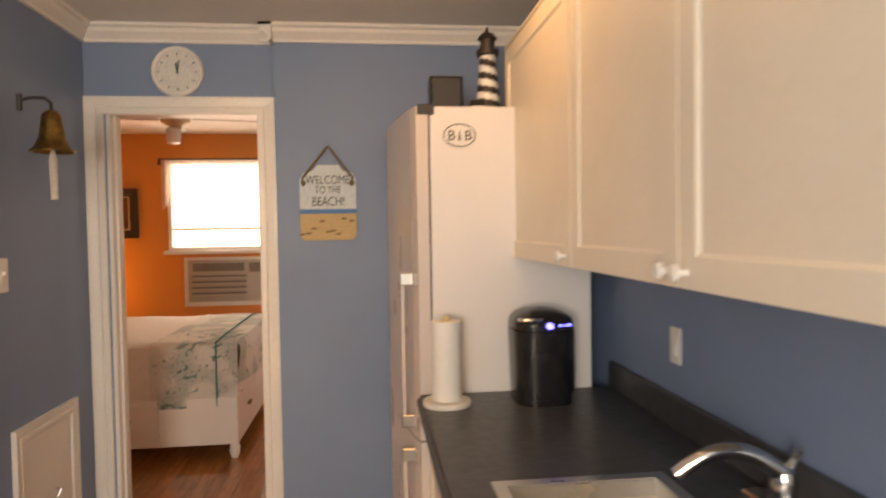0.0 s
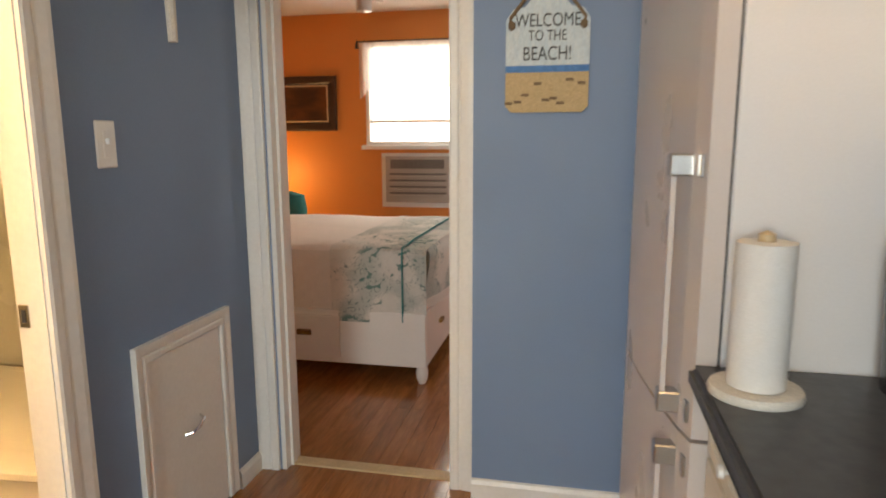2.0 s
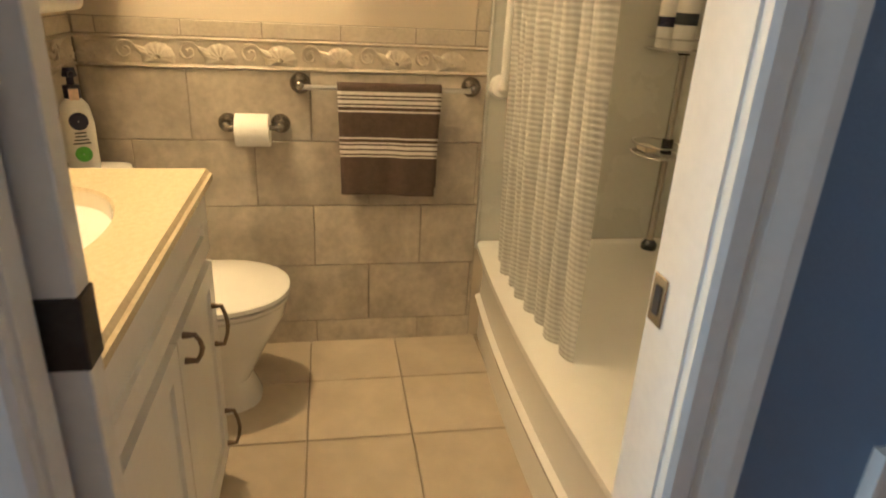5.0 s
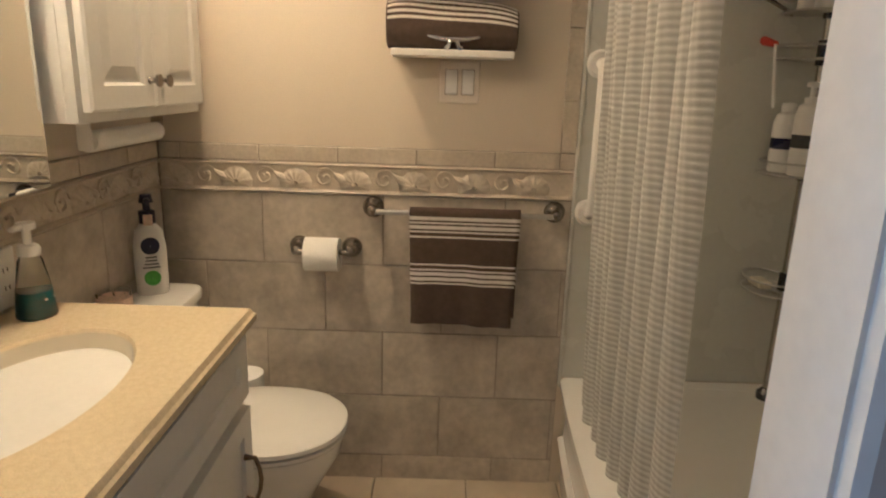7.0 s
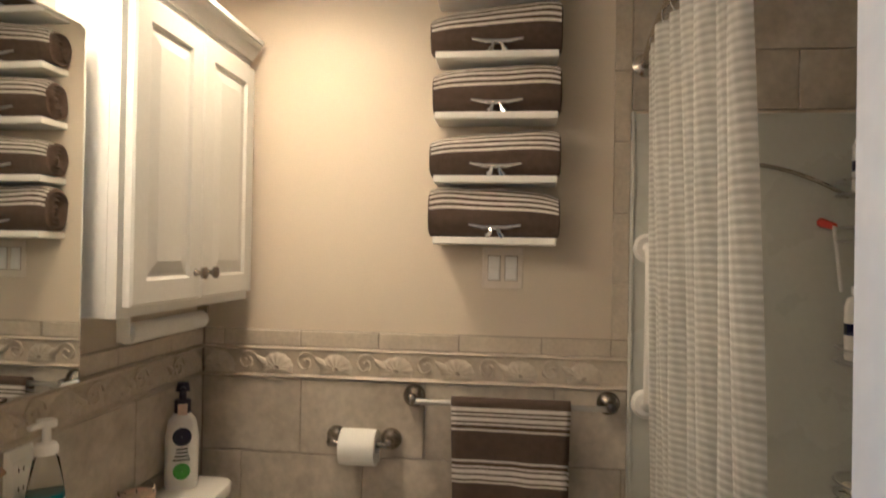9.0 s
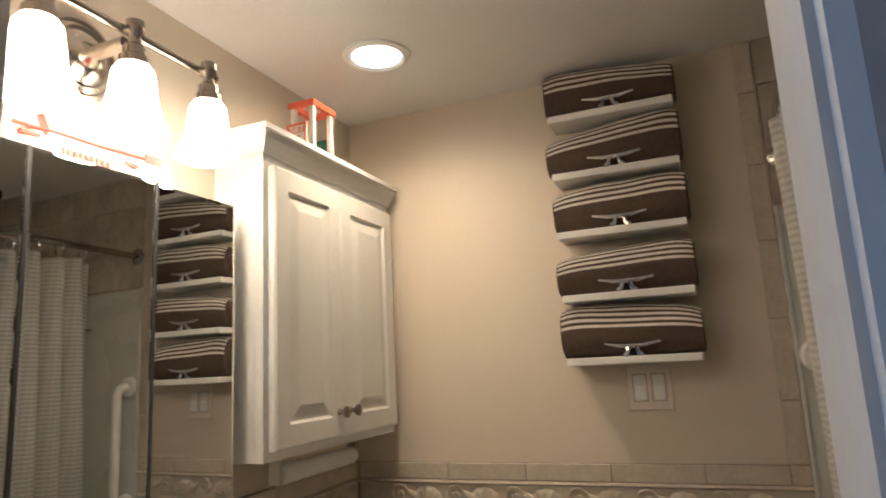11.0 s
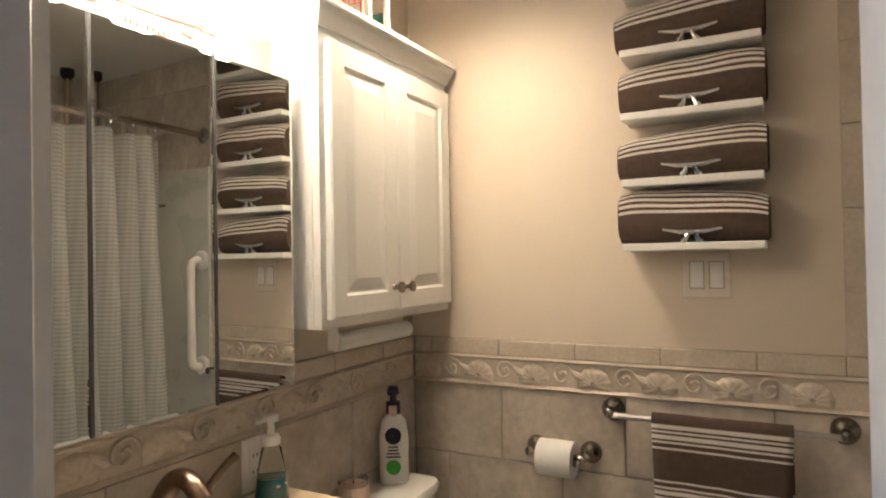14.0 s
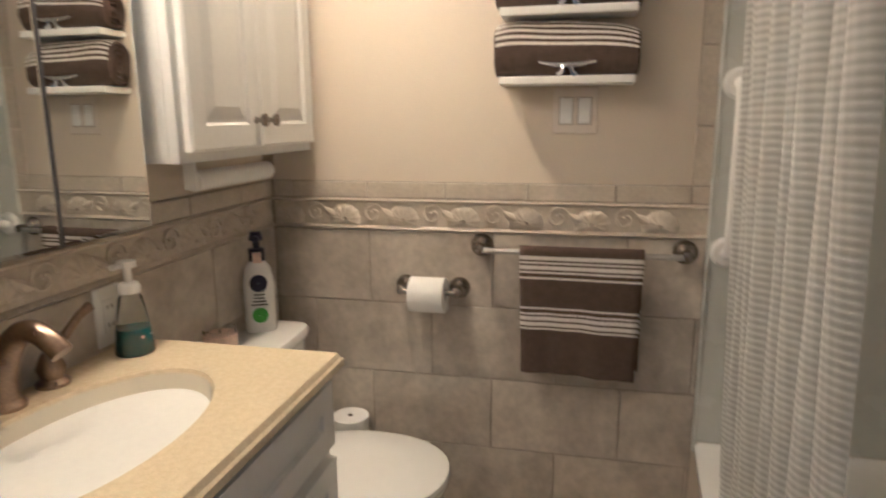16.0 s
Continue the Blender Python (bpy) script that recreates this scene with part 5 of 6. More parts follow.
# mirror cabinet of three doors
MX = (-2.280, -2.055, -1.807, -1.56)
MZ0, MZ1, MYF = 1.124, 1.802, 1.014
mc_ = thing("mirror_cabinet", (-1.92, 0.95, MZ0), "three-door mirrored medicine cabinet over the vanity", "mirror cabinet")
part("body", B(MX[0] + 0.012, MX[3] - 0.012, SO + 0.009, MYF - 0.008, MZ0 + 0.006, MZ1 - 0.006), M_WHITEPLASTIC, mc_)
for a, b, ajar in zip(MX, MX[1:], (1.0, 1.5, 0.0)):
    bm = bmesh.new()
    door_panel(bm, b - a - 0.004, MZ1 - MZ0, 0.006, [(0.0, 0.0008), (0.006, 0.0)], Matrix.Translation((b - 0.002, MYF, MZ0)) @ Matrix.Rotation(radians(180 - ajar), 4, "Z"))
    part("mirror_door", bm, M_MIRROR, mc_, "bevelled mirror door")
part("seam", boxes((MX[1] - 0.003, MX[1] + 0.003, MYF - 0.007, MYF + 0.0075, MZ0, MZ1), (MX[2] - 0.003, MX[2] + 0.003, MYF - 0.007, MYF + 0.0014, MZ0, MZ1)), M_SHADOWGAP, mc_)

# wooden rescue boat on the mirror cabinet
rb = thing("rescue_boat_model", (-1.87, 0.955, MZ1), "white toy rescue boat with red oars and lettering", "ornament")


def hull(u, v):
    t = u
    x = -2.0 + 0.26 * t
    taper = max(0.12, 1 - abs(2 * t - 1) ** 3)
    a = math.pi * v
    zz = MZ1 - 0.004 + 0.045 - math.sin(a) * 0.045 + 0.006 * abs(2 * t - 1) ** 2
    return Vector((x, 0.965 + math.cos(a) * 0.028 * taper, zz))


bm = bmesh.new()
grid(bm, 24, 10, hull)
part("hull", bm, M_WHITEWOOD, rb, smooth=True)
part("deck", B(-1.985, -1.755, 0.945, 0.985, MZ1 + 0.03, MZ1 + 0.036), M_RED, rb, "red gunwale")
bm = bmesh.new()
tube(bm, [(-2.02, 0.99, MZ1 + 0.052), (-1.74, 0.985, MZ1 + 0.043)], 0.0035, 8)
part("oar", bm, M_RED, rb)
part("oar_blade", B(-2.035, -1.995, 0.988, 0.993, MZ1 + 0.045, MZ1 + 0.061, bevel=0.002), M_RED, rb)
bm = bmesh.new()
box(bm, -0.008, 0.008, -0.003, 0.003, 0, 0.038, bevel=0.003)
bmesh.ops.transform(bm, matrix=Matrix.Translation((-1.80, 0.985, MZ1 + 0.035)) @ Matrix.Rotation(radians(25), 4, "Y"), verts=bm.verts)
part("rudder", bm, M_RED, rb)
for i in range(9):
    part("letter_bar", B(-1.915 + 0.011 * i, -1.909 + 0.011 * i, 0.991, 0.994, MZ1 + 0.010, MZ1 + 0.022), M_RED, rb)

rb.location.x -= 0.055

# vanity light with three opal shades
vl = thing("vanity_light", (-1.93, SO, 2.04), "brushed nickel bath light with three opal glass shades", "wall light")
part("backplate", lathe(bmesh.new(), [(0.085, 0), (0.085, 0.008), (0.075, 0.014), (0.07, 0.012), (0.06, 0.02), (0.054, 0.018), (0.04, 0.03), (0.025, 0.034), (0.014, 0.05), (0.014, 0.13)], axis((-1.955, SO, 2.04), (0, 1, 0)), 36), M_NICKEL, vl, smooth=True)
part("bar", cyl(bmesh.new(), (-1.755, 1.045, 2.06), (-2.163, 1.045, 2.06), 0.009, seg=16), M_NICKEL, vl, smooth=True)
for bx in (-1.755, -2.163):
    part("finial", lathe(bmesh.new(), [(0.009, 0), (0.014, 0.004), (0.014, 0.012), (0.001, 0.02)], axis((bx, 1.045, 2.06), (1 if bx > -1.9 else -1, 0, 0)), 16), M_NICKEL, vl, smooth=True)
for bx in (-1.775, -1.955, -2.143):
    f = part("fitter", lathe(bmesh.new(), [(0.016, 0.045), (0.016, 0.02), (0.012, 0.015), (0.012, 0.0), (0.02, -0.006), (0.02, -0.022), (0.026, -0.026), (0.026, -0.045)], Matrix.Translation((bx, 1.06, 2.032)), 20), M_NICKEL, vl, smooth=True)
    part("shade", lathe(bmesh.new(), [(0.028, 0.0), (0.036, -0.012), (0.040, -0.04), (0.044, -0.07), (0.053, -0.10), (0.063, -0.122), (0.060, -0.122), (0.050, -0.098), (0.041, -0.07), (0.036, -0.03), (0.026, -0.006)], Matrix.Translation((bx, 1.06, 1.990)), 32, cap=False), M_SHADE, f, "glowing opal glass shade", smooth=True)

rl = thing("recessed_light", (-2.571, 1.235, BC), "round recessed ceiling light switched on", "ceiling light")
part("trim_ring", lathe(bmesh.new(), [(0.072, 0), (0.09, -0.001), (0.088, -0.006), (0.074, -0.01), (0.066, -0.004)], Matrix.Translation((-2.571, 1.235, BC - 0.0005)), 40, cap=False), M_WHITEPLASTIC, rl, smooth=True)
part("lens", lathe(bmesh.new(), [(0.001, -0.003), (0.067, -0.003), (0.067, -0.001)], Matrix.Translation((-2.571, 1.235, BC)), 40, cap=False), M_LENS, rl)

# towel shelves, rolled towels and boat cleats
SHX, SHY0, SHY1 = -2.864, 1.615, 1.949
for i, z in enumerate((1.427, 1.594, 1.767, 1.932, 2.100)):
    sh = thing("towel_shelf", (-2.92, 1.782, z - 0.02), "small white painted wooden shelf holding a rolled towel", "shelf", "towel shelves")
    part("board", B(WX, SHX, SHY0, SHY1, z - 0.02, z, bevel=0.0025), M_BATHCAB, sh)
    clt = thing("boat_cleat", (SHX - 0.005, 1.782, z), "polished metal boat cleat on the shelf edge", "cleat", "boat cleats")
    yc = 1.784
    zb = z + 0.001
    part("horn", tube(bmesh.new(), [(SHX - 0.006, yc - 0.07, zb + 0.033), (SHX - 0.006, yc - 0.03, zb + 0.026), (SHX - 0.006, yc, zb + 0.025), (SHX - 0.006, yc + 0.03, zb + 0.026), (SHX - 0.006, yc + 0.07, zb + 0.033)], [0.003, 0.0055, 0.0065, 0.0055, 0.003], 10), M_CHROME, clt, smooth=True)
    for s in (-1, 1):
        part("foot", tube(bmesh.new(), [(SHX - 0.006, yc + s * 0.008, zb + 0.025), (SHX - 0.006, yc + s * 0.015, zb + 0.008), (SHX - 0.006, yc + s * 0.022, zb)], [0.006, 0.006, 0.009], 8), M_CHROME, clt, smooth=True)
    rt = random.Random(20 + i)
    hgt, sag = 0.126 + rt.uniform(-0.006, 0.007), rt.uniform(-0.008, 0.012)
    ends = rt.uniform(0.0, 0.009)
    NP = 56

    def roll_point(u, v, z=z, hgt=hgt, sag=sag, ends=ends, i=i):
        a = 2 * math.pi * u
        c, s = math.cos(a), math.sin(a)
        k = 2.6
        f = (abs(c) ** k + abs(s) ** k) ** (-1 / k)
        w = 1 - 0.10 * abs(2 * v - 1) ** 6
        hh = hgt / 2 * (1 + sag / hgt * 4 * (v - 0.5) * (1 if i % 2 else -1)) * w
        yy = SHY0 - 0.004 - ends + (SHY1 - SHY0 + 0.010 + ends) * v
        bumpy = 0.007 * noise.noise(Vector((yy * 9, a * 1.3, i * 3.1)))
        return Vector((-2.922 + (0.046 + bumpy) * c * f, yy, z + hh + 0.001 + (hh + bumpy * 0.6) * s * f if s > 0 else z + hh + 0.001 + hh * s * f))

    def stripe(u, v, i=i):
        return 1 if u in (1, 3, 5, 7, 9, 11) else 0

    bm = bmesh.new()
    grid(bm, NP, 22, roll_point, stripe, close_u=True)
    all_v = list(bm.verts)
    for st_ in (0, 22):
        ring = all_v[st_ * NP:(st_ + 1) * NP]
        mid_p = sum((v.co for v in ring), Vector()) / NP
        prev = ring
        for scl, dy in ((0.86, 0.004), (0.78, -0.006), (0.66, 0.003), (0.56, -0.006), (0.42, 0.003), (0.30, -0.006), (0.10, 0.0)):
            off = Vector((0, (-dy if st_ == 0 else dy), 0))
            cur = [bm.verts.new(mid_p + (v.co - mid_p) * scl + off) for v in ring]
            for q in range(NP):
                bm.faces.new((prev[q], prev[(q + 1) % NP], cur[(q + 1) % NP], cur[q]))
            prev = cur
    tw = solid("rolled_towel", bm, [M_TOWEL, M_STRIPE], "rolled brown towel with white stripes on a shelf", "towel", group="rolled towels", smooth=True)

wall_plate("light_switch", Matrix.Translation((WX, 1.806, 1.342)) @ Matrix.Rotation(radians(90), 4, "Z"), "rocker", "white double rocker switch under the towel shelves", True)


def rosette(parent, y, z, r=0.032, out=0.055):
    return part("rosette", lathe(bmesh.new(), [(r, 0), (r, 0.006), (r * 0.86, 0.012), (r * 0.8, 0.012), (r * 0.62, 0.02), (r * 0.4, 0.026), (0.010, 0.032), (0.010, out - 0.012), (0.013, out - 0.010), (0.013, out + 0.008), (0.001, out + 0.014)], axis((WX + 0.011, y, z), (1, 0, 0)), 28), M_DARKNICKEL, parent, smooth=True)


tb = thing("towel_bar", (WX, 1.83, 0.965), "brushed nickel towel bar with round rosettes", "towel bar")
rosette(tb, 1.560, 0.972), rosette(tb, 2.105, 0.972)
part("bar", cyl(bmesh.new(), (WX + 0.066, 1.561, 0.967), (WX + 0.066, 2.104, 0.967), 0.008), M_STEEL, tb, smooth=True)
th = thing("toilet_paper_holder", (WX, 1.40, 0.84), "dark nickel toilet paper holder with a roll", "paper holder")
rosette(th, 1.335, 0.845, 0.03, 0.06), rosette(th, 1.495, 0.845, 0.03, 0.06)
part("spindle", cyl(bmesh.new(), (WX + 0.075, 1.335, 0.843), (WX + 0.075, 1.495, 0.843), 0.008), M_DARKNICKEL, th)
part("paper_roll", lathe(bmesh.new(), [(0.019, 0), (0.05, 0), (0.0505, 0.05), (0.05, 0.1), (0.019, 0.1)], axis((WX + 0.075, 1.365, 0.835), (0, 1, 0)), 32, cap=False), M_PAPER, th, "white toilet paper roll", smooth=True)
part("paper_tail", grid(bmesh.new(), 4, 6, lambda u, v: Vector((WX + 0.026 + 0.004 * math.sin(v * 2), 1.366 + 0.098 * u, 0.835 - 0.055 * v))), M_PAPER, th)

# hanging towel folded over the bar
HY0, HY1, HZ = 1.672, 1.997, 0.982
front_drop, back_drop = 0.335, 0.315
bands = [(0.0, 0.032, 0), (0.032, 0.094, 2), (0.094, 0.172, 0), (0.172, 0.236, 2), (0.236, 0.335, 0)]


def towel_drop(v_m):
    """0 brown, 1 white, by the distance down from the fold."""
    for a, b, kd in bands:
        if a <= v_m < b:
            if kd == 0:
                return 0
            q = int((v_m - a) / (b - a) * 9)
            return 1 if q % 2 == 0 else 0
    return 0


NVF = 134
prof_len = front_drop + back_drop + 0.05


def towel_surface(u, v):
    d = v * prof_len - back_drop - 0.025
    y = HY0 + (HY1 - HY0) * u
    fold = 0.006 * math.sin(u * 9 + 1.0) + 0.004 * math.sin(u * 21)
    if abs(d) < 0.025:
        a = d / 0.025 * math.pi / 2
        return Vector((WX + 0.066 + 0.016 * math.sin(a), y, 0.967 + 0.016 * math.cos(a)))
    drop = abs(d) - 0.025
    k = min(1.0, drop / 0.3)
    if d > 0:
        return Vector((WX + 0.082 + fold * k, y - 0.012 * k * u + 0.010 * k * (1 - u), 0.967 - drop - 0.010 * u * k))
    return Vector((WX + 0.05 - 0.010 * k + fold * 0.4 * k, y + 0.015 * (1 - u) * k, 0.967 - drop * (1.04 if u > 0.2 else 1.0)))


bm = bmesh.new()
grid(bm, 18, NVF, towel_surface, lambda u, v: towel_drop(abs((v + 0.5) / NVF * prof_len - back_drop - 0.025)))
tw = solid("hanging_towel", bm, [M_TOWEL, M_STRIPE], "brown towel with white stripes folded over the bar", "towel", smooth=True)
sm = tw.modifiers.new("thickness", "SOLIDIFY")
sm.thickness, sm.offset = 0.006, 0.0

# ---- tub, surround, curtain and caddy ----
TY0, TT = 2.165, 0.43
tub = thing("bathtub", (-2.25, 2.55, FZ), "white bathtub with a bowed apron", "bathtub")
TX0, TX1 = WX + 0.012, LB - 0.004
bow = lambda x: TY0 - 0.035 * max(0.0, 1 - ((x - (TX0 + TX1) / 2) / ((TX1 - TX0) / 2)) ** 2)
bm = bmesh.new()
NT = 30
apron = [(FZ, 0.026), (0.185, 0.03), (0.195, 0.010), (0.213, 0.006), (0.222, 0.024), (0.33, 0.03), (0.385, 0.02), (0.40, 0.0), (0.42, 0.0), (TT, 0.012)]
rws = []
for i in range(NT + 1):
    x = TX0 + (TX1 - TX0) * i / NT
    row = [bm.verts.new((x, bow(x) + b, z)) for z, b in apron]
    k = abs(2 * i / NT - 1)
    inner = TY0 + 0.10 + 0.25 * max(0.0, k - 0.86) / 0.14 * 0.6
    row.append(bm.verts.new((x, inner, TT)))
    rws.append(row)
for a, b in zip(rws, rws[1:]):
    for j in range(len(a) - 1):
        bm.faces.new((a[j], b[j], b[j + 1], a[j + 1]))
part("apron", bm, M_PORCELAIN, tub, "bowed white tub apron", smooth=True)
bm = bmesh.new()
cxm, cym = (TX0 + TX1) / 2, (TY0 + 0.10 + NO - 0.02) / 2
hx, hy = (TX1 - TX0) / 2, (NO - 0.02 - TY0 - 0.10) / 2
ring_loft(bm, [(cxm, cym, hx, hy, TT - 0.001, 40), (cxm, cym, hx * 0.93, hy * 0.86, TT, 5), (cxm, cym, hx * 0.91, hy * 0.82, TT - 0.02, 5), (cxm, cym, hx * 0.86, hy * 0.76, TT - 0.22, 4.5), (cxm, cym, hx * 0.78, hy * 0.66, 0.10, 4), (cxm, cym, hx * 0.3, hy * 0.3, 0.09, 3)], 64)
part("well", bm, M_PORCELAIN, tub, smooth=True)
SZ1 = 1.78
ss = thing("shower_surround", (-2.3, 2.6, TT), "smooth pale shower wall panels", "shower surround", kind=STRUCT)
part("west_panel", B(WX, WX + 0.012, TY0, NO - 0.012, TT, SZ1, bevel=0.003), M_SURROUND, ss)
part("north_panel", B(WX + 0.013, LB - 0.001, NO - 0.012, NO, TT, SZ1, bevel=0.003), M_SURROUND, ss)
part("east_panel", B(LB - 0.012, LB, TY0 + 0.05, NO - 0.013, TT, SZ1, bevel=0.003), M_SURROUND, ss)
part("edge_strip", B(WX, WX + 0.017, TY0 - 0.008, TY0 + 0.004, TT - 0.03, SZ1 + 0.006, bevel=0.003), M_SURROUND, ss)
gb = thing("grab_bar", (WX, 2.245, 0.95), "white vertical grab bar with round flanges", "grab bar")
gxw = WX + 0.012
part("bar", tube(bmesh.new(), [(gxw, 2.205, 1.405), (gxw + 0.03, 2.205, 1.405), (gxw + 0.048, 2.205, 1.397), (gxw + 0.055, 2.205, 1.378), (gxw + 0.055, 2.205, 1.002), (gxw + 0.048, 2.205, 0.983), (gxw + 0.03, 2.205, 0.975), (gxw, 2.205, 0.975)], 0.016, 14), M_WHITEPLASTIC, gb, smooth=True)
for z in (1.405, 0.975):
    part("flange", lathe(bmesh.new(), [(0.04, 0), (0.04, 0.008), (0.032, 0.016), (0.001, 0.018)], axis((gxw, 2.205, z), (1, 0, 0)), 28), M_WHITEPLASTIC, gb, smooth=True)
RZ = 1.915
rod_y = lambda x: TY0 + 0.028 - 0.048 * max(0.0, 1 - ((x - (WX + LB) / 2) / ((LB - WX) / 2)) ** 2)
cr = thing("curtain_rod", (-2.25, 2.1, RZ), "curved brushed nickel shower curtain rod", "curtain rod")
xs = [WX + 0.001 + (LB - WX - 0.002) * i / 24 for i in range(25)]
part("rod", tube(bmesh.new(), [(x, rod_y(x), RZ) for x in xs], 0.0125, 14), M_NICKEL, cr, smooth=True)
for x, d in ((WX, 1), (LB, -1)):
    part("flange", lathe(bmesh.new(), [(0.035, 0), (0.035, 0.008), (0.02, 0.02), (0.001, 0.022)], axis((x, rod_y(x), RZ), (d, 0, 0)), 20), M_NICKEL, cr, smooth=True)
sc = thing("shower_curtain", (-2.6, 2.2, 0.4), "white waffle weave shower curtain gathered to one side", "shower curtain")
CUX0, CUX1, NF = -2.75, -2.07, 8


def curtain(u, v):
    x = CUX0 + (CUX1 - CUX0) * u - 0.10 * v
    amp = (0.027 + 0.012 * math.sin(u * 5)) * (0.7 + 0.5 * v)
    ph_ = 2 * math.pi * NF * (u + 0.015 * math.sin(7 * u + 2 * v))
    y = rod_y(x + 0.1 * v) + 0.004 + amp * math.sin(ph_) + 0.075 * v + 0.006 * math.sin(31 * u + 4 * v)
    top = RZ - 0.045 - 0.012 * (0.5 + 0.5 * math.cos(ph_ * 0.5))
    return Vector((x + 0.018 * math.cos(ph_) * (0.4 + v * 0.6), y, top + (0.30 - top) * v))


bm = bmesh.new()
grid(bm, 150, 46, curtain)
part("cloth", bm, M_SHOWER, sc, smooth=True)
for i in range(8):
    x = CUX0 + 0.03 + (CUX1 - CUX0 - 0.05) * i / 7
    bm = bmesh.new()
    tube(bm, [(x + 0.002 * math.sin(3 * i), rod_y(x) + 0.022 * math.cos(a) + 0.012, RZ - 0.016 + 0.034 * math.sin(a)) for a in [2 * math.pi * j / 20 for j in range(21)]], 0.0022, 6)
    part("hook", bm, M_CHROME, sc, "chrome curtain ring", smooth=True)

cd = thing("shower_caddy", (-2.02, 2.82, TT), "tension pole shower caddy holding bottles", "shower caddy")
PX, PY = -2.865, 2.78
part("pole", cyl(bmesh.new(), (PX, PY, TT + 0.03), (PX, PY, BC - 0.03), 0.0125), M_NICKEL, cd, smooth=True)
part("foot", lathe(bmesh.new(), [(0.028, 0), (0.028, 0.03), (0.016, 0.045)], Matrix.Translation((PX, PY, TT - 0.012)), 18), M_BLACKPLASTIC, cd)
part("top_cap", lathe(bmesh.new(), [(0.016, -0.045), (0.028, -0.03), (0.028, 0)], Matrix.Translation((PX, PY, BC)), 18), M_BLACKPLASTIC, cd)
for z, w in ((0.78, 0.10), (1.12, 0.10), (1.43, 0.09), (1.55, 0.10)):
    for zz in (z, z + 0.035):
        ring = [(PX + w * math.cos(a) * (1.0 if math.cos(a) < 0 else 0.9), PY - 0.04 + 0.075 * math.sin(a), zz) for a in [2 * math.pi * j / 28 for j in range(29)]]
        part("shelf_rim", tube(bmesh.new(), ring, 0.0028, 6), M_STEEL, cd)
    for j in range(9):
        xx = PX - w + 0.02 + j * (2 * w - 0.06) / 8
        part("shelf_wire", tube(bmesh.new(), [(xx, PY + 0.02, z), (xx, PY - 0.10, z)], 0.002, 6), M_STEEL, cd)
    part("collar", cyl(bmesh.new(), (PX, PY, z - 0.015), (PX, PY, z + 0.05), 0.019), M_BLACKPLASTIC, cd)


def bottle(name, x, y, z, r, h, mat, cap_mat, label, pump=False, group=""):
    ob = thing(name, (x, y, z), label, "bottle", group)
    m = Matrix.Translation((x, y, z))
    part("body", lathe(bmesh.new(), [(r * 0.92, 0), (r, 0.006), (r, h * 0.72), (r * 0.8, h * 0.84), (r * 0.42, h * 0.88), (r * 0.42, h * 0.9)], m, 22), mat, ob, smooth=True)
    if pump:
        part("pump", lathe(bmesh.new(), [(r * 0.5, h * 0.88), (r * 0.5, h * 0.94), (r * 0.18, h * 0.95), (r * 0.18, h * 1.06), (r * 0.5, h * 1.07), (r * 0.45, h * 1.12), (0.001, h * 1.13)], m, 16), cap_mat, ob, smooth=True)
    else:
        part("cap", lathe(bmesh.new(), [(r * 0.55, h * 0.88), (r * 0.55, h), (0.001, h * 1.01)], m, 18), cap_mat, ob, smooth=True)
    part("print_band", lathe(bmesh.new(), [(r + 0.0006, h * 0.34), (r + 0.0006, h * 0.5)], m @ Matrix.Rotation(radians(20), 4, "Z"), 22, cap=False), M_DARKBLUE if not pump else M_INK, ob)
    return ob


bottle("shampoo_bottle", PX - 0.03, PY - 0.055, 1.1235, 0.034, 0.19, M_WHITEPLASTIC, M_WHITEPLASTIC, "white shampoo bottle on the wire shelf")
bottle("pump_bottle", PX + 0.05, PY - 0.04, 1.1235, 0.034, 0.22, M_WHITEPLASTIC, M_WHITEPLASTIC, "white pump bottle on the wire shelf", True)
bottle("conditioner_bottle", PX - 0.03, PY - 0.045, 1.5535, 0.03, 0.17, M_WHITEPLASTIC, M_WHITEPLASTIC, "white conditioner bottle on the top shelf")
bottle("small_bottle", PX + 0.06, PY - 0.05, 1.5535, 0.026, 0.14, M_WHITEPLASTIC, M_DARKBLUE, "small white bottle with a dark cap")
rz = thing("red_razor", (PX - 0.08, PY - 0.10, 1.37), "red handled brush hooked on the caddy", "brush")
part("handle", tube(bmesh.new(), [(PX - 0.14, PY - 0.12, 1.475), (PX - 0.10, PY - 0.12, 1.482), (PX - 0.05, PY - 0.11, 1.47)], [0.010, 0.013, 0.009], 10), M_RED, rz, smooth=True)
part("stem", tube(bmesh.new(), [(PX - 0.05, PY - 0.11, 1.47), (PX - 0.03, PY - 0.10, 1.30)], 0.005, 8), M_WHITEPLASTIC, rz)
sp2 = thing("soap_bar", (PX - 0.02, PY - 0.06, 0.82), "pale bar of soap on the lower wire shelf", "soap")
part("bar", B(PX - 0.055, PX + 0.015, PY - 0.085, PY - 0.04, 0.783, 0.805, bevel=0.008, seg=3), M_BASIN, sp2)
hz_ = thing("shower_hose", (-2.5, 2.85, 1.4), "chrome shower hose hanging in a loop", "shower hose")
part("hose", tube(bmesh.new(), [(WX + 0.03, 2.42 + 0.30 * t, 1.64 - 0.09 * t * t) for t in [i / 16 for i in range(17)]], 0.006, 8), M_NICKEL, hz_, smooth=True)

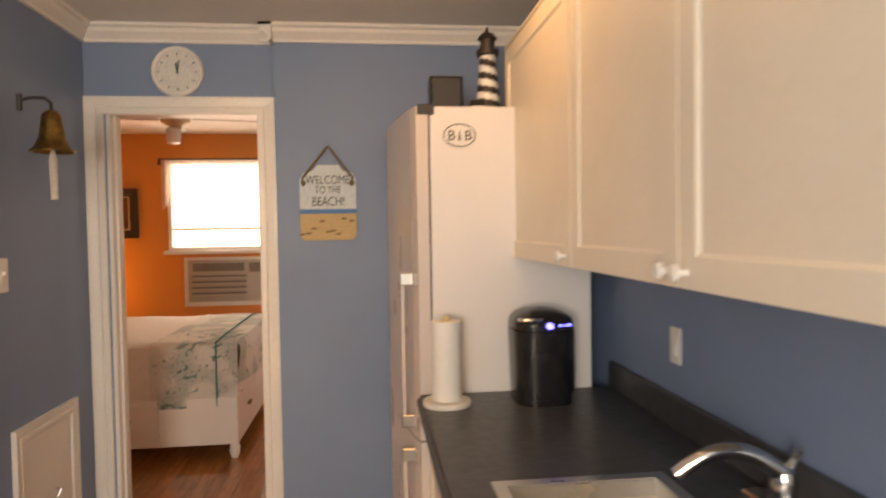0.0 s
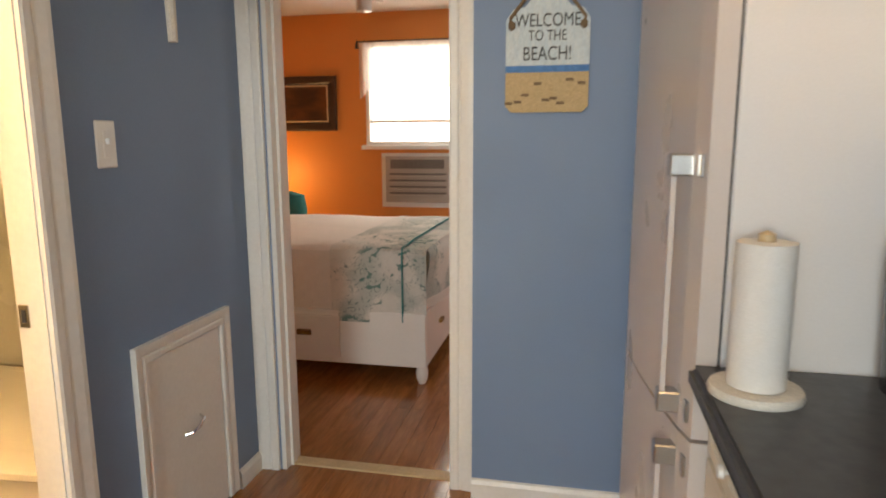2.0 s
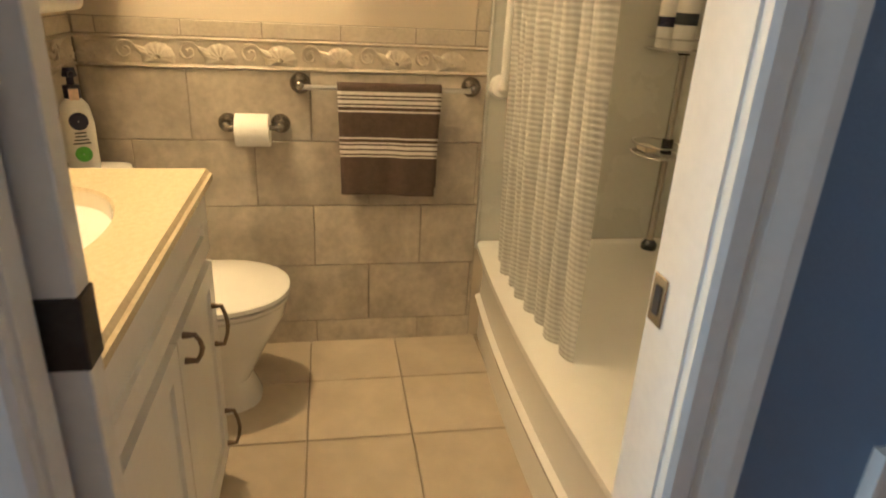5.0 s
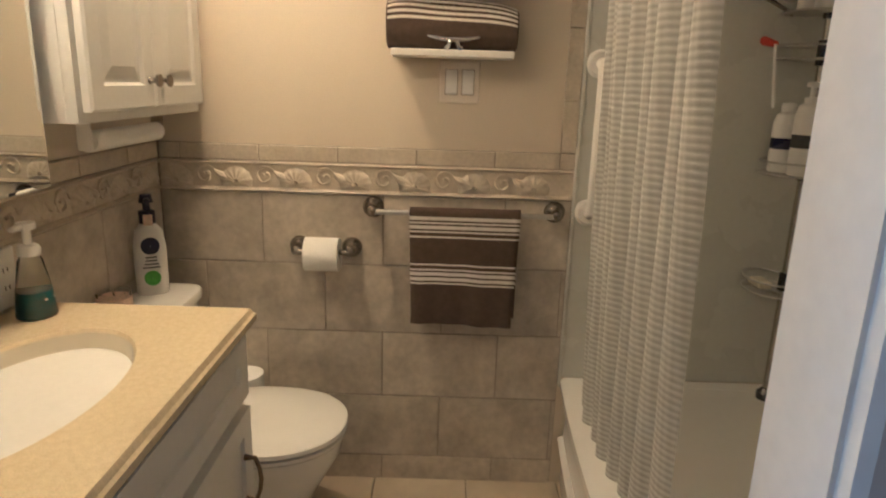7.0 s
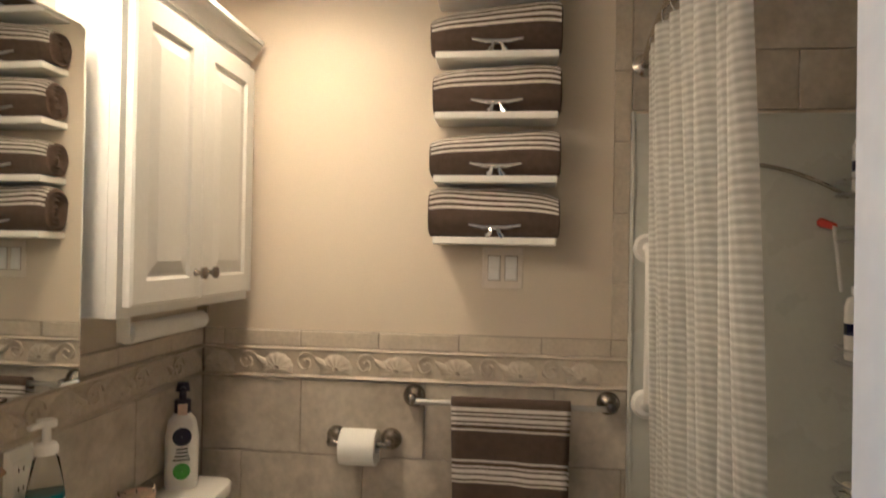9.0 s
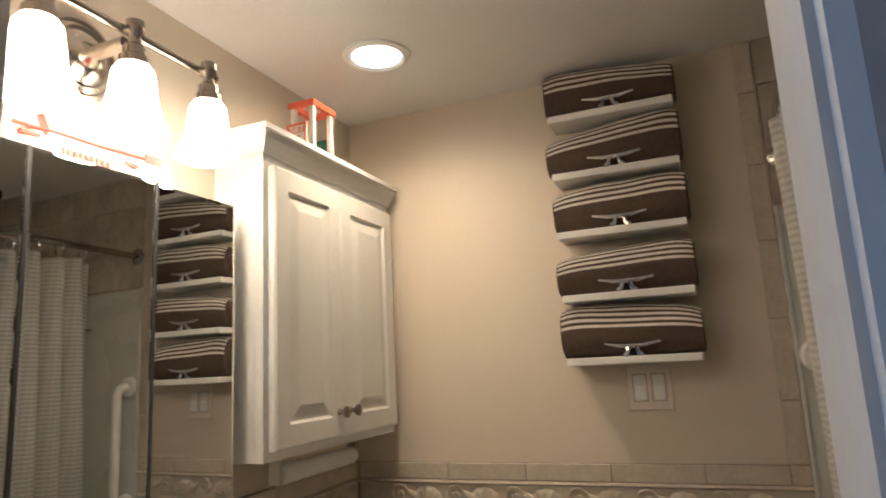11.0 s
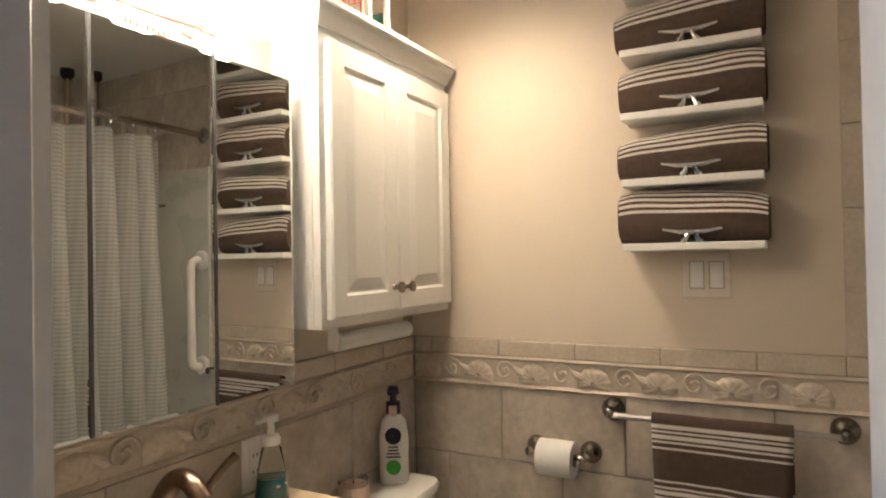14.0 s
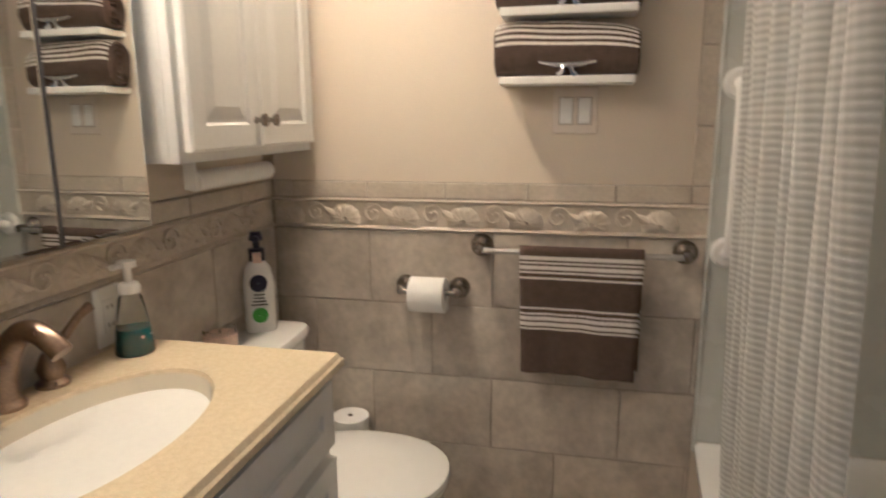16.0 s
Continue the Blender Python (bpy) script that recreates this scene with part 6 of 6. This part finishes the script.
# ---- bedroom ----
bed = thing("bed", (-1.95, 4.9, 0), "white storage bed with a drawer in its side", "bed")
EX0, EX1, EY0, EY1 = -3.02, -0.925, 4.10, 5.68
part("side_rail", B(EX0, EX1 - 0.001, EY0, EY0 + 0.03, 0.10, 0.42, bevel=0.004), M_BATHCAB, bed)
part("foot_board", B(EX1 - 0.035, EX1, EY0 + 0.031, EY1, 0.10, 0.42, bevel=0.004), M_BATHCAB, bed)
part("far_rail", B(EX0, EX1 - 0.036, EY1 - 0.03, EY1, 0.10, 0.42, bevel=0.004), M_BATHCAB, bed)
for lx_, ly_ in ((EX1 - 0.03, EY0 + 0.03), (EX1 - 0.03, EY1 - 0.03), (-2.0, EY0 + 0.4), (EX0 + 0.05, EY0 + 0.04)):
    part("leg", lathe(bmesh.new(), [(0.02, 0), (0.032, 0.03), (0.036, 0.06), (0.03, 0.10)], Matrix.Translation((lx_, ly_, 0)), 16), M_BATHCAB, bed)
dr = part("drawer", door_panel(bmesh.new(), 0.62, 0.25, 0.012, [(0.002, 0.0), (0.012, 0.0)], Matrix.Translation((-2.06, EY0 - 0.012, 0.135))), M_BATHCAB, bed)
part("cup_pull", boxes((-1.70, -1.62, EY0 - 0.032, EY0 - 0.012, 0.275, 0.295), (-1.705, -1.615, EY0 - 0.014, EY0 - 0.011, 0.262, 0.298)), M_BRASS, dr, "brass cup pull")
part("cup_pull", B(EX1 - 0.002, EX1 + 0.02, 4.45, 4.53, 0.275, 0.295), M_BRASS, bed)
part("mattress", B(EX0 + 0.02, EX1 - 0.04, EY0 + 0.03, EY1 - 0.03, 0.42, 0.74, bevel=0.04, seg=3), M_BEDSPREAD, bed)


def spread_point(x_range, gap, drop_front, drop_foot):
    """A cloth over the mattress: across it (u) along x, and over the near edge down (v)."""
    def f(u, v):
        x = x_range[0] + (x_range[1] - x_range[0]) * u
        s = v * (drop_front + 1.55)
        wob = 0.006 * noise.noise(Vector((x * 6, s * 6, gap * 40))) + 0.012 * noise.noise(Vector((x * 2.2, s * 2.2, 3.3)))
        if s < drop_front:
            d = drop_front - s
            return Vector((x, EY0 + 0.012 - gap - 0.010 * math.sin(x * 13) * d * 2 - wob * 0.6, 0.745 + gap - d))
        if s < drop_front + 0.06:
            a = (s - drop_front) / 0.06 * math.pi / 2
            return Vector((x, EY0 + 0.012 - gap + 0.05 * (1 - math.cos(a)), 0.745 + gap + 0.04 * math.sin(a)))
        return Vector((x, EY0 + 0.06 + (s - drop_front - 0.06), 0.785 + gap + wob))
    return f


def foot_drape(gap, drop, y0, y1):
    def f(u, v):
        y = y0 + (y1 - y0) * u
        d = drop * v
        corner = max(0.0, 1 - (y - y0) / 0.2)
        wob = 0.014 * math.sin(y * 10) * v
        return Vector((EX1 - 0.01 + 0.03 * min(1, v * 6) + wob + gap - 0.05 * corner * v, y, 0.785 + gap * 0.5 - d * (1 - 0.0 * corner)))
    return f


bs = thing("bedspread", (-1.95, 4.9, 0.5), "white quilted bedspread hanging over the bed", "bedspread")
bm = bmesh.new()
grid(bm, 50, 60, spread_point((EX0 + 0.02, EX1 - 0.01), 0.0, 0.36, 0.3))
grid(bm, 40, 8, foot_drape(0.0, 0.36, EY0 + 0.012, EY1 - 0.03))
part("cloth", bm, M_BEDSPREAD, bs, smooth=True)
rn = thing("bed_runner", (-1.3, 4.9, 0.5), "folded quilt with teal leaf pattern across the bed", "quilt")
bm = bmesh.new()
grid(bm, 26, 60, spread_point((-1.49, -1.06), 0.012, 0.40, 0.3))
part("fold", bm, M_FLORAL, rn, smooth=True)
bm = bmesh.new()
grid(bm, 16, 60, spread_point((-1.06, EX1 + 0.005), 0.008, 0.34, 0.3))
grid(bm, 40, 8, foot_drape(0.02, 0.30, EY0 + 0.012, EY1 - 0.03))
part("lower_fold", bm, M_FLORAL, rn, smooth=True)
part("piping", tube(bmesh.new(), [spread_point((-1.06, -1.05), 0.018, 0.40, 0.3)(0, i / 40) for i in range(41)], 0.006, 6), M_TEAL, rn, "dark teal edging")
ch = thing("bed_cushion", (-2.62, 5.95, 0.75), "teal cushion leaning at the head of the bed", "cushion")
bm = bmesh.new()
ring_loft(bm, [(-2.55, 5.86, 0.02, 0.02, 0.62, 2), (-2.55, 5.86, 0.13, 0.05, 0.66, 3), (-2.55, 5.86, 0.15, 0.07, 0.80, 3), (-2.55, 5.86, 0.13, 0.05, 0.93, 3), (-2.55, 5.86, 0.02, 0.02, 0.96, 2)], 28)
part("cover", bm, M_TEAL, ch, smooth=True)
nt = thing("night_table", (-2.75, 5.95, 0), "dark wooden night table beside the bed", "table")
part("top", B(-3.1, -2.4, 5.74, 6.2, 0.59, 0.62, bevel=0.004), M_DARKWOOD, nt)
for lx_ in (-3.07, -2.43):
    for ly_ in (5.77, 6.17):
        part("leg", B(lx_ - 0.02, lx_ + 0.02, ly_ - 0.02, ly_ + 0.02, 0, 0.59), M_DARKWOOD, nt)

# bedroom window, air conditioner, picture, fan
bw = thing("window_1", (-1.4, BY1, 1.345), "bright bedroom window with a white frame", "window", kind=STRUCT)
WX0, WX1_, WZ0, WZ1 = -2.10, -0.75, 1.349, 2.29
part("window_frame", boxes((WX0, WX0 + 0.035, BY1 - 0.01, BY1 + 0.1, WZ0, WZ1), (WX1_ - 0.035, WX1_, BY1 - 0.01, BY1 + 0.1, WZ0, WZ1), (WX0 + 0.035, WX1_ - 0.035, BY1 - 0.01, BY1 + 0.1, WZ0, WZ0 + 0.035), (WX0 + 0.035, WX1_ - 0.035, BY1 - 0.01, BY1 + 0.1, WZ1 - 0.035, WZ1), (WX0 + 0.035, WX1_ - 0.035, BY1 + 0.03, BY1 + 0.07, 1.56, 1.585)), M_TRIM, bw)
part("window_sill", B(WX0 - 0.04, WX1_ + 0.04, BY1 - 0.05, BY1, WZ0 - 0.04, WZ0, bevel=0.004), M_TRIM, bw)
solid("backdrop_garden", B(-4.0, 1.5, BY1 + 0.9, BY1 + 0.92, -0.4, 4.0), M_DAYLIGHT, "bright daylight outside the bedroom window", "backdrop", STRUCT)
sh_ = thing("sheer_curtain", (-1.4, BY1 - 0.05, 2.0), "white sheer curtain across the bedroom window", "curtain")
bm = bmesh.new()
grid(bm, 90, 10, lambda u, v: Vector((-2.14 + 1.39 * u, BY1 - 0.055 + 0.012 * math.sin(u * 95) * (0.4 + v), 2.30 - 0.42 * v - 0.10 * max(0, 1 - u * 12) * v)))
part("cloth", bm, M_SHEER, sh_, smooth=True)
part("rod", cyl(bmesh.new(), (-2.16, BY1 - 0.055, 2.30), (-0.70, BY1 - 0.055, 2.30), 0.007), M_IRON, sh_)
part("finial", lathe(bmesh.new(), [(0.02, -0.03), (0.014, 0), (0.008, 0.03), (0.001, 0.05)], Matrix.Translation((-2.16, BY1 - 0.055, 2.27)), 12), M_IRON, sh_)
M_AC = material("beige_plastic", (0.40, 0.37, 0.33), 0.5, second=(0.36, 0.33, 0.29), scale=6, fine=200)
M_ACDARK = material("grille_plastic", (0.16, 0.145, 0.13), 0.6)
ac = thing("air_conditioner", (-1.43, BY1, 0.81), "through-wall air conditioner with slatted grille", "air conditioner")
AX0, AX1, ZA0, ZA1 = -1.90, -1.11, 0.81, 1.245
part("case", boxes((AX0, AX1, BY1 - 0.06, BY1 + 0.2, ZA0, ZA1)), M_AC, ac)
part("outlet_grille", B(AX0 + 0.05, AX1 - 0.22, BY1 - 0.066, BY1 - 0.058, ZA1 - 0.115, ZA1 - 0.03), M_ACDARK, ac)
for i in range(8):
    z = ZA0 + 0.05 + i * 0.03
    part("slat", B(AX0 + 0.04, AX1 - 0.2, BY1 - 0.072, BY1 - 0.058, z, z + 0.018, bevel=0.002), M_ACDARK if i % 2 else M_AC, ac)
part("control_panel", B(AX1 - 0.17, AX1 - 0.03, BY1 - 0.066, BY1 - 0.058, ZA1 - 0.13, ZA1 - 0.03, bevel=0.002), M_ACDARK, ac)
part("surround", boxes((AX0 - 0.05, AX0, BY1 - 0.02, BY1, ZA0 - 0.05, ZA1 + 0.03), (AX1, AX1 + 0.05, BY1 - 0.02, BY1, ZA0 - 0.05, ZA1 + 0.03), (AX0, AX1, BY1 - 0.02, BY1, ZA0 - 0.05, ZA0), (AX0, AX1, BY1 - 0.02, BY1, ZA1, ZA1 + 0.03)), M_TRIM, ac)
pc = thing("framed_picture", (-2.76, BY1, 1.5), "dark framed sunset picture on the orange wall", "picture")
P0, P1, Q0, Q1 = -3.20, -2.392, 1.486, 2.003
part("outer_frame", door_panel(bmesh.new(), P1 - P0, Q1 - Q0, 0.03, [(0.0, 0.004), (0.012, 0.0), (0.06, 0.004), (0.075, 0.014), (0.076, 0.022)], Matrix.Translation((P0, BY1 - 0.034, Q0))), M_DARKWOOD, pc)
part("inner_slip", boxes((P0 + 0.085, P1 - 0.085, BY1 - 0.026, BY1 - 0.012, Q0 + 0.085, Q0 + 0.097), (P0 + 0.085, P1 - 0.085, BY1 - 0.026, BY1 - 0.012, Q1 - 0.097, Q1 - 0.085), (P0 + 0.085, P0 + 0.097, BY1 - 0.026, BY1 - 0.012, Q0 + 0.097, Q1 - 0.097), (P1 - 0.097, P1 - 0.085, BY1 - 0.026, BY1 - 0.012, Q0 + 0.097, Q1 - 0.097)), M_MAT, pc)
part("print", B(P0 + 0.097, P1 - 0.097, BY1 - 0.020, BY1 - 0.010, Q0 + 0.097, Q1 - 0.097), M_PRINT, pc)
cf = thing("ceiling_fan", (-1.48, 5.0, 2.5), "white ceiling fan with a brass hub and a glass lamp", "ceiling fan")
FXC, FYC = -1.47, 5.0
part("hub", lathe(bmesh.new(), [(0.05, 0.03), (0.09, 0.02), (0.115, -0.01), (0.11, -0.05), (0.07, -0.075), (0.045, -0.085), (0.045, -0.10)], Matrix.Translation((FXC, FYC, 2.54)), 28), M_WOODLIGHT, cf, smooth=True)
part("lamp_shade", lathe(bmesh.new(), [(0.045, 0), (0.06, -0.02), (0.05, -0.12), (0.001, -0.13)], Matrix.Translation((FXC - 0.02, FYC, 2.445)), 20), M_WHITEPLASTIC, cf, smooth=True)
for i in range(4):
    bm = B(0.13, 0.62, -0.06, 0.06, -0.004, 0.004, bevel=0.003)
    bmesh.ops.transform(bm, matrix=Matrix.Translation((FXC, FYC, 2.52)) @ Matrix.Rotation(radians(90 * i + 12), 4, "Z") @ Matrix.Rotation(radians(10), 4, "X"), verts=bm.verts)
    part("blade", bm, M_AC, cf)
part("downrod", cyl(bmesh.new(), (FXC, FYC, 2.56), (FXC, FYC, 2.645), 0.014), M_WOODLIGHT, cf)
cf.location += Vector((-0.06, 0, -0.075))

# ---- pieces of walls and floors ----
def shared(name, w, d, h, bevel):
    bm = B(-w / 2, w / 2, -d / 2, d / 2, -h / 2, h / 2, bevel=bevel)
    return mesh(name, bm)


MESHES = {}


def piece(name, parent, base, x0, x1, y0, y1, z0, z1, mat, bevel=0.0015):
    key = (name, round(x1 - x0, 3), round(y1 - y0, 3), round(z1 - z0, 3), mat.name)
    if key not in MESHES:
        MESHES[key] = shared(name, x1 - x0, y1 - y0, z1 - z0, bevel)
        MESHES[key].materials.append(mat)
    ob = new(name, MESHES[key])
    ob.location = Vector(((x0 + x1) / 2, (y0 + y1) / 2, (z0 + z1) / 2))
    ob.parent = parent
    return ob


OBJ = bpy.data.objects
G = 0.0016
TP = 0.009
BB = 1.006
rows_z = [(0.787, BB), (0.567, 0.787), (0.347, 0.567), (0.127, 0.347), (0.0, 0.127)]
west, south = OBJ["wall_bathroom_west"], OBJ["wall_bathroom_south"]
solid("trim_grout_west", B(WX, WX + 0.004, SO, TY0 - 0.008, 0, 1.148), M_GROUT, "grout bed of the bathroom wall tiles", "grout", STRUCT)
solid("trim_grout_south", B(WX + 0.004, LB, SO, SO + 0.004, 0, 1.148), M_GROUT, "grout bed of the bathroom wall tiles", "grout", STRUCT)


def course(start, end, first, step):
    """Cuts between start and end at first + k * step."""
    k = math.floor((start - first) / step) + 1
    cuts = [start]
    while first + k * step < end - 0.01:
        if first + k * step > start + 0.01:
            cuts.append(first + k * step)
        k += 1
    return list(zip(cuts, cuts[1:] + [end]))


for r, (z0, z1) in enumerate(rows_z):
    off = 1.222 if r % 2 == 0 else 1.409
    for a, b in course(SO + 0.01, TY0 - 0.008, off, 0.367):
        piece("wall_tile", west, None, WX + 0.001, WX + TP, a + G, b - G, z0 + G, z1 - G, M_TILE)
    off = -2.626 if r % 2 == 0 else -2.44
    for a, b in course(WX + TP, LB, off, 0.367):
        piece("wall_tile", south, None, a + G, b - G, SO + 0.001, SO + TP, z0 + G, z1 - G, M_TILE)
for a, b in course(SO + 0.012, TY0 - 0.054, 1.685, 0.234):
    piece("sill_tile", west, None, WX + 0.001, WX + TP, a + G, b - G, BB + 0.093 + G, BB + 0.140, M_BORDER)
for a, b in course(WX + TP, LB, -2.55, 0.234):
    piece("sill_tile", south, None, a + G, b - G, SO + 0.001, SO + TP, BB + 0.093 + G, BB + 0.140, M_BORDER)
for a, b in course(1.148, BC, 1.30, 0.20):
    piece("edge_tile", west, None, WX + 0.001, WX + TP, TY0 - 0.054, TY0 - 0.009, a + G, b - G, M_BORDER)
piece("corner_tile", west, None, WX + 0.001, WX + TP, TY0 - 0.054 + G, TY0 - 0.009, BB + 0.093 + G, 1.148 - G, M_BORDER)
# tiles above the shower panels
for r in range(3):
    z0, z1 = SZ1 + 0.008 + 0.165 * r, min(BC, SZ1 + 0.008 + 0.165 * (r + 1))
    for a, b in course(TY0 - 0.007, NO, 2.30 + 0.15 * (r % 2), 0.30):
        piece("shower_tile", west, None, WX + 0.001, WX + TP, a + G, b - G, z0 + G, z1 - G, M_TILE)
    for a, b in course(WX + TP, LB, -2.5 + 0.15 * (r % 2), 0.30):
        piece("shower_tile", OBJ["wall_bathroom_north"], None, a + G, b - G, NO - TP, NO - 0.001, z0 + G, z1 - G, M_TILE)
# border with raised shells between two rope mouldings
for w_, p, q, o in ((west, (WX, SO + 0.012, 0), (WX, TY0 - 0.009, 0), (1, 0, 0)), (south, (WX + 0.016, SO, 0), (LB, SO, 0), (0, 1, 0))):
    bm = bmesh.new()
    sweep(bm, [(0.001, BB + 0.001), (0.011, BB + 0.001), (0.017, BB + 0.005), (0.011, BB + 0.011), (0.008, BB + 0.013), (0.008, BB + 0.080), (0.011, BB + 0.082), (0.017, BB + 0.087), (0.011, BB + 0.092), (0.001, BB + 0.092)], p, q, o)
    ob = new("border_tile", mesh("border_tile", bm))
    ob.data.materials.append(M_BORDER)
    ob.parent = w_


def shell_mesh():
    bm = bmesh.new()
    nr, ns = 6, 32
    ctr = bm.verts.new((0, 0, -0.022))
    rows = []
    for r in range(1, nr + 1):
        f = r / nr
        row = []
        for i in range(ns + 1):
            a = radians(-20) + radians(220) * i / ns
            rib = 0.5 + 0.5 * math.cos(i / ns * 2 * math.pi * 8)
            rr = 0.05 * f * (0.95 + 0.05 * rib)
            row.append(bm.verts.new((math.cos(a) * rr, (0.010 * math.sqrt(max(0, 1 - (f * 0.97) ** 2)) + 0.003 * rib * f) if r < nr else -0.001, -0.022 + math.sin(a) * rr * 0.92 + 0.004)))
        rows.append(row)
    for i in range(ns):
        bm.faces.new((ctr, rows[0][i], rows[0][i + 1]))
    for a, b in zip(rows, rows[1:]):
        for i in range(ns):
            bm.faces.new((a[i], a[i + 1], b[i + 1], b[i]))
    return mesh("shell_relief", bm, True)


def spiral_mesh():
    bm = bmesh.new()
    pts = [(math.cos(a) * (0.004 + 0.0031 * a), 0.004, math.sin(a) * (0.004 + 0.0031 * a)) for a in [0.25 * i for i in range(1, 38)]]
    tube(bm, pts, [0.0035 + 0.0015 * math.sin(i * 0.9) for i in range(len(pts))], 6)
    return mesh("spiral_relief", bm, True)


def conch_mesh():
    bm = bmesh.new()
    tube(bm, [(-0.022, 0.003, -0.012), (-0.012, 0.004, -0.006), (0, 0.005, 0.0), (0.012, 0.004, 0.008), (0.02, 0.003, 0.016)], [0.002, 0.008, 0.012, 0.008, 0.002], 8)
    return mesh("conch_relief", bm, True)


RELIEF = [("shell_relief", shell_mesh(), 0.0), ("spiral_relief", spiral_mesh(), 0.088), ("conch_relief", conch_mesh(), 0.135)]
for _, me, _o in RELIEF:
    me.materials.append(M_BORDER)
for w_, start, end, face in ((west, SO + 0.06, TY0 - 0.05, "x"), (south, WX + 0.07, LB - 0.05, "y")):
    s = start
    while s < end:
        for nm, me, dx in RELIEF:
            if s + dx > end:
                continue
            ob = new(nm, me)
            if face == "x":
                ob.location, ob.rotation_euler = (WX + 0.0085, s + dx, BB + 0.048), (0, 0, radians(-90))
            else:
                ob.location, ob.rotation_euler = (s + dx, SO + 0.0085, BB + 0.048), (0, 0, 0)
            ob.parent = w_
        s += 0.178
# bathroom floor tiles
fl = OBJ["floor_bathroom_base"]
fl.name = "floor_bathroom"
for a, b in course(WX, LW, -2.408, 0.301):
    for c, d in course(SO, TY0 + 0.06, 1.567, 0.306):
        piece("floor_tile", fl, None, a + 0.0025, b - 0.0025, c + 0.0025, d - 0.0025, FZ - 0.009, FZ, M_FLOORTILE, 0.002)
# oak boards
pr = random.Random(11)
for fname, x0, x1, y0, y1 in (("floor_kitchen", LW, RW, BK, 3.095), ("floor_bedroom", BX0, BX1, 3.166, BY1)):
    fl = OBJ[fname + "_base"]
    fl.name = fname
    n = int((x1 - x0) / 0.083)
    for i in range(n + 1):
        a, b = x0 + 0.083 * i, min(x1, x0 + 0.083 * (i + 1))
        if b - a < 0.01:
            continue
        y = y0 - pr.choice((0.0, 0.3, 0.6, 0.9))
        while y < y1:
            e2 = y + 1.2
            s0, s1 = max(y, y0), min(e2, y1)
            if s1 - s0 > 0.02:
                piece("floor_board", fl, None, a + 0.0004, b - 0.0004, round(s0, 3) + 0.0004, round(s1, 3) - 0.0004, -0.013, 0.0, M_WOOD, 0.0008)
            y = e2
